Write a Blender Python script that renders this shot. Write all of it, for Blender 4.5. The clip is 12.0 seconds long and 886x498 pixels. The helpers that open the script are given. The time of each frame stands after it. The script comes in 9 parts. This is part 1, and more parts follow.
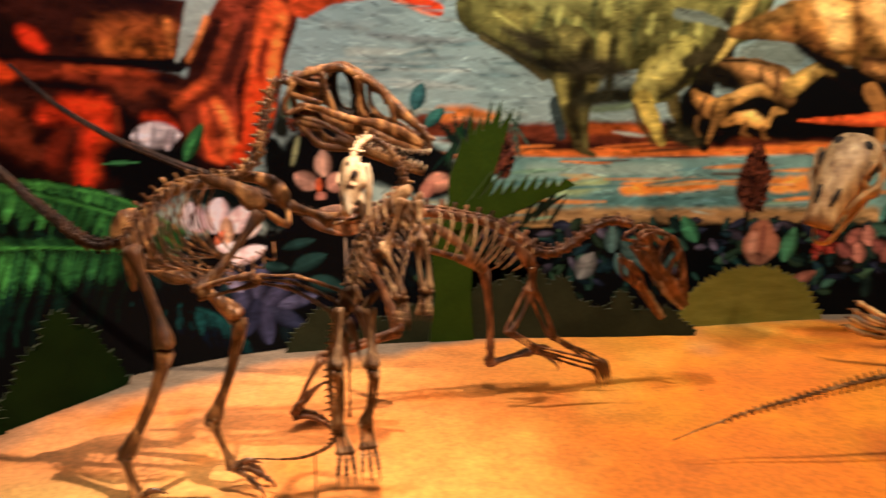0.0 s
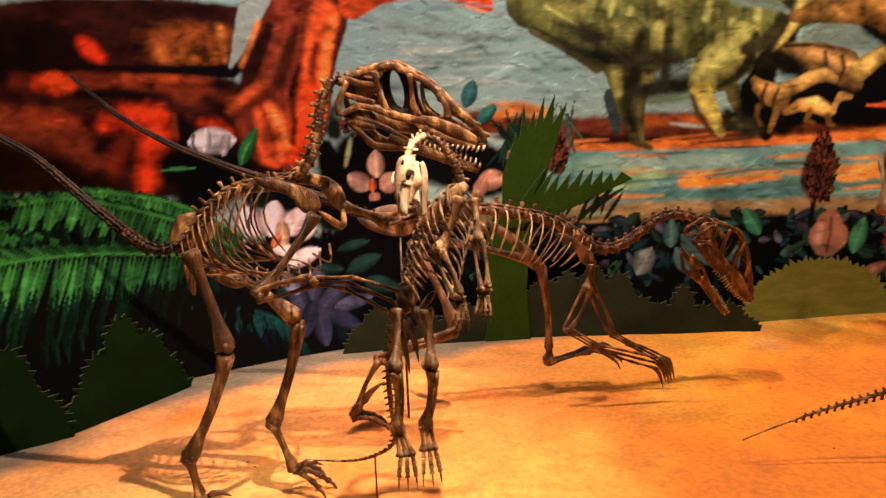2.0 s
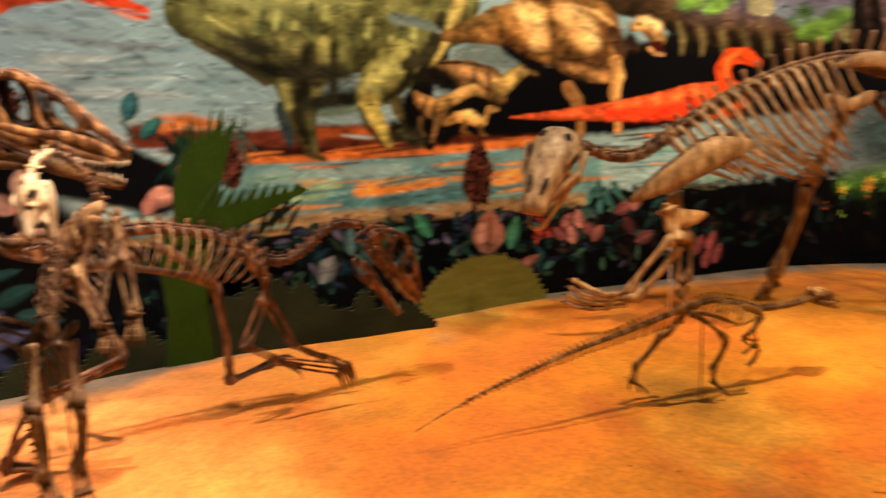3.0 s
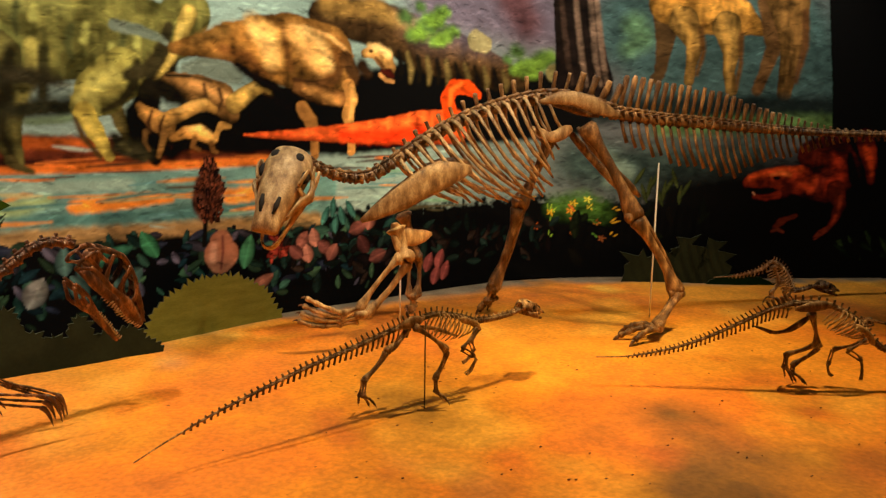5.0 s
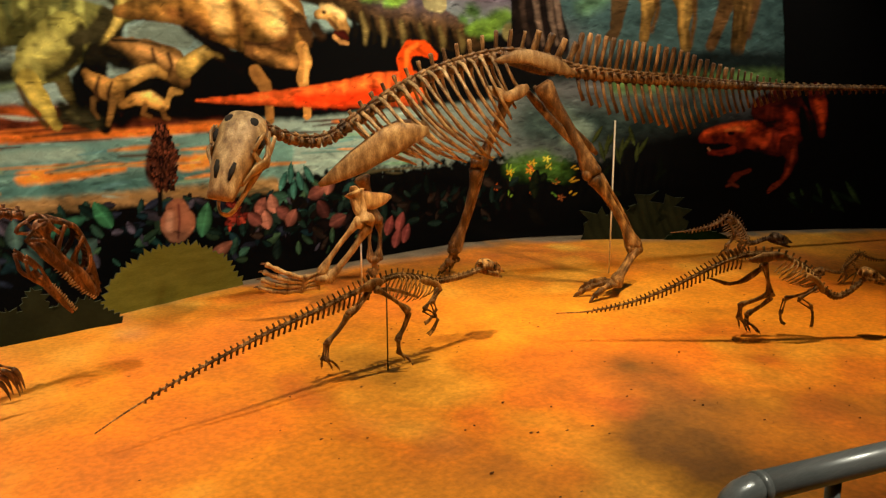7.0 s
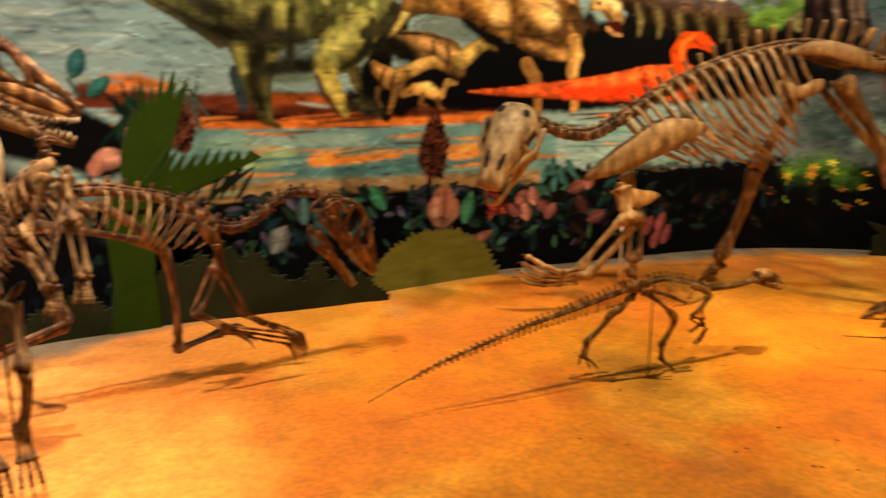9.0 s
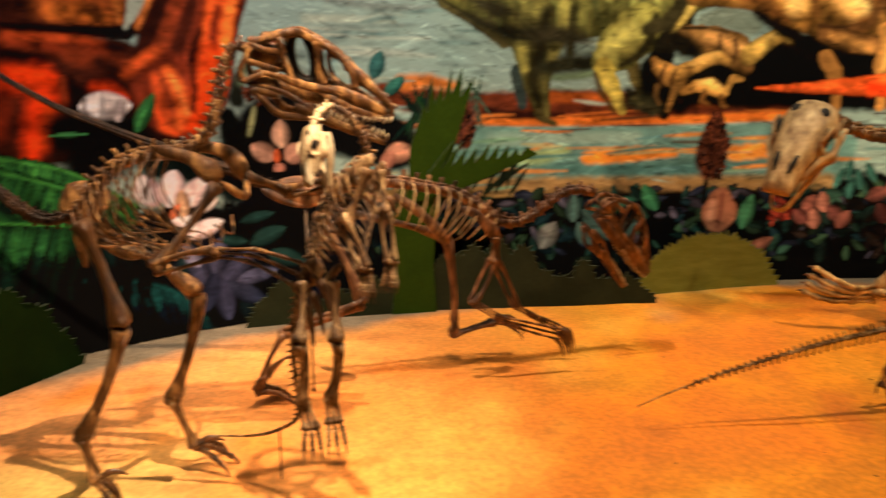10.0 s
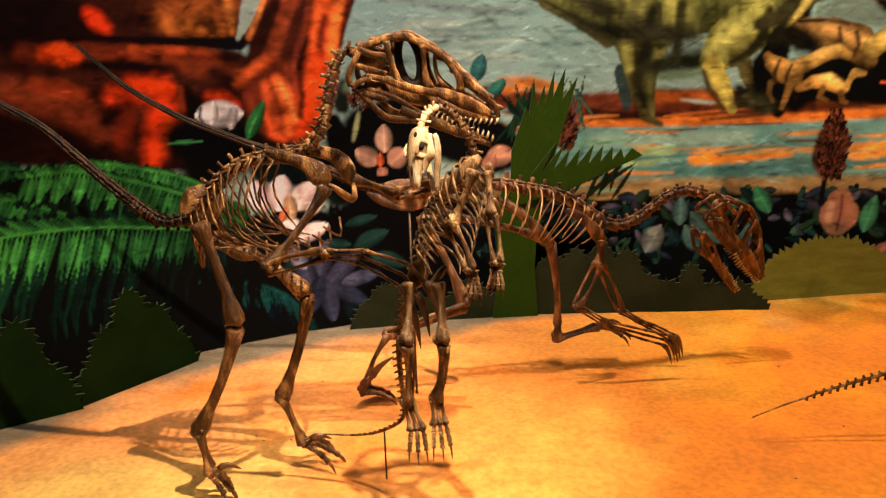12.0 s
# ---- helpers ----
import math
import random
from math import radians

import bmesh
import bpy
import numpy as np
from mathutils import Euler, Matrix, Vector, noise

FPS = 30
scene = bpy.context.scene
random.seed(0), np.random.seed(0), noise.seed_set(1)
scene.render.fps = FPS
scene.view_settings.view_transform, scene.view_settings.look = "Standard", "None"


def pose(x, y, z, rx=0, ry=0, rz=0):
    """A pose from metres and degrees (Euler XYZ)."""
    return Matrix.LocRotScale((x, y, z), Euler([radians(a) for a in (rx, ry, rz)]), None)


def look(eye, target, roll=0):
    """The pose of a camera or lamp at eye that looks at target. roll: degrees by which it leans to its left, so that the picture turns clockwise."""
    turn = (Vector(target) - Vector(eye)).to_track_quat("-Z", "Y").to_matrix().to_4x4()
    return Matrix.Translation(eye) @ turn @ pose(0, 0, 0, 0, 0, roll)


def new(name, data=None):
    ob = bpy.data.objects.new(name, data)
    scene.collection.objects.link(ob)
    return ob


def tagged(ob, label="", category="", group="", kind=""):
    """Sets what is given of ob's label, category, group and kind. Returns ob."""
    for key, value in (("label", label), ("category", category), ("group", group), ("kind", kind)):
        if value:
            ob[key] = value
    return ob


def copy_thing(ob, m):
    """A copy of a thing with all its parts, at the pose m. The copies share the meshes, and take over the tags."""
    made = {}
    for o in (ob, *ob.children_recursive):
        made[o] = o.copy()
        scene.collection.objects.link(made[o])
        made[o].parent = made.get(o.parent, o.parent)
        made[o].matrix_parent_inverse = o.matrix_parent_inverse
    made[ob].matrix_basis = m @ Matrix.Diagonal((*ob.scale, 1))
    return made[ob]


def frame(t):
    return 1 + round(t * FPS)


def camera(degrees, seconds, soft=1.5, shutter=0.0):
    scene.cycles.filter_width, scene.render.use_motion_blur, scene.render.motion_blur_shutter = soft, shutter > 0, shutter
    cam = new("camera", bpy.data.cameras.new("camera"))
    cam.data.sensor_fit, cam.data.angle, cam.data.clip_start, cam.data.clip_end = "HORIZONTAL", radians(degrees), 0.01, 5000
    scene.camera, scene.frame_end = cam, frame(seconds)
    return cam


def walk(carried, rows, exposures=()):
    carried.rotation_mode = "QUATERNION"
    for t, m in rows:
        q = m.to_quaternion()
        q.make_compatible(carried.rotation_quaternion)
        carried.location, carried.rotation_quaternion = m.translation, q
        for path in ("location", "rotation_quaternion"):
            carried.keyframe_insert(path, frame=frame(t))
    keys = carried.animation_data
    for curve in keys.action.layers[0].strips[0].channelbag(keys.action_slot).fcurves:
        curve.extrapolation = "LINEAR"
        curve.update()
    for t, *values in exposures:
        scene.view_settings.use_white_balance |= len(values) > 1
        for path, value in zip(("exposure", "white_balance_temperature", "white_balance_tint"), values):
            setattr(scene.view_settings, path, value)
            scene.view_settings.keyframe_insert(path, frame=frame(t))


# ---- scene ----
cam = camera(59.41, 12.0, soft=1.3, shutter=0.5)


def aim(x, y, z, yaw, pitch, roll):
    """A camera pose from its place, its turn to the left, its tilt up and its lean to the left."""
    a, b = radians(yaw), radians(pitch)
    return look((x, y, z), (x - math.sin(a) * math.cos(b), y + math.cos(a) * math.cos(b), z + math.sin(b)), roll)


# seconds, x, y, z, yaw, pitch, roll
PATH = [
    (0, -0.000, 0.000, 1.516, 6.46, -10.84, -0.24),
    (0.5, -0.041, 0.011, 1.509, 12.94, -10.73, -0.66),
    (1, -0.043, 0.022, 1.510, 11.44, -10.94, -0.98),
    (1.5, -0.031, 0.028, 1.512, 10.85, -11.00, -1.66),
    (2, -0.022, 0.038, 1.508, 10.37, -10.85, -2.17),
    (2.5, 0.032, 0.043, 1.498, 2.52, -10.69, -2.13),
    (3, 0.135, 0.031, 1.501, -11.46, -10.73, -2.07),
    (3.5, 0.164, 0.022, 1.501, -21.79, -10.42, -1.80),
    (3.7, 0.174, 0.018, 1.498, -25.71, -10.23, -1.15),
    (5.3, 0.197, -0.061, 1.514, -31.25, -9.88, 0.67),
    (5.5, 0.202, -0.064, 1.512, -32.03, -10.33, 0.45),
    (6, 0.194, -0.062, 1.505, -31.55, -11.47, -0.33),
    (6.5, 0.209, -0.073, 1.502, -32.44, -12.03, -0.16),
    (6.7, 0.210, -0.074, 1.496, -33.13, -12.13, -0.23),
    (8.3, 0.146, 0.035, 1.487, -27.99, -12.48, 0.16),
    (8.5, 0.134, 0.048, 1.484, -24.69, -12.49, 0.06),
    (9, 0.097, 0.053, 1.482, -15.34, -12.57, 0.32),
    (9.5, 0.058, 0.040, 1.497, -5.39, -12.83, 0.00),
    (10, -0.021, 0.042, 1.503, 3.42, -12.94, -0.39),
    (10.5, -0.039, 0.049, 1.490, 10.27, -12.83, -1.14),
    (11, -0.049, 0.049, 1.489, 10.21, -12.69, -0.96),
    (11.5, -0.052, 0.050, 1.488, 10.44, -12.56, -1.26),
    (12, -0.054, 0.053, 1.490, 10.67, -12.44, -1.85),
]
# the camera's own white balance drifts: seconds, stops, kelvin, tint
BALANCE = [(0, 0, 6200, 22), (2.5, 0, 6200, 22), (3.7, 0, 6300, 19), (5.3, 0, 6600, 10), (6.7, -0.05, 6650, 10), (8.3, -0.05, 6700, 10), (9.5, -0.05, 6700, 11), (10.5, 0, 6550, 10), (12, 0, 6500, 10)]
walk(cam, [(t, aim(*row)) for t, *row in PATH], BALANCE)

# ---- light ----
world = bpy.data.worlds.new("hall_gloom")
scene.world = world
world.use_nodes = True
world.node_tree.nodes["Background"].inputs["Color"].default_value = (1.0, 0.62, 0.35, 1)
world.node_tree.nodes["Background"].inputs["Strength"].default_value = 0.0


def spot(place, target, watts, colour, cone, blend=0.7, size=0.05):
    lamp = bpy.data.lights.new("ceiling_spot", "SPOT")
    lamp.energy, lamp.color, lamp.spot_size, lamp.spot_blend, lamp.shadow_soft_size = watts, colour, radians(cone), blend, size
    ob = new("ceiling_spot", lamp)
    ob.matrix_world = look(place, target)
    return ob


WARM, AMBER, WASH, WASH_WARM = (1.0, 0.75, 0.50), (1.0, 0.66, 0.26), (1.0, 0.98, 0.96), (1.0, 0.92, 0.74)
spot((0.2, 1.6, 3.9), (-1.45, 2.75, 0.0), 1300, WARM, 50, size=0.025)
spot((-0.3, 3.1, 3.9), (-0.1, 3.9, 0.0), 660, WARM, 62)
# unseen front fill, added to brighten the raptor and the small skeleton
spot((-0.4, 1.0, 3.9), (-0.7, 2.6, 1.0), 150, (1.0, 0.80, 0.55), 46)
spot((3.0, 3.1, 3.9), (2.2, 3.4, 0.0), 700, AMBER, 58)
spot((4.5, 2.6, 3.9), (4.2, 2.7, 0.0), 690, AMBER, 60)
# another added fill from the front, for the large skeleton and its tail
spot((3.0, 2.0, 3.9), (3.9, 4.4, 1.1), 440, (1.0, 0.70, 0.37), 58)
# an unseen lamp added over the visitors' walk to brighten the rail
spot((1.6, -0.6, 4.0), (1.5, 0.3, 0.9), 260, (1.0, 0.93, 0.8), 46)
# wall washers along the mural
for x, y, tx, ty, watts in ((-2.0, 1.9, -2.5, 4.1, 255), (-0.8, 2.9, -1.2, 5.0, 170), (1.0, 3.5, 0.8, 5.4, 260), (2.6, 3.7, 2.6, 5.7, 275), (4.4, 3.9, 4.4, 5.9, 330), (6.0, 3.3, 6.6, 4.9, 280)):
    spot((x, y, 3.95), (tx, ty, 1.75), watts, WASH if x < 0 else WASH_WARM, 84, 0.8)

# ---- materials ----
def mat(name, colours, scale=6.0, rough=0.6, fine=0.25, bump=0.15, metal=0.0, spec=0.5, stretch=(1, 1, 1), vary=0.0, attribute="", spread=0.28):
    """A surface of two noises: broad patches of the colours, fine grain in tone and relief."""
    m = bpy.data.materials.new(name)
    m.use_nodes = True
    nt = m.node_tree
    add, link = nt.nodes.new, nt.links.new
    bsdf = nt.nodes["Principled BSDF"]
    coord, mapping = add("ShaderNodeTexCoord"), add("ShaderNodeMapping")
    mapping.inputs["Scale"].default_value = stretch
    link(coord.outputs["Object"], mapping.inputs["Vector"])
    broad, grain, ramp = add("ShaderNodeTexNoise"), add("ShaderNodeTexNoise"), add("ShaderNodeValToRGB")
    broad.inputs["Scale"].default_value, broad.inputs["Detail"].default_value = scale, 6
    grain.inputs["Scale"].default_value, grain.inputs["Detail"].default_value = scale * 9, 4
    for n in (broad, grain):
        link(mapping.outputs["Vector"], n.inputs["Vector"])
    while len(ramp.color_ramp.elements) < len(colours):
        ramp.color_ramp.elements.new(0.5)
    for i, (e, c) in enumerate(zip(ramp.color_ramp.elements, colours)):
        e.position, e.color = 0.5 - spread / 2 + spread * i / max(1, len(colours) - 1), (*c, 1)
    link(broad.outputs["Fac"], ramp.inputs["Fac"])
    hsv, tone = add("ShaderNodeHueSaturation"), add("ShaderNodeMapRange")
    tone.inputs["From Min"].default_value, tone.inputs["From Max"].default_value = 0.3, 0.7
    tone.inputs["To Min"].default_value, tone.inputs["To Max"].default_value = 1 - fine, 1 + fine
    link(grain.outputs["Fac"], tone.inputs["Value"])
    base = ramp.outputs["Color"]
    if attribute:
        col = add("ShaderNodeVertexColor")
        col.layer_name = attribute
        base = col.outputs["Color"]
    link(base, hsv.inputs["Color"])
    value = tone.outputs["Result"]
    if vary:
        info, rnd, mul = add("ShaderNodeObjectInfo"), add("ShaderNodeMapRange"), add("ShaderNodeMath")
        rnd.inputs["To Min"].default_value, rnd.inputs["To Max"].default_value = 1 - vary, 1 + vary
        mul.operation = "MULTIPLY"
        link(info.outputs["Random"], rnd.inputs["Value"])
        link(rnd.outputs["Result"], mul.inputs[0])
        link(value, mul.inputs[1])
        value = mul.outputs["Value"]
    link(value, hsv.inputs["Value"])
    link(hsv.outputs["Color"], bsdf.inputs["Base Color"])
    bsdf.inputs["Roughness"].default_value, bsdf.inputs["Metallic"].default_value = rough, metal
    bsdf.inputs["Specular IOR Level"].default_value = spec
    if bump:
        relief = add("ShaderNodeBump")
        relief.inputs["Strength"].default_value, relief.inputs["Distance"].default_value = bump, 0.01
        link(grain.outputs["Fac"], relief.inputs["Height"])
        link(relief.outputs["Normal"], bsdf.inputs["Normal"])
    return m


GRAIN = dict(spread=0.42, stretch=(1, 1, 0.35))
BONE_HUNTER = mat("brown_fossil_bone", [(0.012, 0.0045, 0.0014), (0.085, 0.034, 0.010), (0.36, 0.185, 0.062)], 30, 0.3, 0.5, 0.7, vary=0.4, **GRAIN)
# near-black copy of the bone: the unlit tails' shade is in its colour
BONE_TAIL_SHADED = mat("shaded_fossil_tail_bone", [(0.005, 0.0022, 0.001), (0.018, 0.007, 0.0025), (0.06, 0.025, 0.009)], 22, 0.55, 0.4, 0.5, spec=0.25, vary=0.3, **GRAIN)
BONE_PREY = mat("tan_fossil_bone", [(0.022, 0.009, 0.003), (0.13, 0.062, 0.021), (0.50, 0.32, 0.15)], 34, 0.42, 0.45, 0.6, vary=0.4, **GRAIN)
BONE_PALE = mat("pale_fossil_bone", [(0.34, 0.19, 0.08), (0.60, 0.44, 0.25), (0.76, 0.64, 0.45)], 24, 0.5, 0.25, 0.4, vary=0.12, **GRAIN)
BONE_STALKER = mat("reddish_fossil_bone", [(0.020, 0.0075, 0.003), (0.082, 0.031, 0.011), (0.34, 0.165, 0.07)], 28, 0.42, 0.45, 0.6, vary=0.35, **GRAIN)
BONE_GRAZER = mat("tan_brown_fossil_bone", [(0.035, 0.015, 0.005), (0.15, 0.070, 0.021), (0.44, 0.25, 0.095)], 20, 0.44, 0.45, 0.7, vary=0.3, **GRAIN)
BONE_RIB = mat("cream_tan_rib_bone", [(0.13, 0.062, 0.021), (0.34, 0.20, 0.08), (0.60, 0.42, 0.21)], 22, 0.46, 0.35, 0.5, vary=0.25, **GRAIN)
BONE_SMALL = mat("dark_tan_fossil_bone", [(0.030, 0.013, 0.005), (0.13, 0.065, 0.025), (0.44, 0.29, 0.15)], 30, 0.5, 0.35, 0.5, vary=0.25, **GRAIN)
# near-black colour that stands for the shade inside skull openings
HOLLOW_SHADE = mat("hollow_shade", [(0.008, 0.005, 0.003), (0.016, 0.01, 0.006)], 10, 0.9, 0.1, 0.0)
CLAW = mat("dark_claw", [(0.05, 0.024, 0.012), (0.16, 0.075, 0.034)], 20, 0.3, 0.2, 0.1)
TOOTH = mat("ivory_tooth", [(0.4, 0.28, 0.15), (0.6, 0.5, 0.34)], 30, 0.35, 0.1, 0.0)
SAND = mat("painted_sand_floor", [(0.5, 0.3, 0.1), (0.6, 0.4, 0.1)], 4.0, 0.6, 0.2, 0.45, spec=0.3, attribute="paint")
PLYWOOD_GREEN = mat("dark_green_painted_board", [(0.002, 0.0075, 0.001), (0.0035, 0.011, 0.0014)], 5, 0.6, 0.12, 0.05, spec=0.04)
PLYWOOD_LEAF = mat("leaf_green_painted_board", [(0.014, 0.030, 0.002), (0.019, 0.038, 0.0025)], 5, 0.6, 0.12, 0.05, spec=0.04)
PLYWOOD_BROWN = mat("umber_painted_board", [(0.012, 0.0145, 0.006), (0.018, 0.021, 0.009)], 5, 0.6, 0.12, 0.05, spec=0.04)
PLYWOOD_OLIVE = mat("olive_painted_board", [(0.13, 0.125, 0.016), (0.17, 0.16, 0.024)], 5, 0.6, 0.12, 0.05, spec=0.12, stretch=(1, 1, 5))
# cut edges coloured paler than the faces for the light they catch
BOARD_EDGE = mat("lit_board_edge", [(0.012, 0.02, 0.008), (0.06, 0.07, 0.035)], 30, 0.7, 0.2, 0.1)
STEEL = mat("brushed_steel", [(0.22, 0.24, 0.22), (0.30, 0.31, 0.28)], 5, 0.3, 0.08, 0.03, metal=0.25, stretch=(1, 12, 12))
WHITE_ROD = mat("white_painted_rod", [(0.82, 0.82, 0.8), (0.88, 0.88, 0.86)], 8, 0.4, 0.05, 0.0)
DARK_ROD = mat("dark_steel_rod", [(0.05, 0.03, 0.02), (0.10, 0.06, 0.03)], 10, 0.4, 0.1, 0.0, metal=0.6)
PLASTER = mat("dark_hall_plaster", [(0.05, 0.045, 0.04), (0.08, 0.07, 0.06)], 2, 0.85, 0.1, 0.1)


# ---- mesh tools ----
def unit(v):
    v = Vector(v)
    return v / max(v.length, 1e-9)


def glide(points, n):
    """n points spread evenly along a smooth curve through the given ones."""
    p = [Vector(q) for q in points]
    if len(p) == 2:
        return [p[0].lerp(p[1], i / (n - 1)) for i in range(n)]
    ext = [p[0] * 2 - p[1], *p, p[-1] * 2 - p[-2]]
    fine = []
    for i in range(1, len(ext) - 2):
        a, b, c, d = ext[i - 1:i + 3]
        for k in range(16):
            u = k / 16
            fine.append(0.5 * (2 * b + (c - a) * u + (2 * a - 5 * b + 4 * c - d) * u * u + (3 * b - a - 3 * c + d) * u ** 3))
    fine.append(p[-1])
    dist = [0.0]
    for a, b in zip(fine, fine[1:]):
        dist.append(dist[-1] + (b - a).length)
    out, j = [], 0
    for i in range(n):
        s = dist[-1] * i / (n - 1)
        while j < len(dist) - 2 and dist[j + 1] < s:
            j += 1
        out.append(fine[j].lerp(fine[j + 1], min(1, max(0, (s - dist[j]) / max(dist[j + 1] - dist[j], 1e-9)))))
    return out


class Shape:
    """Vertices and faces gathered for one mesh."""

    def __init__(self):
        self.v, self.f = [], []

    def tube(self, points, radii, sides=7, flat=1.0, up=(0, 0, 1), jitter=0.0):
        """A swept round or oval rod: radii along up, times flat across it."""
        pts = [Vector(p) for p in points]
        first = len(self.v)
        for i, p in enumerate(pts):
            t = unit(pts[min(i + 1, len(pts) - 1)] - pts[max(i - 1, 0)])
            a = Vector(up) - t * t.dot(Vector(up))
            if a.length < 0.05:
                a = Vector((1, 0, 0)) - t * t.x if abs(t.x) < 0.9 else Vector((0, 1, 0)) - t * t.y
            a = unit(a)
            b = t.cross(a)
            r = radii[i] * (1 + random.uniform(-jitter, jitter))
            for k in range(sides):
                ang = 2 * math.pi * k / sides
                self.v.append(p + a * (r * math.cos(ang)) + b * (r * flat * math.sin(ang)))
        for i in range(len(pts) - 1):
            o = first + i * sides
            for k in range(sides):
                k2 = (k + 1) % sides
                self.f.append((o + k, o + k2, o + sides + k2, o + sides + k))
        self.f.append(tuple(range(first + sides - 1, first - 1, -1)))
        o = first + (len(pts) - 1) * sides
        self.f.append(tuple(range(o, o + sides)))
        return self

    def ball(self, centre, radii, axes=None, rings=6, sides=9):
        ax = axes or (Vector((1, 0, 0)), Vector((0, 1, 0)), Vector((0, 0, 1)))
        first = len(self.v)
        for i in range(rings + 1):
            th = math.pi * (0.04 + 0.92 * i / rings)
            for k in range(sides):
                ph = 2 * math.pi * k / sides
                d = (math.cos(th), math.sin(th) * math.cos(ph), math.sin(th) * math.sin(ph))
                self.v.append(Vector(centre) + sum((ax[j] * (d[j] * radii[j]) for j in range(3)), Vector()))
        for i in range(rings):
            o = first + i * sides
            for k in range(sides):
                k2 = (k + 1) % sides
                self.f.append((o + k, o + sides + k, o + sides + k2, o + k2))
        self.f.append(tuple(range(first, first + sides)))
        o = first + rings * sides
        self.f.append(tuple(range(o + sides - 1, o - 1, -1)))
        return self

    def mesh(self, name, material, smooth=True):
        me = bpy.data.meshes.new(name)
        me.from_pydata([tuple(v) for v in self.v], [], self.f)
        me.materials.append(material)
        if smooth:
            me.polygons.foreach_set("use_smooth", [True] * len(me.polygons))
        me.update()
        return me


def thing(name, place, label, category, group="", kind=""):
    ob = new(name)
    ob.empty_display_size = 0.1
    ob.location = place
    return tagged(ob, label, category, group, kind)


def part(name, shape, material, parent, label="", smooth=True):
    """Links a shape, given in world places, as one mesh under its thing."""
    ob = new(name, shape.mesh(name, material, smooth))
    base = Vector()
    p = parent
    while p:
        base += p.location
        p = p.parent
    ob.data.transform(Matrix.Translation(-base))
    ob.parent = parent
    if label:
        tagged(ob, label)
    return ob


def solid(name, shape, material, label, category="", kind="structure", smooth=False):
    """A top-level object out of a shape in world places."""
    ob = new(name, shape.mesh(name, material, smooth))
    return tagged(ob, label, category, "", kind)


# ---- bones ----
LONG = ((0.0, 1.2), (0.04, 1.6), (0.11, 1.3), (0.24, 0.88), (0.48, 0.72), (0.7, 0.84), (0.84, 1.3), (0.93, 1.6), (0.98, 1.4), (1.0, 0.9))


def long_bone(a, b, r, bend=0.03, flat=0.85):
    """A limb bone with swollen ends and a slightly bowed shaft."""
    a, b = Vector(a), Vector(b)
    side = unit((b - a).cross(Vector((0.3, 1, 0.2))))
    pts = [a.lerp(b, u) + side * (bend * (b - a).length * math.sin(math.pi * u)) for u, _ in LONG]
    g = Shape().tube(pts, [r * k for _, k in LONG], 9, flat, (0, 0, 1), 0.08)
    # the two knuckles of the far joint
    along = unit(b - a)
    fore = unit(along.cross(side))
    for k in (-1, 1):
        g.ball(a.lerp(b, 0.955) + side * (k * r * 0.8) + fore * (r * 0.3), (r * 1.0, r * 0.85, r * 1.0), (along, side, fore), 5, 8)
    return g


def vertebra(p, t, n, step, r, h, c, w, slant):
    """One vertebra at p: body along t, spine towards n (height h), chevron below (depth c), side wings of length w."""
    s = t.cross(n)
    g = Shape()
    g.tube([p - t * step * 0.46, p - t * step * 0.3, p, p + t * step * 0.3, p + t * step * 0.46], [r * 0.9, r, r * 0.74, r, r * 0.9], 8, 0.95, n, 0.04)
    if h > 0.009:
        base = p + n * r * 0.5
        top = p + n * (r + h) + t * (h * slant)
        wide = step * (1.0 if h > 1.5 * step else 0.55)
        g.tube([base, base.lerp(top, 0.45), base.lerp(top, 0.9), top], [wide * 0.34, wide * 0.27, wide * 0.33, wide * 0.24], 7, 0.36, t, 0.2)
        g.tube([p + n * r * 0.9 - t * step * 0.55, p + n * r * 1.05 + t * step * 0.35], [r * 0.28, r * 0.3], 6, 1.6, n, 0.1)
    if c > 0.009:
        base = p - n * r * 0.7 + t * step * 0.4
        g.tube([base, base - n * c * 0.55 + t * c * 0.2, base - n * c + t * c * 0.45], [step * 0.22, step * 0.19, step * 0.24], 6, 0.4, t, 0.12)
    if w > 0.004:
        for k in (-1, 1):
            g.tube([p + s * k * r * 0.5 + n * r * 0.4, p + s * k * (r + w) + n * r * 0.6 + t * w * 0.2], [step * 0.2, step * 0.13], 6, 0.5, t, 0.1)
    return g


def column(owner, section, bone, dorsal):
    """A run of vertebrae along a curve. section: points, count, then start and end of radius, spine, chevron and wing."""
    pts, n, (r0, r1), (h0, h1), (c0, c1), (w0, w1), slant, name = section
    line = glide(pts, n + 1)
    for i in range(n):
        u = i / max(1, n - 1)
        p, t = (line[i] + line[i + 1]) / 2, unit(line[i + 1] - line[i])
        d = Vector(dorsal)
        d = unit(d - t * d.dot(t))
        mix = lambda a, b: a + (b - a) * u
        fall = u ** 0.7 if "tail" in name else u
        mix_up = lambda a, b: a + (b - a) * fall
        g = vertebra(p, t, d, (line[i + 1] - line[i]).length, mix(r0, r1), mix_up(h0, h1) * random.uniform(0.92, 1.06), mix_up(c0, c1) * random.uniform(0.9, 1.08), mix(w0, w1), slant)
        part(name, g, bone, owner)


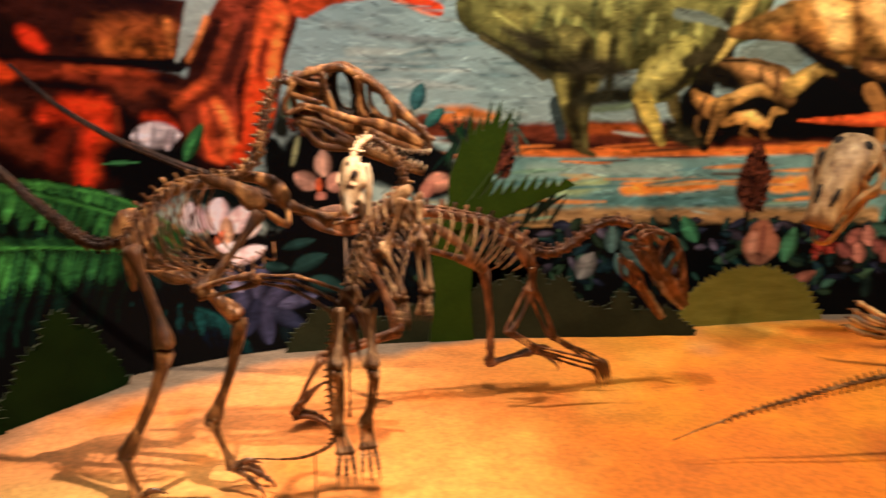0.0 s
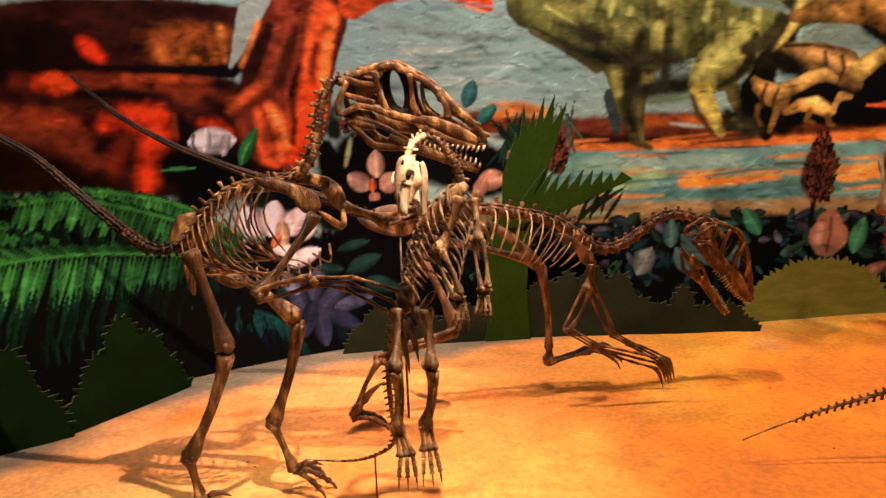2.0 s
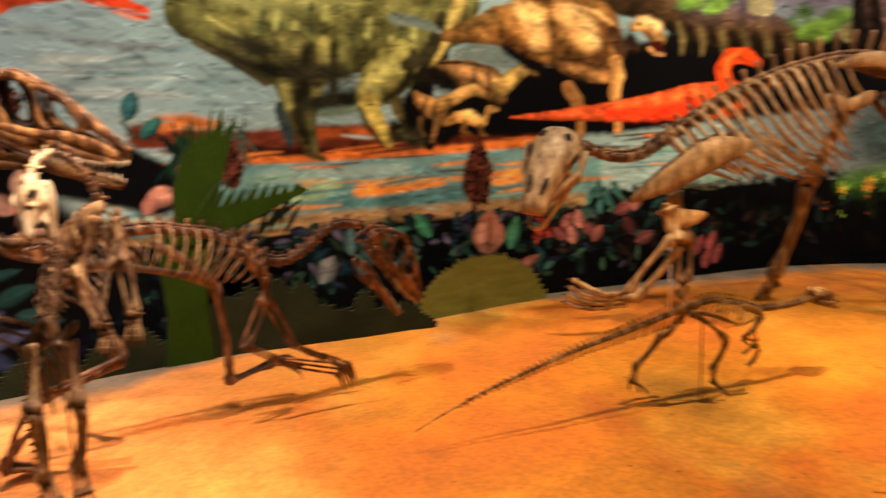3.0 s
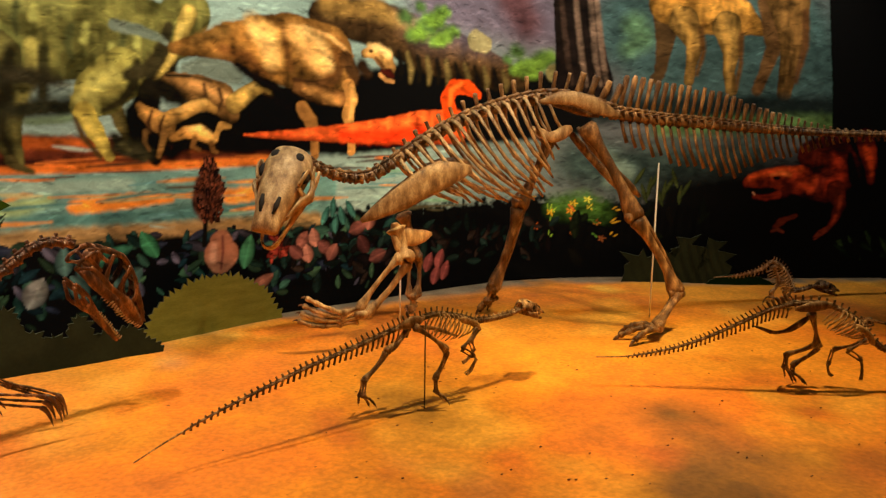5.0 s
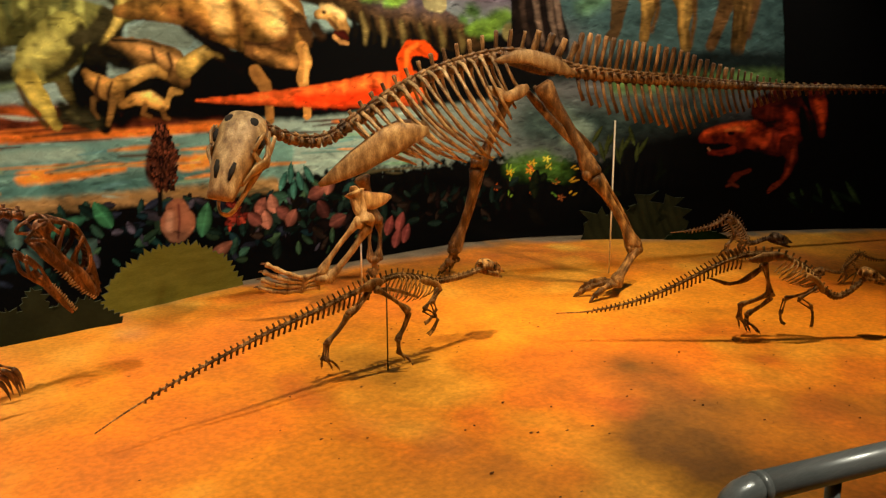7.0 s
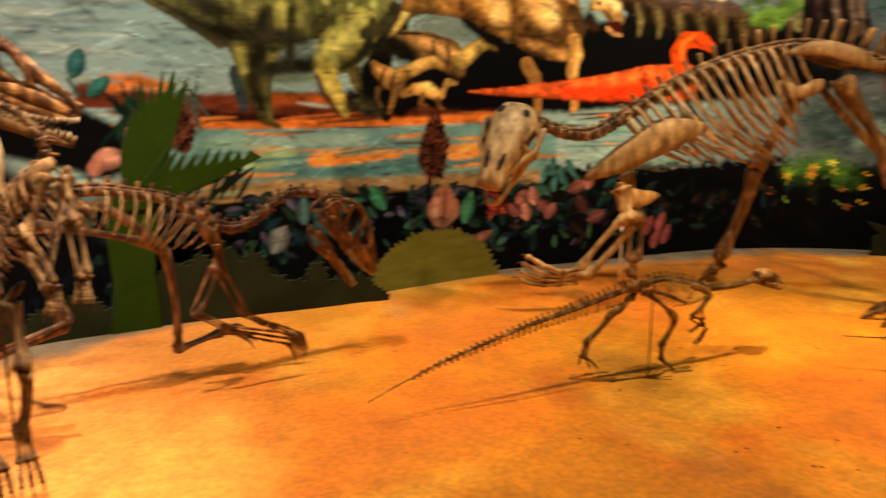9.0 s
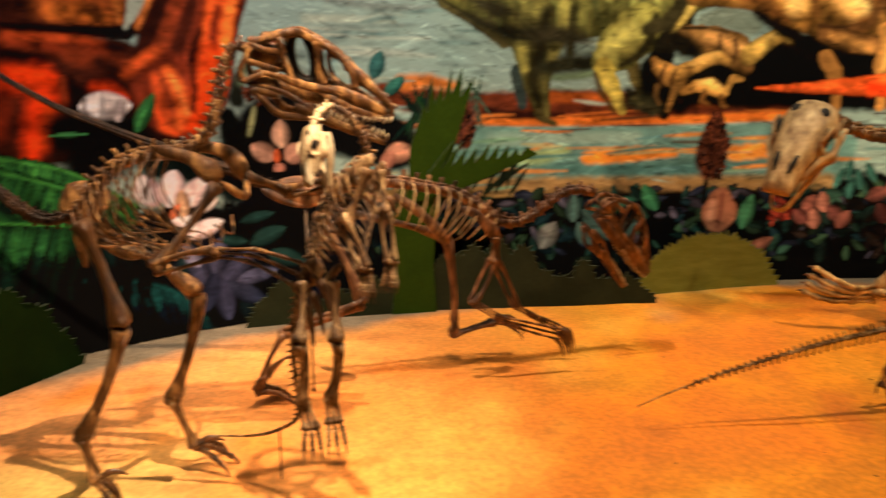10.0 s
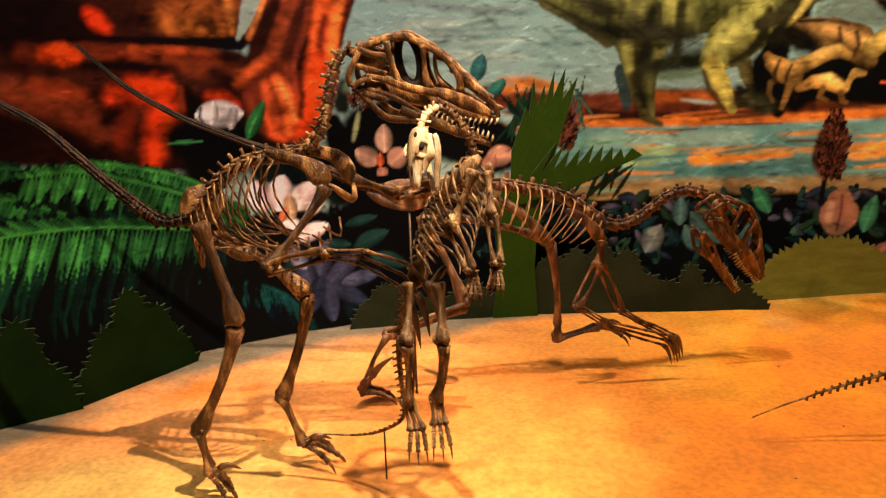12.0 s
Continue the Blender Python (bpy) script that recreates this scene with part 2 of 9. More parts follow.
def ribs(owner, pts, n, deep, wide, r, bone, dorsal, sweep=0.25, bulge=0.0, sides=(-1, 1)):
    """Pairs of ribs hung from a curve. deep, wide: depth and half width of the chest along the curve."""
    line = glide(pts, n + 1)
    for i in range(n):
        u = (i + 0.5) / n
        p, t = (line[i] + line[i + 1]) / 2, unit(line[i + 1] - line[i])
        d = Vector(dorsal)
        d = unit(d - t * d.dot(t))
        s = t.cross(d)
        k = u * (len(deep) - 1)
        j = min(int(k), len(deep) - 2)
        D, W = deep[j] + (deep[j + 1] - deep[j]) * (k - j), wide[j] + (wide[j + 1] - wide[j]) * (k - j)
        for q in sides:
            arc = [(0.1, 0.06), (0.5, 0.02), (0.85, -0.2), (1.0, -0.5), (0.92, -0.8), (0.7, -1.0)]
            path = glide([p + s * (q * a * W) + d * (b * D) + t * (sweep * D * b * b * random.uniform(0.85, 1.15) + bulge * D * math.sin(math.pi * min(1, abs(b)))) for a, b in arc], 9)
            part("rib", Shape().tube(path, [r * 1.3, r * 1.2, r, r, r, r, r, r * 0.9, r * 0.6], 6, 0.6, t, 0.08), bone, owner)


def tendons(owner, pts, r0, r1, bone, count=6):
    """The long stiff rods that sheathe a raptor's tail."""
    line = glide(pts, 40)
    for k in range(count):
        a = 2 * math.pi * k / count
        i0, i1 = 4 + (k % 3) * 2, 40 - (k % 2) * 3
        run = []
        for i in range(i0, i1):
            t = unit(line[min(i + 1, 39)] - line[i - 1])
            n = unit(Vector((0, 0, 1)) - t * t.z)
            r = (r0 + (r1 - r0) * i / 39) * (1 + 0.12 * math.sin(i * 0.9 + k))
            run.append(line[i] + (n * math.cos(a) + t.cross(n) * math.sin(a)) * r)
        part("tail_rod", Shape().tube(run, [(r0 + (r1 - r0) * i / 39) * 0.48 for i in range(i0, i1)], 6, 1.0, (0, 0, 1), 0.12), bone, owner)


def claw(owner, base, way, down, size, flip=0.6, material=None):
    """A hooked claw that leaves base along way and bends towards down."""
    w, d = unit(way), unit(down)
    pts = [Vector(base) + w * size * u + d * size * flip * u * u for u in (0, 0.25, 0.5, 0.75, 1.0)]
    part("claw", Shape().tube(pts, [size * 0.16, size * 0.19, size * 0.15, size * 0.1, size * 0.02], 7, 0.6, d), material or CLAW, owner)


def digit(owner, name, base, mid, tip, r, bone, claw_size, joints=3, hook=0.55):
    """A finger or toe of several joints with a claw at its end."""
    pts = glide([base, mid, tip], joints + 1)
    g = Shape()
    for a, b in zip(pts, pts[1:]):
        g.tube([a, a.lerp(b, 0.12), a.lerp(b, 0.5), a.lerp(b, 0.88), b], [r, r * 1.25, r * 0.8, r * 1.2, r * 0.9], 7, 0.9, (0, 0, 1), 0.06)
    ob = part(name, g, bone, owner)
    if claw_size:
        w = unit(pts[-1] - pts[-2])
        claw(ob, pts[-1], w, Vector((0, 0, -1)) - w * 0.2, claw_size, hook)
    return ob


def leg(owner, joints, r, bone, toes, claw_size, sickle=0.0, spread=0.5):
    """Thigh, shank, foot and toes through hip, knee, ankle, ball and toe tip."""
    hip, knee, ankle, ball, tip = [Vector(p) for p in joints[:5]]
    part("femur", long_bone(hip, knee, r), bone, owner)
    part("tibia", long_bone(knee, ankle, r * 0.85), bone, owner)
    side = unit((ankle - knee).cross(Vector((0.25, 1, 0))))
    part("fibula", Shape().tube(glide([knee.lerp(ankle, 0.03) + side * r * 1.1, knee.lerp(ankle, 0.5) + side * r * 1.3, knee.lerp(ankle, 0.97) + side * r * 0.7], 7), [r * 0.5, r * 0.42, r * 0.32, r * 0.28, r * 0.28, r * 0.3, r * 0.35], 7), bone, owner)
    part("ankle_bone", Shape().ball(ankle, (r * 1.35, r * 1.2, r * 1.0)), bone, owner)
    fw = tip - ball
    fw.z = 0
    fw = unit(fw)
    across = Vector((-fw.y, fw.x, 0))
    for k in (-1, 0, 1):
        a, b = ankle + across * (k * r * 0.7), ball + across * (k * r * 1.1)
        part("metatarsal", long_bone(a, b, r * 0.5, 0.01), bone, owner)
    reach = (tip - ball).length
    for k in range(toes):
        ang = (k - (toes - 1) / 2) * spread
        way = Matrix.Rotation(ang, 3, "Z") @ (tip - ball)
        start = ball + across * ((k - (toes - 1) / 2) * r * 1.0)
        end = start + way * (0.92 if k == (toes - 1) / 2 else 0.75)
        end.z = tip.z if tip.z > 0.2 else max(end.z, r * 0.4)
        mid = start.lerp(end, 0.5) + Vector((0, 0, reach * 0.1))
        digit(owner, "toe", start, mid, end, r * 0.45, bone, claw_size)
    if sickle:
        a = ball + across * (-r * 1.5)
        b = a + fw * sickle * 0.5 + Vector((0, 0, sickle * 0.35))
        ob = digit(owner, "toe", a, a.lerp(b, 0.5) + Vector((0, 0, sickle * 0.1)), b, r * 0.45, bone, 0, 2)
        claw(ob, b, fw * 0.7 + Vector((0, 0, 0.8)), fw * 0.5 + Vector((0, 0, -1)), sickle, 0.95)


def arm(owner, joints, fingers, r, bone, count, claw_size, spread=0.35, hook=0.55):
    """Upper arm, the two bones of the forearm, wrist and fingers through shoulder, elbow and wrist."""
    sh, el, wr, palm = [Vector(p) for p in joints]
    part("humerus", long_bone(sh, el, r), bone, owner)
    side = unit((wr - el).cross(Vector((0.2, 1, 0.3)))) * r * 0.8
    part("ulna", long_bone(el + side, wr + side * 0.8, r * 0.62, 0.05), bone, owner)
    part("radius", long_bone(el - side, wr - side * 0.8, r * 0.5, -0.03), bone, owner)
    part("wrist_bone", Shape().ball(wr, (r * 1.2, r * 1.1, r * 0.9)), bone, owner)
    if fingers:
        a, m, b = [Vector(p) for p in fingers]
        way = unit(b - a)
        side = unit(way.cross(Vector((0.25, 1, 0.15))))
        size = (b - a).length
        for k in range(count):
            o = k - (count - 1) / 2
            off = side * (o * spread * size * 0.5)
            start = wr + side * (o * r * 0.9)
            part("metacarpal", long_bone(start, a + off * 0.5, r * 0.35, 0.01), bone, owner)
            digit(owner, "finger", a + off * 0.5, m + off * 0.85, b + off, r * 0.36, bone, claw_size, 3, hook)


def blade(owner, name, points, radii, bone, flat=0.22, up=(0, 0, 1), sides=10):
    """A flat bone: shoulder blade or hip blade."""
    n = 9
    line = glide(points, n)
    ends = (0.35, 0.8, 1, 1, 1, 1, 1, 0.85, 0.4)
    k = [i / (n - 1) * (len(radii) - 1) for i in range(n)]
    rr = [radii[min(int(x), len(radii) - 2)] + (radii[min(int(x), len(radii) - 2) + 1] - radii[min(int(x), len(radii) - 2)]) * (x - min(int(x), len(radii) - 2)) for x in k]
    part(name, Shape().tube(line, [a * b for a, b in zip(rr, ends)], sides, flat, up, 0.06), bone, owner)

# ---- the setting ----
WALL_LINE = [(-3.5, 1.4), (-3.15, 2.3), (-2.82, 3.05), (-2.45, 3.7), (-1.95, 4.2), (-1.4, 4.58), (-0.6, 5.0), (0.3, 5.3), (1.2, 5.5), (2.0, 5.63), (2.8, 5.73), (3.6, 5.83), (4.5, 5.9), (5.3, 5.65), (6.1, 5.1), (7.2, 4.65), (8.3, 4.1), (9.5, 3.4), (10.6, 2.6)]
STEP = 0.01
WALL_TOP, PAINT_TOP = 4.2, 2.7


def wall_curve():
    dense = glide([(x, y, 0) for x, y in WALL_LINE], 1600)
    length = sum((b - a).length for a, b in zip(dense, dense[1:]))
    return glide([(x, y, 0) for x, y in WALL_LINE], int(length / STEP) + 1), length


WALL, WALL_LENGTH = wall_curve()
COLS, ROWS_UP = len(WALL), int(PAINT_TOP / STEP) + 1


# ---- the mural: a painting laid out along the wall, in metres from its west end and up from the floor ----
def soft_noise(cell_s, cell_z, seed):
    """A smooth field of -1 to 1 over the whole painting."""
    rng = np.random.default_rng(seed)
    w, h = COLS * STEP, ROWS_UP * STEP
    nx, nz = int(w / cell_s) + 2, int(h / cell_z) + 2
    grid = rng.uniform(-1, 1, (nz, nx))
    px, pz = np.linspace(0, nx - 1.001, COLS), np.linspace(0, nz - 1.001, ROWS_UP)
    ix, iz = px.astype(int), pz.astype(int)
    fx, fz = px - ix, pz - iz
    fx, fz = fx * fx * (3 - 2 * fx), fz * fz * (3 - 2 * fz)
    top = grid[iz][:, ix] * (1 - fx) + grid[iz][:, ix + 1] * fx
    low = grid[iz + 1][:, ix] * (1 - fx) + grid[iz + 1][:, ix + 1] * fx
    return top * (1 - fz[:, None]) + low * fz[:, None]


def linear(c):
    c = np.asarray(c, float) / 255
    c = np.where(c <= 0.04045, c / 12.92, ((c + 0.055) / 1.055) ** 2.4)
    return c * PIGMENT * (c.mean() + 0.001) / (c.mean() + 0.013)


PIGMENT = 0.95
BRUSH = 0.6 * soft_noise(0.16, 0.10, 1) + 0.45 * soft_noise(0.06, 0.045, 2) + 0.2 * soft_noise(0.03, 0.02, 3)
FLOW = 0.6 * soft_noise(0.5, 0.03, 4) + 0.4 * soft_noise(0.2, 0.014, 5)
FOLD = soft_noise(0.07, 0.22, 8) + 0.5 * soft_noise(0.03, 0.09, 9)
EDGE = soft_noise(0.05, 0.05, 6) + 0.6 * soft_noise(0.02, 0.02, 7)
ALONG, HIGH = np.arange(COLS) * STEP, np.arange(ROWS_UP) * STEP
CANVAS = np.zeros((ROWS_UP, COLS, 3))


def window(s0, s1, z0, z1):
    a, b = max(0, int(s0 / STEP)), min(COLS, int(s1 / STEP) + 2)
    c, d = max(0, int(z0 / STEP)), min(ROWS_UP, int(z1 / STEP) + 2)
    return (slice(c, d), slice(a, b)) if b > a and d > c else None


def lay(win, colour, cover, tex, light=None):
    """Brushes a colour over part of the canvas; cover is how thick it lies, tex how uneven."""
    tone = np.clip(1 + tex * BRUSH[win] * 1.6, 0.15, 2.2)
    if light is not None:
        tone = tone * light
    CANVAS[win] += (linear(colour) * tone[..., None] - CANVAS[win]) * cover[..., None]


def stroke(colour, path, soft=0.3, tex=0.2, shade=0.0):
    """A brush stroke through (along, up, half width) with soft or firm edges; shade lightens its upper side."""
    r = max(p[2] for p in path) * 1.6 + 0.02
    win = window(min(p[0] for p in path) - r, max(p[0] for p in path) + r, min(p[1] for p in path) - r, max(p[1] for p in path) + r)
    if win is None:
        return
    X, Z = np.meshgrid(ALONG[win[1]], HIGH[win[0]])
    best, side = np.full(X.shape, -9.0), np.zeros(X.shape)
    for (x0, z0, r0), (x1, z1, r1) in zip(path, path[1:]):
        dx, dz = x1 - x0, z1 - z0
        u = np.clip(((X - x0) * dx + (Z - z0) * dz) / (dx * dx + dz * dz + 1e-9), 0, 1)
        rr = np.maximum(r0 + (r1 - r0) * u, 0.004)
        d = rr - np.hypot(X - x0 - u * dx, Z - z0 - u * dz)
        near = d > best
        best = np.where(near, d, best)
        side = np.where(near, (Z - z0 - u * dz) / rr, side)
    top = max(p[2] for p in path)
    width = min(0.012 + 2.2 * soft * soft * top, 1.3 * top + 0.01)
    k = np.clip(0.5 + (best + EDGE[win] * min(0.12 * top, 0.004 + 0.006 * soft)) / width, 0, 1)
    form = None
    if shade:
        form = (1 + shade * np.clip(side, -1, 1)) * (0.5 + 0.62 * np.clip(best / (0.55 * top), 0, 1) ** 0.7) * (1 + 0.5 * FOLD[win])
    lay(win, colour, k * k * (3 - 2 * k), tex, form)


def leaf(colour, s, z, long, wide, angle, tip=0.5):
    """A leaf or petal about its middle, with a darker edge and a paler rib."""
    a = radians(angle)
    win = window(s - long, s + long, z - long, z + long)
    if win is None:
        return
    X, Z = np.meshgrid(ALONG[win[1]] - s, HIGH[win[0]] - z)
    u, v = (X * math.cos(a) + Z * math.sin(a)) / long, (-X * math.sin(a) + Z * math.cos(a)) / max(wide, 0.006)
    half = np.clip(1 - np.abs(u) ** 2, 0, 1) ** (0.5 + 0.5 * tip) * (1 - 0.3 * tip * u)
    d = np.abs(v) / np.maximum(half, 1e-3)
    cover = np.clip((1.08 - d) / 0.25, 0, 1) * (np.abs(u) < 1)
    light = (1.0 - 0.5 * np.clip(d, 0, 1) ** 2 + 0.3 * np.exp(-(v / 0.14) ** 2) + 0.38 * np.clip(v, -1, 1)) * (1 + 0.35 * FOLD[win])
    lay(win, colour, cover, 0.18, light)


def frond(path, n, up, down, lean_up, lean_down, dark, pale, thin=0.016):
    """A fern along a path: narrow leaflets above the rib and longer ones hanging below, with dark gaps between."""
    rng = np.random.default_rng(int(path[0][0] * 1000) + n)
    line = glide([(a, b, 0) for a, b in path], n)
    leaflets = []
    for i, p in enumerate(line):
        u = i / (n - 1)
        size = 0.3 + 0.7 * math.sin(math.pi * min(1, 0.1 + 0.8 * u)) ** 0.7
        for long, lean, turn in ((down, lean_down, -1), (up, lean_up, 1)):
            mix = (0.35 + 0.7 * u) * rng.uniform(0.45, 1.1)
            col = [dark[k] + (pale[k] - dark[k]) * mix for k in range(3)]
            leaflets.append((p, long * size * rng.uniform(0.75, 1.15) / 2, radians(lean + rng.uniform(-7, 7)), turn, col))
    for p, L, a, turn, col in leaflets:
        leaf([c * 0.3 for c in dark], p.x + L * math.cos(a), p.y + L * math.sin(a) - 0.02, L, thin * 1.5, math.degrees(a), 0.6)
    for p, L, a, turn, col in leaflets:
        leaf(col, p.x + L * math.cos(a), p.y + L * math.sin(a), L, thin, math.degrees(a), 0.5)
        # a bend at the leaflet's end
        b = a - turn * 0.35
        q = (p.x + 2 * L * math.cos(a), p.y + 2 * L * math.sin(a))
        dim = [c * k for c, k in zip(col, (0.35, 0.42, 0.62))]
        leaf(dim, q[0] + 0.1 * L * math.cos(b), q[1] + 0.1 * L * math.sin(b), 0.34 * L, thin * 0.8, math.degrees(b), 0.8)
        if turn < 0 and L > 0.1:
            leaf(dim, p.x + 1.45 * L * math.cos(a), p.y + 1.45 * L * math.sin(a), 0.62 * L, thin * 0.95, math.degrees(a), 0.6)
    stroke([c * 0.9 for c in pale], [(p.x, p.y, 0.006) for p in line[::4]], 0.3, 0.3)


def seed_head(s, z, wide, tall, n, seed):
    """A dark red plume of many small pointed scales."""
    rng = np.random.default_rng(seed)
    for i in range(n):
        v = rng.uniform(-1, 1)
        u = rng.uniform(-1, 1) * max(0.12, (1 - max(0.0, v) ** 1.2 * 0.8)) * math.sqrt(max(0.0, 1 - min(0.0, v) ** 2 * 0.7))
        c = rng.uniform(0.25, 1.25)
        leaf((104 * c, 58 * c, 38 * c), s + u * wide, z + v * tall, rng.uniform(0.02, 0.035), 0.009, 90 - 55 * u + rng.uniform(-30, 30), 0.8)


def ground_coat():
    """Sky above, paler towards the water; dark undergrowth below; dusk to the east."""
    S2, Z2 = np.meshgrid(ALONG, HIGH)
    sky = np.array([linear((146, 169, 158))] * 1)[0]
    dusk, black, low = linear((96, 98, 98)), linear((10, 10, 10)), linear((11, 15, 17))
    east = np.clip((S2 - 8.6) / 2.2, 0, 1)[..., None]
    far = np.clip((S2 - 12.9) / 0.15, 0, 1)[..., None]
    tone = (1 + 0.06 * FLOW + 0.04 * BRUSH)[..., None]
    CANVAS[:] = (sky * (1 - east) + dusk * east) * (1 - far) * tone + black * far
    k = np.clip((0.80 + 0.05 * EDGE - Z2) / 0.06, 0, 1)[..., None]
    CANVAS[:] += (low * (1 + 0.4 * BRUSH[..., None]) - CANVAS) * k


def ripples(n, s0, s1, z0, z1, colours, seed):
    """Thin level strokes: light on water, earth and cloud."""
    rng = np.random.default_rng(seed)
    for _ in range(n):
        s, z, L, w = rng.uniform(s0, s1), rng.uniform(z0, z1), rng.uniform(0.08, 0.32), rng.uniform(0.006, 0.016)
        win = window(s - L, s + L, z - 2 * w, z + 2 * w)
        if win is None:
            continue
        under = CANVAS[win].mean(axis=(0, 1))
        c = linear(colours[rng.integers(len(colours))])
        if abs(np.log((under.sum() + 0.01) / (c.sum() + 0.01))) > 1.1:
            continue
        tilt = rng.normal(0, 0.012)
        stroke(colours[rng.integers(len(colours))], [(s - L, z - tilt, 0.004), (s - 0.3 * L, z, w), (s + 0.4 * L, z + tilt, w * 0.8), (s + L, z + tilt, 0.003)], 0.7, 0.2)


def dabs(n, seed, s0, s1, sizes=(0.03, 0.10), force=0.13):
    """Short strokes of the brush, each in a lighter or darker tint of what lies under it."""
    rng = np.random.default_rng(seed)
    for s, z, q, a, L in zip(rng.uniform(s0, s1, n), rng.uniform(0.02, PAINT_TOP - 0.05, n), rng.normal(0, force, n), rng.normal(0, 0.3, n), rng.uniform(*sizes, n)):
        win = window(s - L, s + L, z - L, z + L)
        X, Z = np.meshgrid(ALONG[win[1]] - s, HIGH[win[0]] - z)
        u, v = (X * math.cos(a) + Z * math.sin(a)) / L, (-X * math.sin(a) + Z * math.cos(a)) / (L * 0.2)
        CANVAS[win] *= 1 + (q * np.clip(1.3 - u * u - v * v, 0, 1))[..., None]


def undergrowth(n, s0, s1, z0, z1, colours, sizes, seed):
    """Many dim leaves of the low planting."""
    rng = np.random.default_rng(seed)
    for _ in range(n):
        c = colours[rng.integers(len(colours))]
        L = rng.uniform(*sizes)
        dim = rng.uniform(0.45, 1.1)
        leaf([k * dim for k in c], rng.uniform(s0, s1), z0 + (z1 - z0) * rng.beta(2.0, 1.3), L, L * rng.uniform(0.35, 0.6), rng.uniform(0, 180), rng.uniform(0.2, 0.7))


ground_coat()
# red cliff and the legs of a large red animal
stroke((64, 28, 18), [(1.94, 1.82, 0.174), (2.40, 1.86, 0.205), (2.90, 1.87, 0.222), (3.29, 1.88, 0.186)], 0.2, 0.6, 0)
stroke((40, 20, 14), [(1.94, 1.82, 0.125), (2.24, 1.84, 0.133), (2.47, 1.81, 0.097)], 0.5, 0.5, 0)
stroke((150, 78, 34), [(2.85, 1.86, 0.082), (3.01, 1.85, 0.108), (3.21, 1.86, 0.086)], 0.6, 0.7, 0)
stroke((186, 104, 42), [(2.89, 1.80, 0.030), (3.02, 1.81, 0.042), (3.16, 1.78, 0.031)], 0.9, 0.7, 0)
stroke((90, 42, 22), [(2.76, 1.82, 0.041), (2.79, 1.90, 0.035)], 0.8, 0.6, 0)
stroke((206, 122, 56), [(3.20, 1.94, 0.024), (3.22, 1.85, 0.022), (3.22, 1.77, 0.015)], 0.9, 0.6, 0)
stroke((232, 64, 22), [(2.50, 1.85, 0.028), (2.53, 1.82, 0.042), (2.57, 1.79, 0.025)], 0.8, 0.4, 0)
stroke((70, 32, 20), [(1.88, 1.45, 0.277), (2.28, 1.41, 0.288), (2.73, 1.36, 0.327), (3.15, 1.37, 0.313)], 0.2, 0.6, 0)
stroke((46, 22, 16), [(1.91, 1.30, 0.128), (2.15, 1.26, 0.122), (2.42, 1.21, 0.086)], 0.6, 0.5, 0)
stroke((124, 56, 30), [(2.06, 1.48, 0.063), (2.21, 1.47, 0.076), (2.36, 1.41, 0.084), (2.46, 1.29, 0.057)], 0.9, 0.7, 0)
stroke((150, 62, 30), [(2.19, 1.52, 0.027), (2.32, 1.49, 0.039), (2.42, 1.46, 0.028)], 0.9, 0.6, 0)
stroke((30, 13, 10), [(2.22, 1.72, 0.011), (2.51, 1.73, 0.017), (2.82, 1.72, 0.024), (3.06, 1.71, 0.027), (3.26, 1.71, 0.037)], 0.3, 0.4, 0)
stroke((128, 52, 26), [(2.16, 1.66, 0.037), (2.45, 1.67, 0.034), (2.76, 1.65, 0.041), (3.11, 1.63, 0.043)], 0.8, 0.7, 0)
stroke((170, 72, 32), [(2.68, 1.68, 0.017), (2.88, 1.68, 0.018), (3.11, 1.66, 0.018)], 0.9, 0.6, 0)
stroke((240, 84, 26), [(2.26, 1.66, 0.032), (2.34, 1.66, 0.047), (2.40, 1.65, 0.033)], 0.7, 0.4, 0)
stroke((36, 16, 12), [(2.44, 1.60, 0.022), (2.67, 1.60, 0.026), (2.81, 1.57, 0.030)], 0.7, 0.5, 0)
stroke((120, 52, 26), [(2.96, 1.59, 0.036), (3.17, 1.55, 0.050), (3.32, 1.49, 0.044)], 0.9, 0.6, 0)
stroke((214, 66, 24), [(2.56, 1.45, 0.035), (2.68, 1.48, 0.059), (2.81, 1.48, 0.066), (2.85, 1.38, 0.066)], 0.8, 0.6, 0)
stroke((240, 72, 22), [(2.67, 1.51, 0.026), (2.80, 1.49, 0.036), (2.87, 1.47, 0.024)], 0.8, 0.5, 0)
stroke((232, 70, 24), [(2.81, 1.37, 0.060), (2.79, 1.26, 0.078), (2.75, 1.16, 0.054), (2.72, 1.09, 0.024)], 0.8, 0.6, 0)
stroke((250, 92, 30), [(2.84, 1.32, 0.024), (2.82, 1.23, 0.036), (2.80, 1.15, 0.024)], 0.9, 0.4, 0)
stroke((120, 44, 22), [(2.62, 1.34, 0.047), (2.58, 1.22, 0.047)], 0.8, 0.6, 0)
stroke((40, 18, 13), [(2.94, 1.45, 0.043), (2.98, 1.35, 0.049), (2.92, 1.23, 0.049), (2.95, 1.10, 0.056)], 0.6, 0.5, 0)
stroke((150, 62, 30), [(2.91, 1.47, 0.018), (2.91, 1.35, 0.018), (2.87, 1.20, 0.018)], 0.8, 0.6, 0)
stroke((226, 72, 26), [(3.06, 1.43, 0.025), (3.15, 1.42, 0.037), (3.21, 1.37, 0.025)], 0.8, 0.5, 0)
stroke((58, 26, 18), [(3.10, 1.55, 0.037), (3.25, 1.46, 0.050), (3.31, 1.33, 0.038)], 0.7, 0.5, 0)
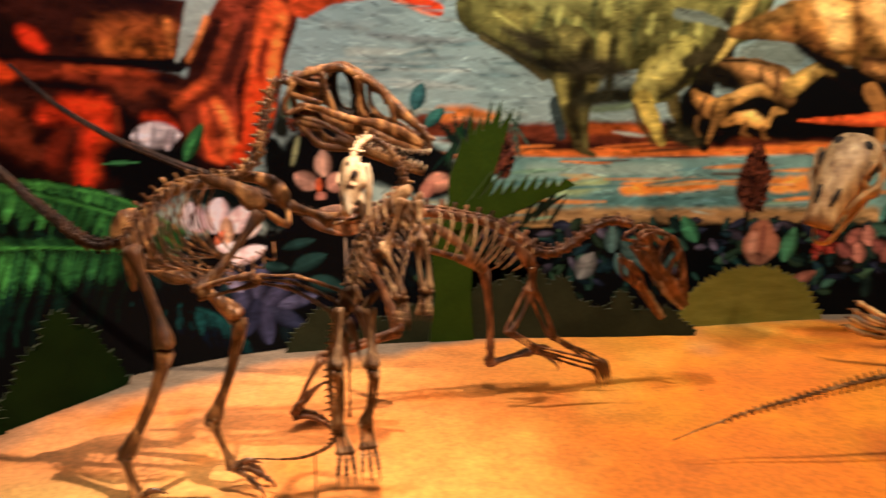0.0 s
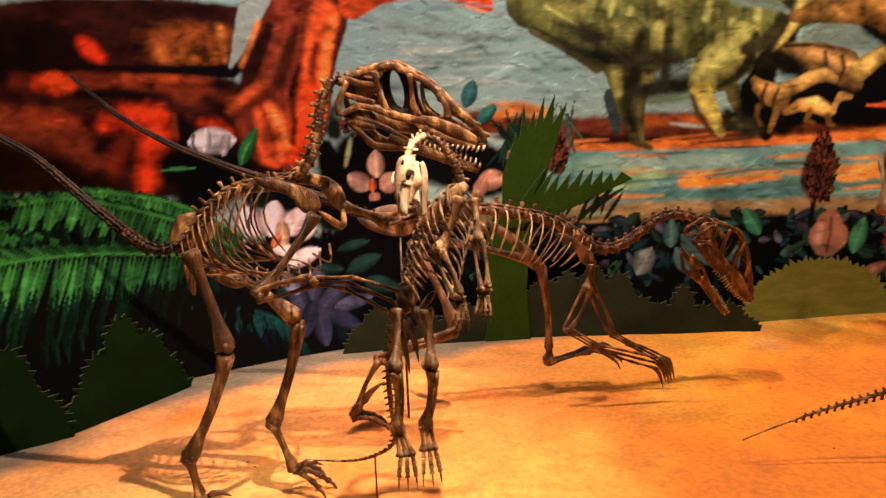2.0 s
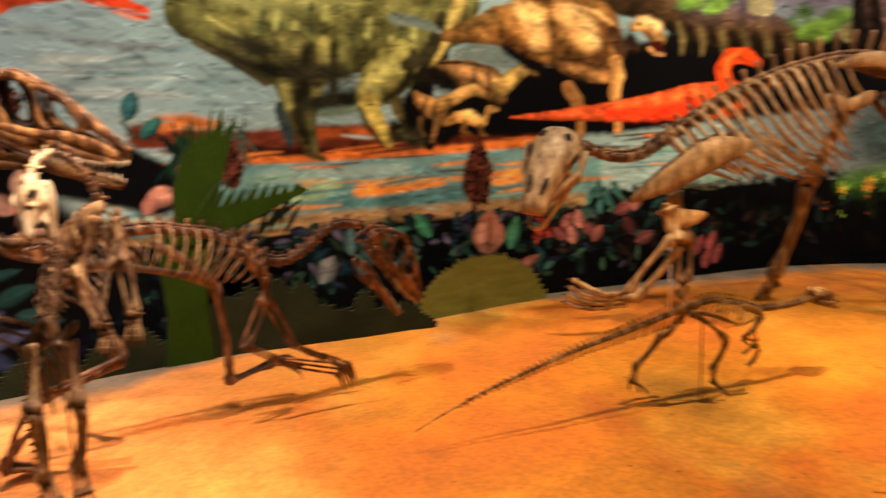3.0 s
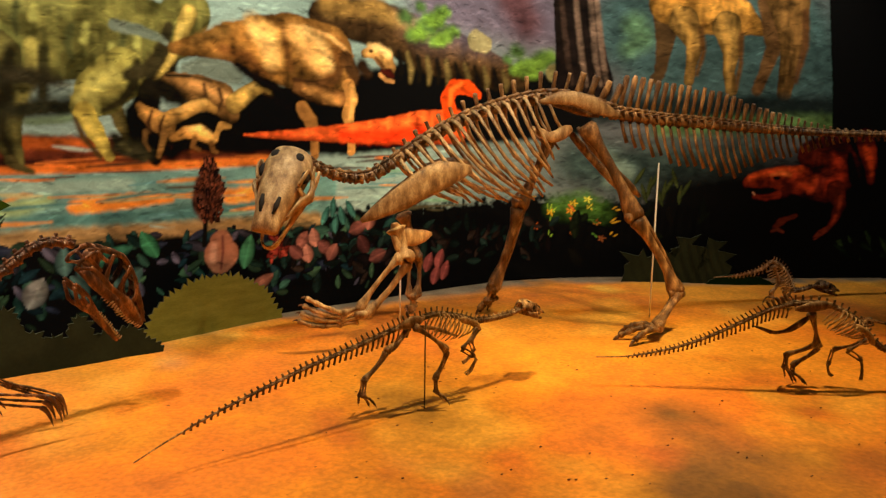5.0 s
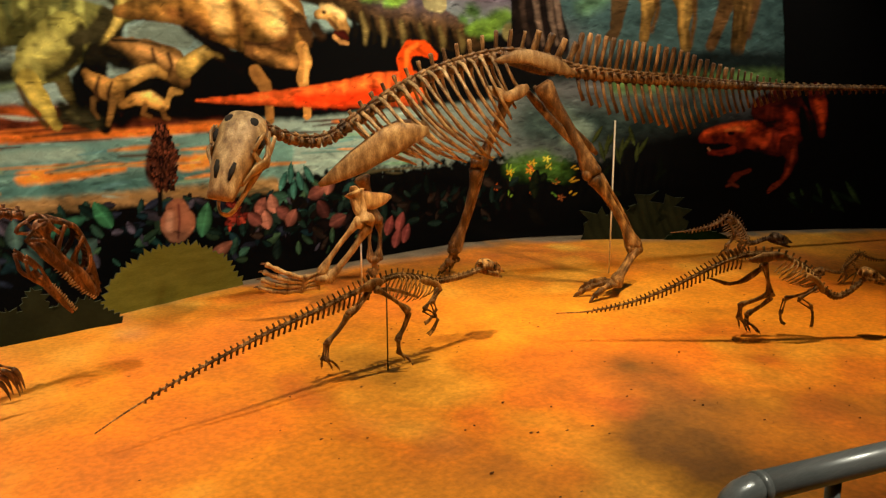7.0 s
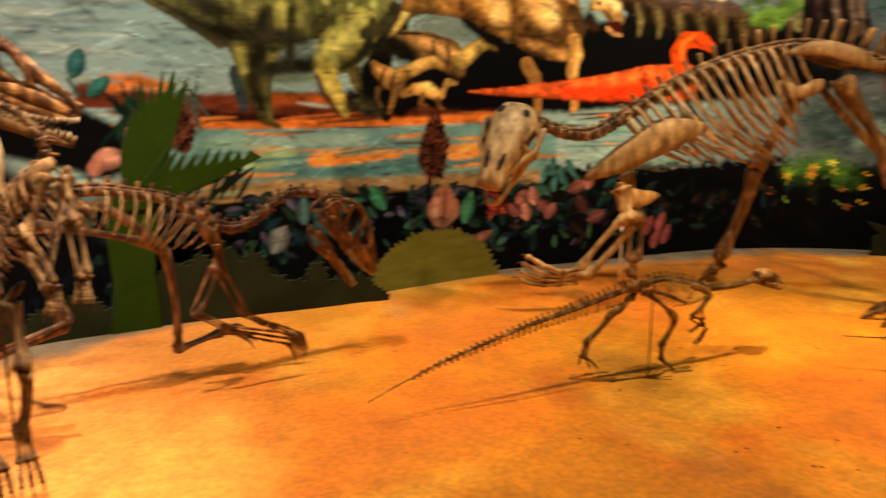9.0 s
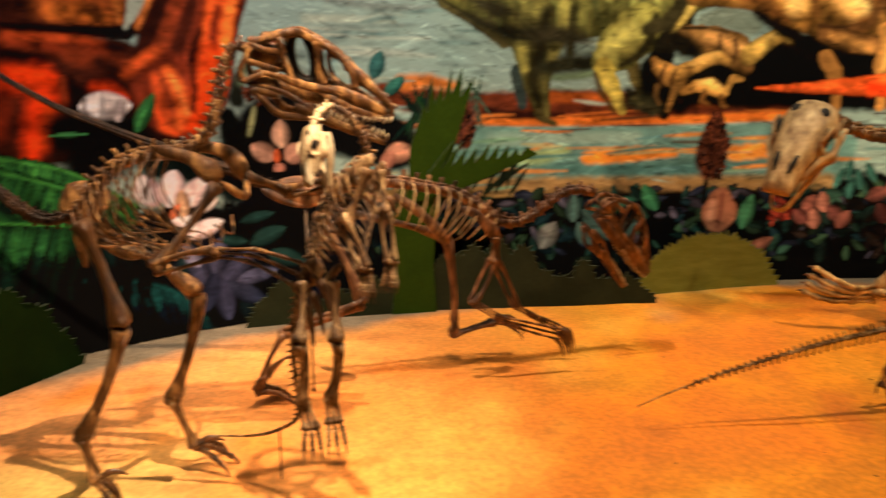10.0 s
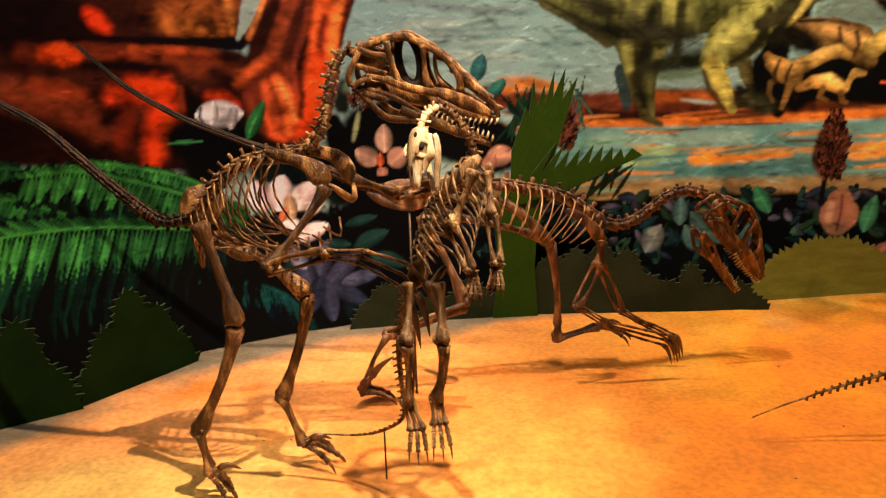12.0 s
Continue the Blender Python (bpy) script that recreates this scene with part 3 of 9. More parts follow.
stroke((124, 52, 30), [(3.67, 2.04, 0.281), (3.60, 1.82, 0.269), (3.57, 1.64, 0.265), (3.51, 1.42, 0.273), (3.46, 1.27, 0.195)], 0.12, 0.6, 0.1)
stroke((150, 158, 142), [(3.47, 2.27, 0.105), (3.42, 2.12, 0.087), (3.37, 2.00, 0.062), (3.33, 1.91, 0.047), (3.29, 1.82, 0.031), (3.25, 1.74, 0.012)], 0.15, 0.08, 0)
stroke((206, 122, 60), [(3.42, 1.97, 0.016), (3.37, 1.85, 0.016), (3.31, 1.74, 0.016)], 0.6, 0.5, 0)
stroke((56, 24, 16), [(3.48, 1.94, 0.032), (3.41, 1.79, 0.044), (3.34, 1.67, 0.044), (3.29, 1.58, 0.031)], 0.6, 0.6, 0)
stroke((74, 32, 20), [(3.64, 1.94, 0.032), (3.57, 1.79, 0.045), (3.52, 1.64, 0.045)], 0.7, 0.6, 0)
stroke((130, 58, 30), [(3.56, 1.94, 0.025), (3.49, 1.79, 0.032), (3.43, 1.65, 0.032)], 0.8, 0.6, 0)
stroke((50, 22, 15), [(3.71, 1.88, 0.019), (3.64, 1.70, 0.026), (3.59, 1.57, 0.026)], 0.7, 0.6, 0)
stroke((180, 80, 36), [(3.39, 1.61, 0.032), (3.29, 1.55, 0.032), (3.22, 1.49, 0.025)], 0.8, 0.6, 0)
stroke((230, 98, 42), [(3.81, 2.01, 0.084), (3.75, 1.82, 0.078), (3.73, 1.66, 0.078), (3.70, 1.51, 0.085), (3.65, 1.35, 0.086)], 0.5, 0.5, 0)
stroke((246, 126, 56), [(3.86, 1.98, 0.026), (3.81, 1.82, 0.026), (3.78, 1.66, 0.026)], 0.9, 0.4, 0)
stroke((120, 44, 24), [(3.75, 1.85, 0.019), (3.71, 1.70, 0.026), (3.72, 1.57, 0.020)], 0.8, 0.6, 0)
stroke((246, 84, 30), [(3.69, 1.60, 0.046), (3.66, 1.47, 0.059), (3.63, 1.35, 0.072), (3.56, 1.23, 0.053)], 0.8, 0.5, 0)
stroke((236, 112, 50), [(3.45, 1.51, 0.026), (3.49, 1.43, 0.039), (3.52, 1.32, 0.046), (3.49, 1.22, 0.033)], 0.7, 0.6, 0)
stroke((250, 140, 70), [(3.47, 1.48, 0.013), (3.51, 1.38, 0.016), (3.54, 1.28, 0.016)], 0.8, 0.5, 0)
stroke((190, 82, 38), [(3.38, 1.48, 0.026), (3.40, 1.36, 0.029), (3.43, 1.24, 0.026)], 0.8, 0.6, 0)
stroke((110, 44, 24), [(3.58, 1.51, 0.019), (3.59, 1.41, 0.020), (3.57, 1.30, 0.020)], 0.8, 0.6, 0)
stroke((230, 96, 42), [(3.37, 1.31, 0.016), (3.40, 1.21, 0.023), (3.46, 1.17, 0.020)], 0.8, 0.5, 0)
stroke((52, 24, 17), [(3.26, 1.22, 0.045), (3.35, 1.14, 0.039), (3.49, 1.12, 0.026)], 0.5, 0.5, 0)
# the standing leg
stroke((196, 78, 34), [(3.97, 2.07, 0.077), (4.14, 2.16, 0.085), (4.43, 2.27, 0.137)], 0.2, 0.4, 0)
stroke((222, 76, 32), [(4.50, 2.21, 0.079), (4.71, 2.11, 0.051), (4.82, 2.07, 0.040)], 0.2, 0.3, 0)
stroke((240, 160, 120), [(4.57, 2.12, 0.011), (4.71, 2.06, 0.011), (4.81, 2.03, 0.007)], 0.6, 0.3, 0)
# sky over water, pale streaks
stroke((165, 178, 160), [(4.25, 1.81, 0.025), (4.55, 1.81, 0.022), (4.81, 1.79, 0.007)], 0.8, 0.15, 0)
stroke((178, 188, 170), [(4.16, 1.75, 0.011), (4.46, 1.73, 0.025), (4.77, 1.72, 0.022), (5.03, 1.70, 0.007)], 0.8, 0.15, 0)
stroke((120, 140, 132), [(4.20, 1.60, 0.025), (4.43, 1.59, 0.021), (4.63, 1.57, 0.007)], 0.8, 0.15, 0)
stroke((168, 180, 165), [(4.34, 1.64, 0.011), (4.59, 1.62, 0.025), (4.85, 1.61, 0.022), (5.07, 1.59, 0.007)], 0.8, 0.15, 0)
stroke((150, 168, 155), [(4.15, 1.50, 0.011), (4.38, 1.47, 0.025), (4.61, 1.46, 0.022), (4.81, 1.44, 0.007)], 0.8, 0.15, 0)
stroke((140, 160, 150), [(4.77, 1.55, 0.011), (4.93, 1.53, 0.026), (5.08, 1.52, 0.022), (5.22, 1.50, 0.007)], 0.8, 0.15, 0)
stroke((135, 148, 138), [(4.38, 1.91, 0.011), (4.68, 1.89, 0.025), (4.99, 1.88, 0.022), (5.25, 1.87, 0.007)], 0.8, 0.15, 0)
stroke((150, 165, 150), [(5.03, 1.45, 0.011), (5.19, 1.43, 0.026), (5.35, 1.42, 0.023), (5.48, 1.40, 0.008)], 0.8, 0.15, 0)
stroke((120, 140, 120), [(5.71, 1.38, 0.011), (5.92, 1.36, 0.027), (6.13, 1.34, 0.024), (6.31, 1.32, 0.008)], 0.8, 0.15, 0)
stroke((140, 155, 142), [(4.11, 1.96, 0.025), (4.25, 1.96, 0.021), (4.38, 1.94, 0.007)], 0.8, 0.15, 0)
stroke((170, 175, 150), [(4.66, 1.45, 0.011), (4.82, 1.43, 0.025), (4.97, 1.41, 0.022), (5.11, 1.40, 0.007)], 0.8, 0.15, 0)
# far shore, red earth and orange light
stroke((112, 56, 34), [(4.73, 1.36, 0.080), (5.26, 1.27, 0.097), (6.01, 1.26, 0.109), (6.76, 1.26, 0.107), (7.63, 1.27, 0.114)], 0.4, 0.5, 0)
stroke((214, 128, 58), [(4.84, 1.43, 0.044), (5.03, 1.44, 0.044), (5.20, 1.40, 0.030)], 0.7, 0.4, 0)
stroke((196, 104, 44), [(5.82, 1.33, 0.035), (6.12, 1.32, 0.031), (6.35, 1.28, 0.024)], 0.8, 0.4, 0)
stroke((196, 104, 44), [(6.57, 1.31, 0.024), (6.94, 1.28, 0.029), (7.34, 1.29, 0.026)], 0.8, 0.4, 0)
stroke((216, 122, 48), [(5.37, 1.17, 0.030), (5.82, 1.16, 0.035), (6.39, 1.16, 0.032), (6.95, 1.16, 0.033), (7.38, 1.18, 0.039), (7.78, 1.18, 0.040)], 0.5, 0.35, 0)
stroke((60, 30, 24), [(5.41, 1.25, 0.023), (5.63, 1.21, 0.027), (5.94, 1.21, 0.019)], 0.8, 0.4, 0)
# river with orange light on it
stroke((112, 152, 142), [(5.10, 0.97, 0.193), (5.83, 0.95, 0.186), (6.59, 0.94, 0.187), (7.39, 0.94, 0.199), (7.87, 0.95, 0.206)], 0.25, 0.18, 0)
stroke((140, 168, 152), [(5.45, 1.06, 0.038), (5.94, 1.05, 0.043), (6.47, 1.05, 0.040)], 0.8, 0.15, 0)
stroke((84, 128, 122), [(5.41, 0.86, 0.038), (6.02, 0.84, 0.047), (6.78, 0.82, 0.050), (7.37, 0.83, 0.052)], 0.8, 0.2, 0)
stroke((150, 172, 120), [(5.56, 0.91, 0.031), (5.83, 0.94, 0.047), (5.98, 0.97, 0.023)], 0.9, 0.2, 0)
stroke((226, 142, 56), [(6.13, 0.92, 0.047), (6.36, 0.93, 0.052), (6.59, 0.94, 0.045), (6.75, 0.94, 0.029)], 0.5, 0.3, 0)
stroke((230, 150, 66), [(7.18, 0.93, 0.055), (7.39, 0.94, 0.056), (7.65, 0.96, 0.057)], 0.5, 0.3, 0)
stroke((90, 80, 64), [(6.73, 1.01, 0.012), (6.92, 1.01, 0.012), (7.14, 1.02, 0.013)], 0.8, 0.2, 0)
stroke((156, 128, 84), [(4.87, 0.80, 0.059), (5.64, 0.75, 0.050), (6.41, 0.73, 0.049), (7.41, 0.72, 0.052), (7.89, 0.72, 0.054)], 0.6, 0.35, 0)
ripples(60, 4.4, 9.2, 0.72, 1.08, ((150, 178, 166), (84, 128, 122), (120, 160, 130), (176, 168, 120), (96, 140, 140), (206, 140, 70)), 31)
ripples(40, 4.2, 8.6, 1.10, 1.24, ((196, 112, 50), (70, 36, 26), (150, 76, 40), (214, 130, 60), (90, 60, 40)), 32)
ripples(60, 4.35, 6.2, 1.26, 2.6, ((160, 182, 170), (124, 150, 142), (172, 188, 172), (140, 160, 150)), 33)
ripples(24, 4.6, 9.4, 0.66, 0.76, ((160, 130, 80), (120, 100, 64), (90, 84, 60)), 34)
# olive long-necked animal by the water
stroke((112, 110, 58), [(5.09, 2.08, 0.149), (5.36, 2.02, 0.234), (5.66, 2.02, 0.299), (5.99, 2.03, 0.333), (6.35, 2.04, 0.321), (6.64, 2.01, 0.245), (6.82, 2.06, 0.186), (6.92, 2.19, 0.167)], 0.12, 0.38, 0.35)
stroke((118, 122, 66), [(5.59, 1.88, 0.172), (5.73, 1.84, 0.185)], 0.4, 0.3, 0)
stroke((160, 160, 92), [(5.33, 2.16, 0.098), (5.69, 2.21, 0.093), (6.09, 2.21, 0.087)], 0.8, 0.3, 0)
stroke((84, 88, 50), [(5.55, 2.09, 0.019), (5.52, 1.99, 0.023), (5.53, 1.90, 0.011)], 0.9, 0.4, 0)
stroke((172, 172, 96), [(5.64, 2.10, 0.019), (5.62, 2.00, 0.023)], 0.9, 0.3, 0)
stroke((84, 88, 50), [(5.87, 2.15, 0.019), (5.85, 2.05, 0.023), (5.86, 1.96, 0.012)], 0.9, 0.4, 0)
stroke((172, 172, 96), [(5.97, 2.16, 0.020), (5.95, 2.07, 0.023)], 0.9, 0.3, 0)
stroke((84, 88, 50), [(6.17, 2.04, 0.020), (6.14, 1.94, 0.024), (6.16, 1.85, 0.012)], 0.9, 0.4, 0)
stroke((172, 172, 96), [(6.26, 2.05, 0.020), (6.24, 1.96, 0.024)], 0.9, 0.3, 0)
stroke((84, 88, 50), [(6.49, 2.03, 0.020), (6.47, 1.93, 0.024), (6.49, 1.84, 0.012)], 0.9, 0.4, 0)
stroke((172, 172, 96), [(6.59, 2.04, 0.020), (6.57, 1.95, 0.024)], 0.9, 0.3, 0)
stroke((84, 88, 50), [(5.66, 2.02, 0.019), (5.63, 1.91, 0.023), (5.65, 1.83, 0.011)], 0.9, 0.4, 0)
stroke((172, 172, 96), [(5.75, 2.03, 0.019), (5.73, 1.93, 0.023)], 0.9, 0.3, 0)
stroke((172, 172, 96), [(6.41, 1.94, 0.020), (6.39, 1.85, 0.024)], 0.9, 0.3, 0)
# dark wood behind the herd
stroke((17, 16, 13), [(7.09, 1.40, 0.152), (7.52, 1.48, 0.244), (8.14, 1.51, 0.301), (8.90, 1.63, 0.370), (9.84, 1.64, 0.338), (10.49, 1.63, 0.275)], 0.25, 0.4, 0)
stroke((26, 24, 18), [(6.55, 1.42, 0.098), (6.89, 1.40, 0.142), (7.30, 1.38, 0.154)], 0.4, 0.4, 0)
stroke((118, 138, 130), [(6.99, 1.84, 0.067), (7.24, 1.82, 0.085), (7.45, 1.76, 0.061)], 0.5, 0.15, 0)
# tan herd
stroke((84, 62, 36), [(7.96, 2.27, 0.118), (8.46, 2.24, 0.188), (9.02, 2.09, 0.227), (9.58, 1.96, 0.176), (9.96, 1.85, 0.117)], 0.2, 0.5, 0.4)
stroke((164, 130, 70), [(8.01, 2.35, 0.082), (8.41, 2.36, 0.075), (8.85, 2.25, 0.049)], 0.7, 0.4, 0)
stroke((116, 100, 58), [(8.57, 2.05, 0.019), (8.60, 1.92, 0.028), (8.58, 1.82, 0.014)], 0.8, 0.4, 0)
stroke((34, 28, 18), [(8.66, 2.04, 0.019), (8.69, 1.92, 0.029), (8.68, 1.81, 0.014)], 0.8, 0.4, 0)
stroke((116, 100, 58), [(8.75, 2.03, 0.019), (8.79, 1.91, 0.029), (8.78, 1.81, 0.014)], 0.8, 0.4, 0)
stroke((34, 28, 18), [(8.85, 2.02, 0.019), (8.88, 1.90, 0.029), (8.87, 1.81, 0.015)], 0.8, 0.4, 0)
stroke((116, 100, 58), [(8.95, 2.01, 0.020), (8.98, 1.89, 0.029), (8.97, 1.80, 0.015)], 0.8, 0.4, 0)
stroke((34, 28, 18), [(9.05, 2.00, 0.020), (9.08, 1.89, 0.030), (9.07, 1.80, 0.015)], 0.8, 0.4, 0)
stroke((116, 100, 58), [(9.15, 1.99, 0.020), (9.18, 1.88, 0.030), (9.17, 1.79, 0.015)], 0.8, 0.4, 0)
stroke((34, 28, 18), [(9.25, 1.98, 0.020), (9.29, 1.87, 0.030), (9.28, 1.79, 0.015)], 0.8, 0.4, 0)
stroke((116, 100, 58), [(9.36, 1.97, 0.020), (9.40, 1.86, 0.031), (9.39, 1.79, 0.015)], 0.8, 0.4, 0)
stroke((34, 28, 18), [(9.47, 1.96, 0.020), (9.51, 1.85, 0.031), (9.50, 1.78, 0.015)], 0.8, 0.4, 0)
stroke((116, 100, 58), [(9.58, 1.95, 0.021), (9.62, 1.84, 0.031), (9.61, 1.78, 0.016)], 0.8, 0.4, 0)
stroke((34, 28, 18), [(9.69, 1.94, 0.021), (9.73, 1.83, 0.031), (9.72, 1.78, 0.016)], 0.8, 0.4, 0)
stroke((116, 100, 58), [(9.80, 1.93, 0.021), (9.84, 1.83, 0.032), (9.83, 1.77, 0.016)], 0.8, 0.4, 0)
stroke((70, 24, 14), [(8.50, 1.86, 0.024), (8.59, 1.84, 0.024)], 0.5, 0.2, 0)
# the olive animal's legs, chest and neck
stroke((88, 82, 48), [(5.11, 1.91, 0.021), (5.32, 1.81, 0.028), (5.53, 1.68, 0.043)], 0.25, 0.4, 0)
stroke((56, 70, 66), [(5.62, 1.50, 0.043), (5.64, 1.39, 0.043), (5.66, 1.28, 0.036)], 0.2, 0.3, 0)
stroke((108, 104, 56), [(5.70, 1.81, 0.185), (5.75, 1.60, 0.144), (5.76, 1.42, 0.094), (5.78, 1.30, 0.066), (5.81, 1.21, 0.044)], 0.12, 0.5, 0.2)
stroke((50, 46, 26), [(5.82, 1.87, 0.043), (5.78, 1.67, 0.061), (5.73, 1.42, 0.047), (5.79, 1.23, 0.026)], 0.7, 0.4, 0)
stroke((84, 76, 42), [(5.77, 1.22, 0.033), (5.82, 1.18, 0.026), (5.89, 1.15, 0.018)], 0.4, 0.4, 0)
stroke((168, 160, 86), [(5.94, 1.91, 0.039), (5.92, 1.73, 0.047), (5.85, 1.54, 0.029)], 0.6, 0.5, 0)
stroke((150, 144, 76), [(5.58, 1.83, 0.028), (5.65, 1.69, 0.036), (5.67, 1.51, 0.022)], 0.8, 0.5, 0)
stroke((58, 56, 30), [(6.00, 1.89, 0.029), (5.99, 1.75, 0.032), (5.98, 1.61, 0.032)], 0.7, 0.4, 0)
stroke((54, 54, 36), [(5.81, 1.52, 0.058), (5.97, 1.54, 0.072), (6.17, 1.55, 0.072)], 1, 0.5, 0)
stroke((108, 128, 98), [(5.88, 1.45, 0.018), (6.01, 1.46, 0.025), (6.16, 1.48, 0.022)], 1, 0.4, 0)
stroke((22, 20, 14), [(6.63, 1.61, 0.087), (6.58, 1.45, 0.095), (6.62, 1.31, 0.081), (6.66, 1.20, 0.037)], 0.3, 0.4, 0)
stroke((96, 86, 46), [(6.42, 1.52, 0.051), (6.46, 1.40, 0.040), (6.52, 1.30, 0.029), (6.58, 1.22, 0.026)], 0.3, 0.4, 0)
stroke((48, 46, 30), [(6.40, 1.35, 0.037), (6.48, 1.26, 0.044), (6.57, 1.21, 0.022)], 0.6, 0.5, 0)
stroke((152, 146, 76), [(6.47, 1.77, 0.165), (6.32, 1.65, 0.159), (6.23, 1.55, 0.101), (6.21, 1.51, 0.065)], 0.12, 0.5, 0.35)
stroke((186, 178, 98), [(6.22, 1.59, 0.051), (6.30, 1.68, 0.065), (6.41, 1.75, 0.065)], 0.8, 0.4, 0)
stroke((128, 120, 62), [(6.35, 1.62, 0.043), (6.44, 1.66, 0.043)], 0.8, 0.5, 0)
stroke((60, 54, 30), [(6.34, 1.53, 0.015), (6.46, 1.59, 0.029), (6.54, 1.70, 0.032), (6.57, 1.84, 0.022)], 0.6, 0.4, 0)
stroke((184, 166, 78), [(6.22, 1.51, 0.069), (6.28, 1.39, 0.055), (6.32, 1.31, 0.044), (6.36, 1.23, 0.029)], 0.15, 0.4, 0)
stroke((212, 192, 96), [(6.22, 1.48, 0.025), (6.29, 1.36, 0.022), (6.33, 1.27, 0.015)], 0.8, 0.3, 0)
stroke((90, 70, 36), [(6.16, 1.48, 0.015), (6.20, 1.36, 0.018), (6.30, 1.23, 0.015)], 0.8, 0.4, 0)
stroke((40, 36, 22), [(6.61, 1.66, 0.058), (6.70, 1.72, 0.072), (6.77, 1.83, 0.065), (6.80, 1.93, 0.050)], 0.4, 0.4, 0.1)
stroke((66, 60, 36), [(6.51, 1.76, 0.044), (6.64, 1.80, 0.052), (6.73, 1.92, 0.045), (6.79, 2.09, 0.037)], 0.5, 0.5, 0)
stroke((172, 150, 78), [(6.67, 1.72, 0.011), (6.75, 1.81, 0.026), (6.83, 1.94, 0.041), (6.89, 2.08, 0.057), (6.93, 2.19, 0.060)], 0.3, 0.4, 0.2)
stroke((206, 182, 100), [(6.77, 1.84, 0.011), (6.84, 1.97, 0.015), (6.88, 2.10, 0.019)], 0.8, 0.3, 0)
stroke((120, 132, 116), [(6.43, 2.07, 0.035), (6.59, 2.05, 0.040), (6.72, 2.01, 0.026), (6.77, 1.98, 0.015)], 0.4, 0.1, 0)
# gap of pale sky, dark ground and shrubs round the herd
stroke((116, 128, 114), [(6.91, 1.82, 0.046), (7.06, 1.84, 0.074), (7.25, 1.79, 0.064)], 0.4, 0.12, 0)
stroke((14, 12, 10), [(7.32, 1.52, 0.081), (7.48, 1.48, 0.173), (7.64, 1.48, 0.168), (7.70, 1.31, 0.102)], 0.4, 0.4, 0)
stroke((18, 16, 12), [(6.54, 1.51, 0.074), (6.56, 1.36, 0.082), (6.77, 1.24, 0.046), (7.10, 1.49, 0.063), (7.12, 1.32, 0.064)], 0.5, 0.4, 0)
stroke((64, 62, 40), [(6.39, 1.28, 0.036), (6.50, 1.30, 0.059), (6.61, 1.24, 0.038)], 0.7, 0.5, 0)
stroke((96, 92, 56), [(6.44, 1.31, 0.018), (6.49, 1.28, 0.015)], 0.9, 0.5, 0)
# half-grown animal
stroke((128, 94, 50), [(6.80, 1.71, 0.083), (6.97, 1.68, 0.108), (7.13, 1.63, 0.118), (7.21, 1.52, 0.072)], 0.15, 0.5, 0.4)
stroke((40, 34, 22), [(6.65, 1.70, 0.059), (6.77, 1.66, 0.083), (6.86, 1.60, 0.054)], 0.6, 0.5, 0)
stroke((40, 34, 24), [(6.76, 1.77, 0.011), (6.92, 1.77, 0.011), (7.07, 1.74, 0.012)], 1, 0.4, 0)
stroke((196, 146, 84), [(6.94, 1.72, 0.031), (7.05, 1.69, 0.039), (7.17, 1.63, 0.040)], 0.8, 0.5, 0)
stroke((84, 58, 32), [(7.02, 1.72, 0.012), (7.03, 1.65, 0.016), (7.01, 1.60, 0.012)], 1, 0.4, 0)
stroke((84, 58, 32), [(7.13, 1.69, 0.012), (7.15, 1.61, 0.016), (7.12, 1.55, 0.012)], 1, 0.4, 0)
stroke((170, 138, 70), [(7.24, 1.59, 0.072), (7.33, 1.66, 0.061), (7.44, 1.73, 0.053), (7.53, 1.71, 0.054), (7.61, 1.66, 0.029)], 0.15, 0.4, 0.35)
stroke((206, 172, 98), [(7.36, 1.71, 0.016), (7.45, 1.75, 0.020), (7.54, 1.74, 0.016)], 0.8, 0.3, 0)
stroke((60, 40, 22), [(7.47, 1.67, 0.008), (7.55, 1.64, 0.008), (7.62, 1.63, 0.008)], 0.6, 0.3, 0)
stroke((24, 18, 12), [(7.52, 1.72, 0.010), (7.53, 1.71, 0.010)], 0.5, 0.2, 0)
# two young ones
stroke((168, 124, 64), [(6.57, 1.56, 0.030), (6.61, 1.51, 0.056), (6.69, 1.46, 0.075), (6.75, 1.43, 0.061), (6.78, 1.37, 0.031)], 0.12, 0.5, 0.4)
stroke((178, 136, 70), [(6.74, 1.47, 0.053), (6.86, 1.52, 0.050), (6.96, 1.57, 0.043), (7.03, 1.58, 0.043), (7.09, 1.55, 0.028)], 0.12, 0.4, 0.35)
stroke((216, 172, 96), [(6.83, 1.53, 0.015), (6.93, 1.58, 0.019), (7.02, 1.60, 0.020)], 0.8, 0.4, 0)
stroke((76, 50, 28), [(6.65, 1.53, 0.009), (6.62, 1.45, 0.015), (6.63, 1.39, 0.011)], 1, 0.4, 0)
stroke((76, 50, 28), [(6.73, 1.50, 0.009), (6.70, 1.43, 0.015), (6.70, 1.38, 0.011)], 1, 0.4, 0)
stroke((110, 82, 44), [(6.60, 1.39, 0.022), (6.59, 1.33, 0.015), (6.62, 1.27, 0.011)], 0.4, 0.4, 0)
stroke((140, 104, 54), [(6.73, 1.38, 0.030), (6.71, 1.31, 0.019), (6.68, 1.23, 0.015)], 0.4, 0.4, 0)
stroke((188, 138, 70), [(6.78, 1.35, 0.023), (6.88, 1.39, 0.043), (6.97, 1.38, 0.051), (7.07, 1.34, 0.040)], 0.12, 0.5, 0.4)
stroke((222, 176, 100), [(6.89, 1.41, 0.015), (6.98, 1.42, 0.020), (7.05, 1.38, 0.016)], 0.8, 0.4, 0)
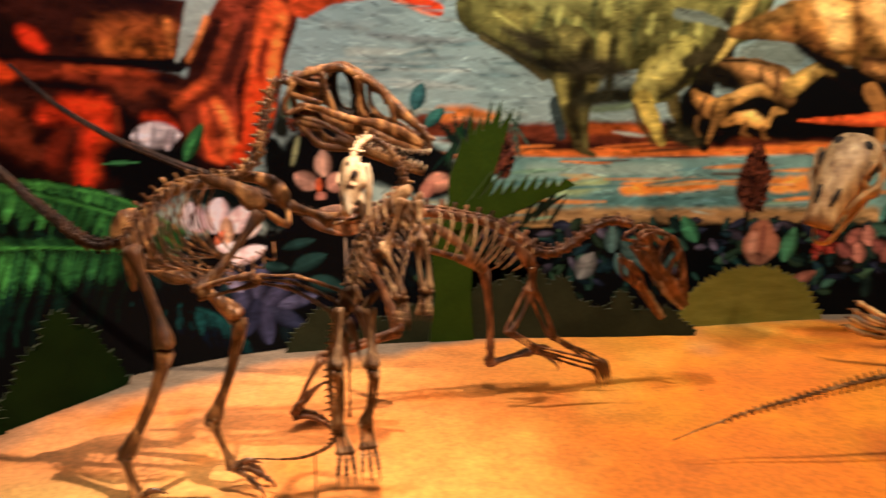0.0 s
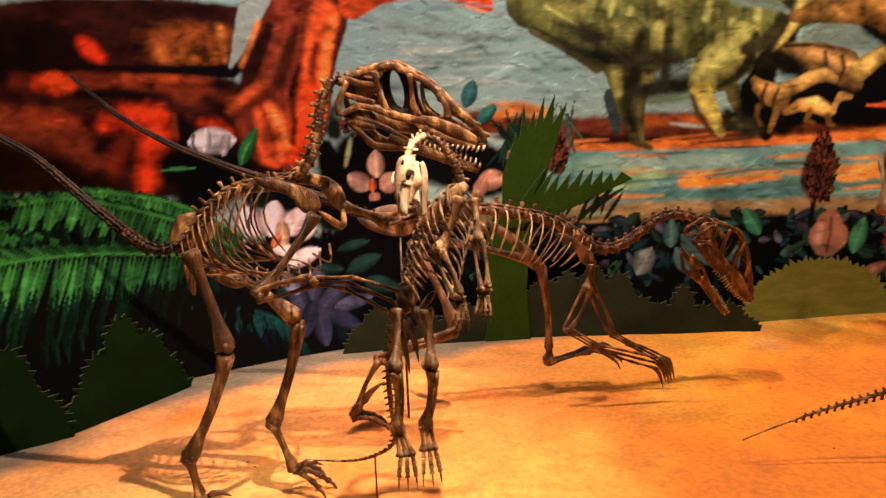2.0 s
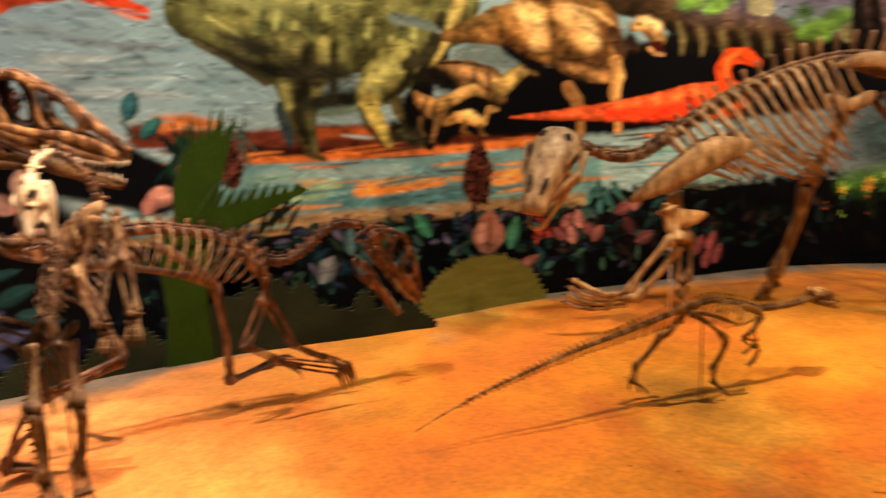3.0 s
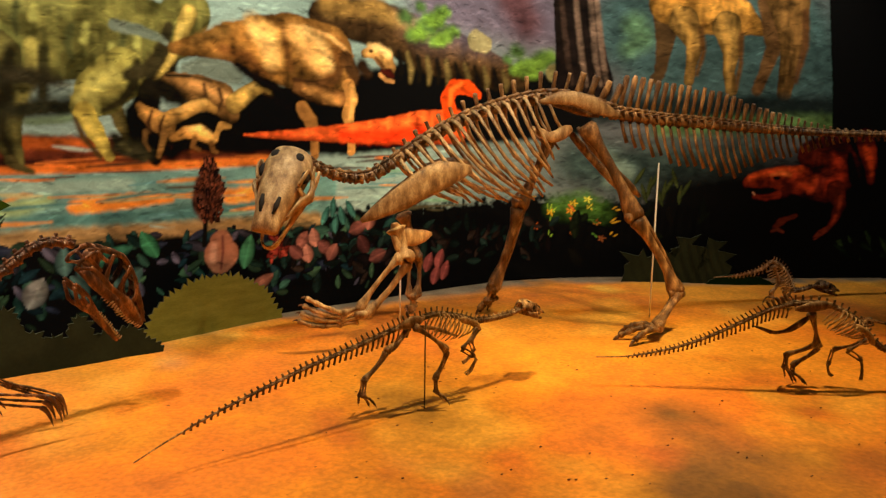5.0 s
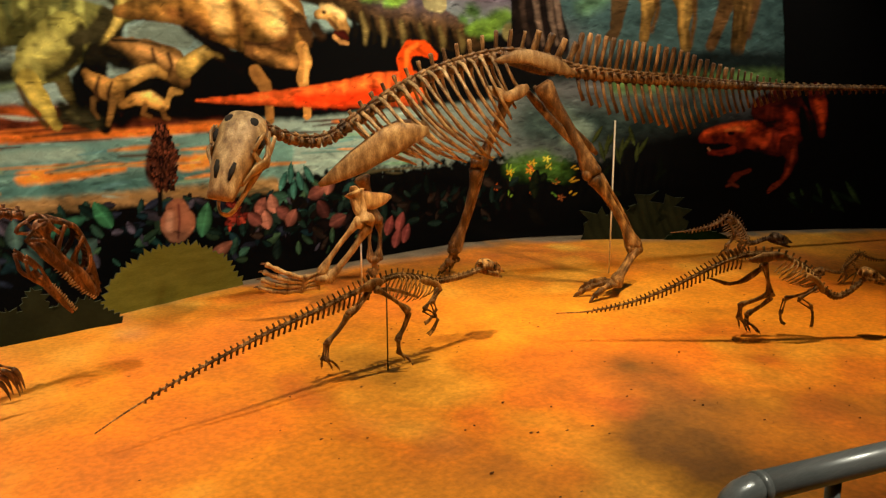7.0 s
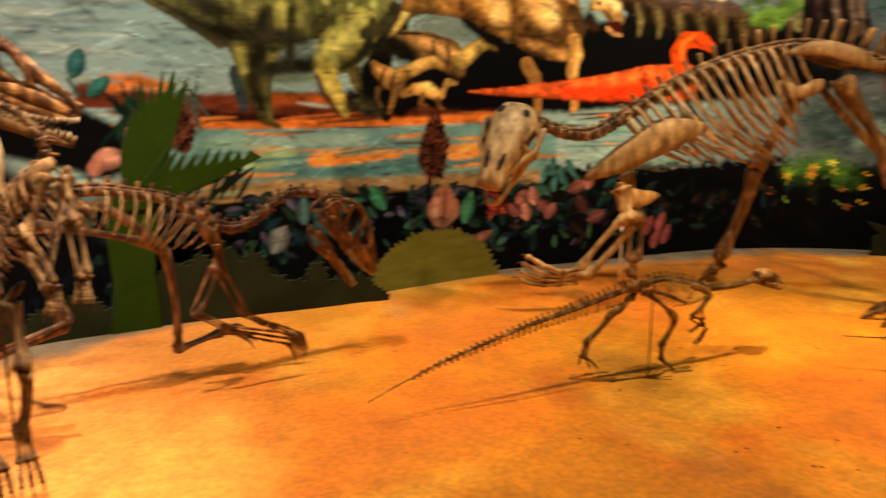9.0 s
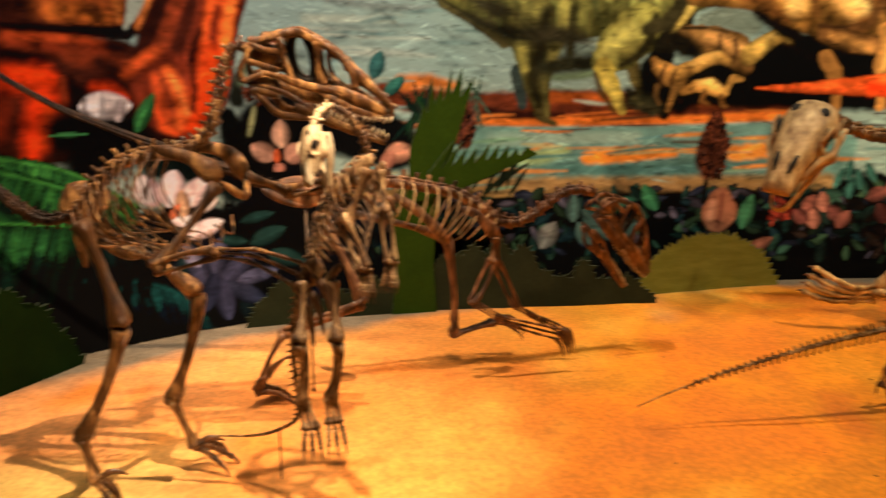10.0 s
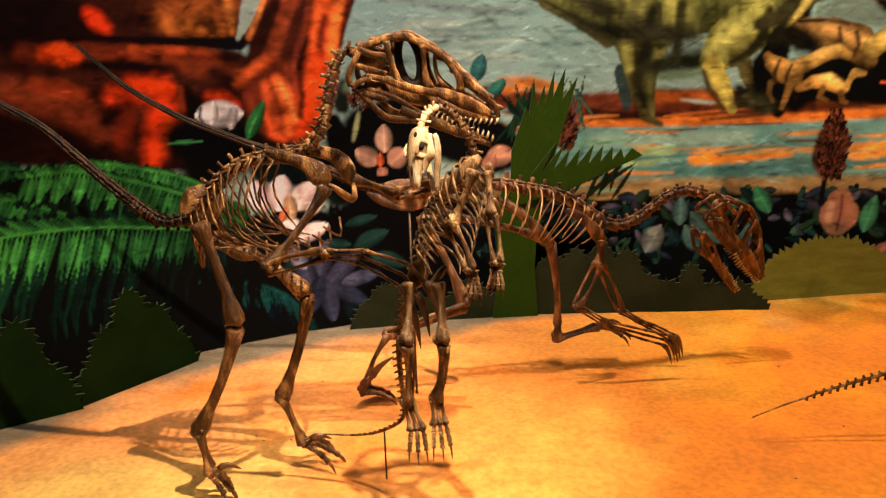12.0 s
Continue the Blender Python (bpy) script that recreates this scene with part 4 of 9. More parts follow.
stroke((192, 148, 78), [(7.08, 1.34, 0.024), (7.11, 1.40, 0.020), (7.14, 1.44, 0.028), (7.20, 1.43, 0.014)], 0.2, 0.4, 0)
stroke((130, 92, 46), [(6.94, 1.34, 0.023), (6.92, 1.29, 0.016), (6.97, 1.27, 0.012)], 0.4, 0.4, 0)
stroke((130, 92, 46), [(7.06, 1.31, 0.020), (7.07, 1.26, 0.016), (7.10, 1.25, 0.010)], 0.4, 0.4, 0)
# tan adult
stroke((150, 108, 52), [(6.82, 1.95, 0.045), (7.00, 1.98, 0.077), (7.24, 2.02, 0.142), (7.47, 1.99, 0.235), (7.69, 1.99, 0.274), (7.99, 1.98, 0.231), (8.11, 1.84, 0.131)], 0.12, 0.5, 0.4)
stroke((186, 132, 62), [(7.09, 2.02, 0.054), (7.34, 2.07, 0.088), (7.54, 2.00, 0.122), (7.54, 1.83, 0.074)], 0.7, 0.6, 0)
stroke((128, 84, 40), [(7.17, 1.97, 0.039), (7.34, 1.91, 0.056), (7.47, 1.81, 0.041)], 0.8, 0.6, 0)
stroke((28, 20, 13), [(7.27, 1.87, 0.024), (7.42, 1.77, 0.041), (7.56, 1.72, 0.050), (7.63, 1.60, 0.075)], 0.5, 0.4, 0)
stroke((116, 78, 38), [(7.64, 2.13, 0.021), (7.66, 2.01, 0.021), (7.69, 1.86, 0.029)], 1, 0.4, 0)
stroke((228, 172, 98), [(7.71, 2.13, 0.050), (7.82, 2.06, 0.084), (7.93, 1.97, 0.094), (7.98, 1.85, 0.060)], 0.7, 0.5, 0)
stroke((240, 192, 120), [(7.77, 2.12, 0.025), (7.88, 2.03, 0.038), (7.96, 1.94, 0.034)], 0.9, 0.4, 0)
stroke((150, 100, 48), [(8.11, 2.07, 0.043), (8.09, 1.92, 0.052), (8.00, 1.76, 0.043)], 0.8, 0.5, 0)
stroke((236, 184, 110), [(7.69, 2.17, 0.012), (7.83, 2.16, 0.017), (8.02, 2.12, 0.017), (8.13, 2.05, 0.017), (8.22, 1.98, 0.013)], 0.6, 0.4, 0)
stroke((74, 48, 26), [(7.72, 1.78, 0.021), (7.88, 1.76, 0.021), (8.06, 1.79, 0.026)], 0.6, 0.5, 0)
stroke((128, 88, 46), [(7.75, 1.72, 0.051), (7.93, 1.68, 0.077), (8.13, 1.65, 0.061)], 0.3, 0.5, 0.2)
stroke((190, 138, 74), [(7.81, 1.72, 0.021), (7.95, 1.67, 0.039), (8.10, 1.63, 0.026)], 0.8, 0.5, 0)
stroke((90, 62, 34), [(8.17, 1.96, 0.061), (8.23, 1.86, 0.062), (8.24, 1.78, 0.035)], 0.5, 0.4, 0)
stroke((62, 42, 24), [(8.31, 1.91, 0.053), (8.37, 1.85, 0.036)], 0.6, 0.4, 0)
stroke((186, 134, 70), [(8.19, 1.75, 0.057), (8.22, 1.66, 0.053), (8.18, 1.53, 0.053), (8.21, 1.40, 0.036), (8.21, 1.24, 0.036)], 0.15, 0.4, 0)
stroke((222, 170, 94), [(8.22, 1.74, 0.022), (8.23, 1.64, 0.022), (8.20, 1.50, 0.018)], 0.8, 0.3, 0)
stroke((158, 112, 58), [(7.78, 1.57, 0.055), (7.85, 1.48, 0.056), (7.88, 1.35, 0.039), (7.88, 1.21, 0.035)], 0.2, 0.4, 0)
stroke((212, 160, 90), [(8.34, 2.01, 0.035), (8.44, 2.03, 0.067), (8.53, 1.97, 0.077), (8.60, 1.91, 0.037)], 0.15, 0.35, 0.3)
stroke((238, 196, 128), [(8.38, 2.07, 0.018), (8.47, 2.06, 0.031), (8.57, 2.01, 0.027)], 0.8, 0.3, 0)
stroke((86, 30, 20), [(8.50, 1.88, 0.018), (8.57, 1.88, 0.027), (8.60, 1.84, 0.018)], 0.4, 0.2, 0)
stroke((206, 152, 90), [(8.48, 1.85, 0.018), (8.54, 1.81, 0.018), (8.61, 1.80, 0.014)], 0.3, 0.3, 0)
stroke((20, 14, 10), [(8.39, 2.03, 0.013), (8.40, 2.03, 0.013)], 0.5, 0.2, 0)
stroke((120, 80, 44), [(8.44, 1.98, 0.013), (8.49, 1.94, 0.014), (8.52, 1.90, 0.009)], 0.7, 0.3, 0)
stroke((232, 182, 104), [(7.39, 2.17, 0.056), (7.52, 2.08, 0.073), (7.55, 1.92, 0.066)], 0.9, 0.5, 0)
stroke((244, 200, 124), [(7.83, 2.12, 0.042), (7.94, 2.02, 0.060), (8.01, 1.90, 0.043)], 0.9, 0.4, 0)
stroke((150, 112, 56), [(6.97, 2.01, 0.031), (7.18, 2.09, 0.047)], 0.8, 0.5, 0)
stroke((236, 180, 104), [(7.74, 2.08, 0.033), (7.85, 2.02, 0.067), (7.94, 1.91, 0.060)], 1, 0.5, 0)
stroke((236, 186, 110), [(7.41, 2.11, 0.048), (7.51, 2.02, 0.065), (7.54, 1.90, 0.049)], 0.9, 0.5, 0)
stroke((112, 76, 40), [(8.14, 1.92, 0.031), (8.08, 1.79, 0.030), (7.94, 1.76, 0.021)], 1, 0.4, 0)
# red runner with a long tail
stroke((236, 104, 46), [(7.31, 1.37, 0.009), (7.70, 1.37, 0.040), (8.13, 1.38, 0.073), (8.56, 1.40, 0.113), (8.90, 1.43, 0.146), (9.26, 1.44, 0.151)], 0.12, 0.3, 0.3)
stroke((222, 62, 20), [(8.13, 1.37, 0.036), (8.56, 1.36, 0.057), (8.90, 1.39, 0.068)], 0.8, 0.3, 0)
stroke((232, 84, 24), [(9.21, 1.51, 0.080), (9.17, 1.68, 0.070), (9.24, 1.78, 0.065), (9.39, 1.78, 0.066), (9.52, 1.72, 0.041)], 0.15, 0.3, 0)
stroke((250, 130, 50), [(9.20, 1.63, 0.020), (9.21, 1.75, 0.025), (9.32, 1.81, 0.020)], 0.7, 0.2, 0)
# far trees and mist
stroke((112, 102, 114), [(9.02, 2.48, 0.298), (9.76, 2.46, 0.317), (10.47, 2.40, 0.331)], 0.8, 0.15, 0)
stroke((100, 70, 74), [(9.88, 2.61, 0.182), (10.04, 2.38, 0.140)], 0.9, 0.3, 0)
stroke((82, 110, 60), [(8.71, 2.33, 0.059), (8.75, 2.32, 0.049)], 0.9, 0.4, 0)
stroke((88, 117, 60), [(8.97, 2.30, 0.060), (9.00, 2.29, 0.050)], 0.9, 0.4, 0)
stroke((94, 124, 60), [(8.88, 2.25, 0.060), (8.91, 2.23, 0.050)], 0.9, 0.4, 0)
stroke((100, 131, 60), [(8.79, 2.19, 0.059), (8.82, 2.18, 0.049)], 0.9, 0.4, 0)
stroke((106, 138, 60), [(9.05, 2.31, 0.061), (9.08, 2.30, 0.051)], 0.9, 0.4, 0)
stroke((112, 145, 60), [(8.95, 2.26, 0.060), (8.99, 2.24, 0.050)], 0.9, 0.4, 0)
stroke((118, 152, 60), [(8.86, 2.20, 0.060), (8.90, 2.19, 0.050)], 0.9, 0.4, 0)
stroke((82, 110, 60), [(8.95, 2.27, 0.046), (8.99, 2.25, 0.038)], 0.9, 0.4, 0)
stroke((88, 117, 60), [(9.16, 2.24, 0.047), (9.19, 2.23, 0.039)], 0.9, 0.4, 0)
stroke((94, 124, 60), [(9.09, 2.20, 0.046), (9.12, 2.19, 0.039)], 0.9, 0.4, 0)
stroke((100, 131, 60), [(9.01, 2.15, 0.046), (9.05, 2.14, 0.039)], 0.9, 0.4, 0)
stroke((106, 138, 60), [(9.22, 2.25, 0.047), (9.26, 2.24, 0.039)], 0.9, 0.4, 0)
stroke((112, 145, 60), [(9.15, 2.20, 0.047), (9.18, 2.19, 0.039)], 0.9, 0.4, 0)
stroke((118, 152, 60), [(9.07, 2.16, 0.046), (9.11, 2.15, 0.039)], 0.9, 0.4, 0)
stroke((82, 110, 60), [(9.93, 2.12, 0.065), (9.97, 2.11, 0.055)], 0.9, 0.4, 0)
stroke((88, 117, 60), [(10.20, 2.08, 0.066), (10.24, 2.06, 0.055)], 0.9, 0.4, 0)
stroke((94, 124, 60), [(10.11, 2.02, 0.066), (10.15, 2.00, 0.055)], 0.9, 0.4, 0)
stroke((100, 131, 60), [(10.02, 1.96, 0.066), (10.05, 1.94, 0.055)], 0.9, 0.4, 0)
stroke((106, 138, 60), [(10.28, 2.08, 0.067), (10.31, 2.07, 0.056)], 0.9, 0.4, 0)
stroke((112, 145, 60), [(10.19, 2.02, 0.066), (10.22, 2.01, 0.055)], 0.9, 0.4, 0)
stroke((118, 152, 60), [(10.10, 1.96, 0.066), (10.13, 1.95, 0.055)], 0.9, 0.4, 0)
stroke((82, 110, 60), [(9.83, 2.05, 0.038), (9.87, 2.03, 0.032)], 0.9, 0.4, 0)
stroke((88, 117, 60), [(10.00, 2.02, 0.039), (10.03, 2.01, 0.032)], 0.9, 0.4, 0)
stroke((94, 124, 60), [(9.94, 1.99, 0.038), (9.98, 1.97, 0.032)], 0.9, 0.4, 0)
stroke((100, 131, 60), [(9.89, 1.95, 0.038), (9.92, 1.94, 0.032)], 0.9, 0.4, 0)
stroke((106, 138, 60), [(10.05, 2.02, 0.039), (10.08, 2.01, 0.032)], 0.9, 0.4, 0)
stroke((112, 145, 60), [(9.99, 1.99, 0.039), (10.03, 1.98, 0.032)], 0.9, 0.4, 0)
stroke((118, 152, 60), [(9.93, 1.95, 0.038), (9.97, 1.94, 0.032)], 0.9, 0.4, 0)
stroke((82, 110, 60), [(10.95, 2.42, 0.045), (10.98, 2.40, 0.037)], 0.9, 0.4, 0)
stroke((88, 117, 60), [(11.10, 2.38, 0.045), (11.13, 2.36, 0.037)], 0.9, 0.4, 0)
stroke((94, 124, 60), [(11.05, 2.34, 0.045), (11.08, 2.33, 0.037)], 0.9, 0.4, 0)
stroke((100, 131, 60), [(11.00, 2.31, 0.045), (11.03, 2.29, 0.037)], 0.9, 0.4, 0)
stroke((106, 138, 60), [(11.15, 2.38, 0.045), (11.18, 2.37, 0.037)], 0.9, 0.4, 0)
stroke((112, 145, 60), [(11.09, 2.35, 0.045), (11.13, 2.33, 0.037)], 0.9, 0.4, 0)
stroke((118, 152, 60), [(11.04, 2.31, 0.045), (11.07, 2.29, 0.037)], 0.9, 0.4, 0)
stroke((82, 110, 60), [(8.87, 2.42, 0.046), (8.90, 2.41, 0.038)], 0.9, 0.4, 0)
stroke((88, 117, 60), [(9.07, 2.40, 0.047), (9.10, 2.38, 0.039)], 0.9, 0.4, 0)
stroke((94, 124, 60), [(9.00, 2.35, 0.046), (9.03, 2.34, 0.039)], 0.9, 0.4, 0)
stroke((100, 131, 60), [(8.93, 2.31, 0.046), (8.96, 2.30, 0.038)], 0.9, 0.4, 0)
stroke((106, 138, 60), [(9.13, 2.40, 0.047), (9.16, 2.39, 0.039)], 0.9, 0.4, 0)
stroke((112, 145, 60), [(9.06, 2.36, 0.046), (9.09, 2.35, 0.039)], 0.9, 0.4, 0)
stroke((118, 152, 60), [(8.99, 2.31, 0.046), (9.02, 2.30, 0.039)], 0.9, 0.4, 0)
stroke((150, 140, 100), [(9.48, 2.19, 0.093), (9.59, 2.16, 0.073)], 0.3, 0.3, 0)
stroke((140, 130, 84), [(10.34, 1.94, 0.087), (10.46, 1.91, 0.055)], 0.3, 0.3, 0)
stroke((66, 88, 86), [(11.01, 2.36, 0.394), (11.64, 2.21, 0.626), (12.43, 2.17, 0.652), (12.92, 2.02, 0.367)], 0.5, 0.3, 0)
stroke((84, 112, 84), [(11.09, 2.39, 0.113), (11.17, 2.28, 0.102), (11.05, 2.18, 0.079)], 0.9, 0.4, 0)
stroke((40, 30, 26), [(10.49, 2.90, 0.201), (10.52, 2.50, 0.211), (10.57, 2.20, 0.232), (10.63, 1.84, 0.288)], 0.12, 0.5, 0)
stroke((70, 54, 44), [(10.35, 2.79, 0.022), (10.41, 2.40, 0.028), (10.47, 2.04, 0.028), (10.52, 1.84, 0.017)], 0.6, 0.5, 0)
stroke((112, 92, 76), [(10.49, 2.80, 0.022), (10.55, 2.40, 0.028), (10.61, 2.05, 0.028), (10.66, 1.84, 0.017)], 0.6, 0.5, 0)
stroke((112, 92, 76), [(10.63, 2.81, 0.022), (10.69, 2.41, 0.028), (10.74, 2.05, 0.028), (10.80, 1.84, 0.017)], 0.6, 0.5, 0)
stroke((112, 92, 76), [(10.69, 2.81, 0.022), (10.75, 2.41, 0.028), (10.81, 2.05, 0.028), (10.86, 1.84, 0.017)], 0.6, 0.5, 0)
stroke((80, 60, 36), [(11.38, 2.46, 0.125), (11.37, 2.21, 0.079), (11.34, 1.94, 0.051), (11.31, 1.91, 0.056)], 0.2, 0.4, 0)
stroke((176, 128, 58), [(11.41, 2.61, 0.205), (11.70, 2.56, 0.252), (12.03, 2.47, 0.174), (12.27, 2.37, 0.059), (12.35, 2.35, 0.030)], 0.15, 0.45, 0.4)
stroke((138, 106, 54), [(11.53, 2.43, 0.136), (11.65, 2.23, 0.080), (11.62, 2.03, 0.051), (11.61, 1.89, 0.051)], 0.12, 0.4, 0.1)
stroke((100, 70, 36), [(11.69, 2.36, 0.029), (11.73, 2.16, 0.023), (11.68, 1.95, 0.017)], 0.7, 0.3, 0)
stroke((142, 110, 56), [(11.93, 2.39, 0.138), (12.00, 2.16, 0.087), (11.98, 1.98, 0.058), (12.02, 1.81, 0.058)], 0.12, 0.4, 0.1)
stroke((100, 70, 36), [(12.08, 2.32, 0.029), (12.09, 2.06, 0.023), (12.07, 1.84, 0.017)], 0.7, 0.3, 0)
stroke((190, 146, 74), [(11.47, 2.54, 0.034), (11.60, 2.31, 0.028), (11.61, 2.10, 0.017)], 0.8, 0.3, 0)
stroke((190, 146, 74), [(11.87, 2.46, 0.035), (11.96, 2.21, 0.029), (11.96, 2.00, 0.017)], 0.8, 0.3, 0)
stroke((100, 72, 42), [(12.38, 2.63, 0.166), (12.42, 2.22, 0.089), (12.33, 1.96, 0.059), (12.28, 1.82, 0.059)], 0.25, 0.4, 0)
stroke((116, 86, 46), [(12.52, 2.68, 0.228), (12.60, 2.38, 0.156), (12.59, 2.12, 0.102), (12.56, 1.79, 0.078)], 0.15, 0.45, 0.1)
stroke((96, 66, 38), [(12.71, 2.54, 0.036), (12.74, 2.23, 0.036), (12.67, 1.91, 0.024)], 0.7, 0.3, 0)
stroke((36, 46, 44), [(10.83, 1.60, 0.122), (11.79, 1.64, 0.114), (12.66, 1.67, 0.108), (13.14, 1.65, 0.111)], 0.7, 0.25, 0)
stroke((92, 120, 70), [(11.37, 1.45, 0.079), (12.08, 1.48, 0.092), (12.97, 1.51, 0.086), (13.15, 1.52, 0.062)], 0.8, 0.45, 0)
stroke((62, 78, 74), [(10.62, 1.10, 0.221), (11.07, 1.04, 0.258), (11.55, 1.10, 0.226), (12.27, 1.21, 0.211)], 0.8, 0.4, 0)
stroke((110, 128, 116), [(10.84, 1.20, 0.056), (11.07, 1.02, 0.079), (10.91, 0.93, 0.045)], 0.9, 0.3, 0)
# undergrowth, nearly black
stroke((12, 13, 12), [(11.57, 0.78, 0.261), (12.19, 0.78, 0.350), (13.04, 0.77, 0.494), (14.00, 0.77, 0.589), (15.12, 0.77, 0.772)], 0.5, 0.3, 0)
stroke((9, 8, 8), [(13.27, 3.17, 0.394), (13.35, 2.56, 0.391), (13.44, 1.92, 0.391), (13.52, 1.38, 0.418)], 0.06, 0.2, 0)
stroke((9, 8, 8), [(13.84, 3.18, 0.591), (14.06, 2.25, 0.591), (14.44, 1.50, 0.738), (15.23, 2.05, 0.987)], 0.3, 0.2, 0)
stroke((24, 10, 8), [(12.60, 0.98, 0.018), (12.63, 0.98, 0.018)], 0.4, 0.1, 0)
stroke((30, 12, 10), [(12.34, 0.82, 0.029), (12.55, 0.80, 0.036), (12.71, 0.74, 0.036)], 0.5, 0.2, 0)
leaf((46, 62, 34), 13.26, 0.40, 0.151, 0.031, 120, 0.5)
leaf((30, 44, 26), 13.36, 0.26, 0.152, 0.032, 151, 0.5)
leaf((46, 62, 34), 13.44, 0.30, 0.153, 0.032, 122, 0.5)
leaf((30, 44, 26), 13.52, 0.34, 0.153, 0.032, 153, 0.5)
leaf((46, 62, 34), 13.60, 0.38, 0.154, 0.032, 124, 0.5)
leaf((30, 44, 26), 13.70, 0.25, 0.155, 0.032, 155, 0.5)
leaf((46, 62, 34), 13.78, 0.29, 0.156, 0.032, 126, 0.5)
leaf((30, 44, 26), 13.86, 0.33, 0.157, 0.033, 157, 0.5)
leaf((46, 62, 34), 13.94, 0.37, 0.157, 0.033, 128, 0.5)
leaf((58, 66, 34), 11.21, 0.99, 0.101, 0.023, 60, 0.5)
leaf((58, 66, 34), 11.26, 0.83, 0.102, 0.023, 107, 0.5)
leaf((58, 66, 34), 11.31, 0.89, 0.102, 0.023, 84, 0.5)
leaf((58, 66, 34), 11.35, 0.95, 0.102, 0.023, 61, 0.5)
leaf((58, 66, 34), 11.41, 0.80, 0.102, 0.023, 108, 0.5)
leaf((58, 66, 34), 11.45, 0.86, 0.102, 0.023, 85, 0.5)
leaf((58, 66, 34), 11.50, 0.92, 0.102, 0.023, 62, 0.5)
leaf((58, 66, 34), 11.54, 0.98, 0.102, 0.023, 109, 0.5)
leaf((58, 66, 34), 11.60, 0.82, 0.102, 0.023, 86, 0.5)
leaf((58, 66, 34), 11.65, 0.88, 0.102, 0.023, 63, 0.5)
# yellow flowers in the shade
stroke((70, 104, 44), [(10.41, 0.69, 0.088), (10.67, 0.69, 0.134), (10.87, 0.63, 0.090)], 0.9, 0.6, 0)
leaf((200, 161, 42), 10.37, 0.64, 0.025, 0.011, 0, 0.3)
leaf((200, 161, 42), 10.36, 0.65, 0.025, 0.011, 72, 0.3)
leaf((200, 161, 42), 10.33, 0.65, 0.025, 0.011, 144, 0.3)
leaf((200, 161, 42), 10.33, 0.63, 0.025, 0.011, 216, 0.3)
leaf((200, 161, 42), 10.36, 0.62, 0.025, 0.011, 288, 0.3)
leaf((192, 102, 42), 10.23, 0.50, 0.025, 0.011, 0, 0.3)
leaf((192, 102, 42), 10.21, 0.52, 0.025, 0.011, 72, 0.3)
leaf((192, 102, 42), 10.19, 0.51, 0.025, 0.011, 144, 0.3)
leaf((192, 102, 42), 10.19, 0.49, 0.025, 0.011, 216, 0.3)
leaf((192, 102, 42), 10.21, 0.49, 0.025, 0.011, 288, 0.3)
leaf((187, 161, 51), 10.60, 0.72, 0.025, 0.011, 0, 0.3)
leaf((187, 161, 51), 10.59, 0.74, 0.025, 0.011, 72, 0.3)
leaf((187, 161, 51), 10.56, 0.73, 0.025, 0.011, 144, 0.3)
leaf((187, 161, 51), 10.56, 0.72, 0.025, 0.011, 216, 0.3)
leaf((187, 161, 51), 10.59, 0.71, 0.025, 0.011, 288, 0.3)
leaf((181, 178, 68), 10.74, 0.76, 0.025, 0.011, 0, 0.3)
leaf((181, 178, 68), 10.73, 0.77, 0.025, 0.011, 72, 0.3)
leaf((181, 178, 68), 10.70, 0.77, 0.025, 0.011, 144, 0.3)
leaf((181, 178, 68), 10.70, 0.75, 0.025, 0.011, 216, 0.3)
leaf((181, 178, 68), 10.73, 0.74, 0.025, 0.011, 288, 0.3)
leaf((181, 119, 51), 10.84, 0.53, 0.025, 0.011, 0, 0.3)
leaf((181, 119, 51), 10.82, 0.55, 0.025, 0.011, 72, 0.3)
leaf((181, 119, 51), 10.79, 0.54, 0.025, 0.011, 144, 0.3)
leaf((181, 119, 51), 10.80, 0.53, 0.025, 0.011, 216, 0.3)
leaf((181, 119, 51), 10.82, 0.52, 0.025, 0.011, 288, 0.3)
leaf((178, 170, 59), 10.77, 0.68, 0.025, 0.011, 0, 0.3)
leaf((178, 170, 59), 10.76, 0.70, 0.025, 0.011, 72, 0.3)
leaf((178, 170, 59), 10.73, 0.69, 0.025, 0.011, 144, 0.3)
leaf((178, 170, 59), 10.73, 0.68, 0.025, 0.011, 216, 0.3)
leaf((178, 170, 59), 10.76, 0.67, 0.025, 0.011, 288, 0.3)
leaf((195, 136, 42), 10.58, 0.65, 0.025, 0.011, 0, 0.3)
leaf((195, 136, 42), 10.56, 0.66, 0.025, 0.011, 72, 0.3)
leaf((195, 136, 42), 10.53, 0.66, 0.025, 0.011, 144, 0.3)
leaf((195, 136, 42), 10.53, 0.64, 0.025, 0.011, 216, 0.3)
leaf((195, 136, 42), 10.56, 0.63, 0.025, 0.011, 288, 0.3)
leaf((127, 76, 42), 10.90, 0.38, 0.025, 0.011, 0, 0.3)
leaf((127, 76, 42), 10.88, 0.39, 0.025, 0.011, 72, 0.3)
leaf((127, 76, 42), 10.86, 0.39, 0.025, 0.011, 144, 0.3)
leaf((127, 76, 42), 10.86, 0.37, 0.025, 0.011, 216, 0.3)
leaf((127, 76, 42), 10.88, 0.36, 0.025, 0.011, 288, 0.3)
leaf((161, 127, 51), 10.69, 0.52, 0.025, 0.011, 0, 0.3)
leaf((161, 127, 51), 10.68, 0.54, 0.025, 0.011, 72, 0.3)
leaf((161, 127, 51), 10.65, 0.53, 0.025, 0.011, 144, 0.3)
leaf((161, 127, 51), 10.65, 0.51, 0.025, 0.011, 216, 0.3)
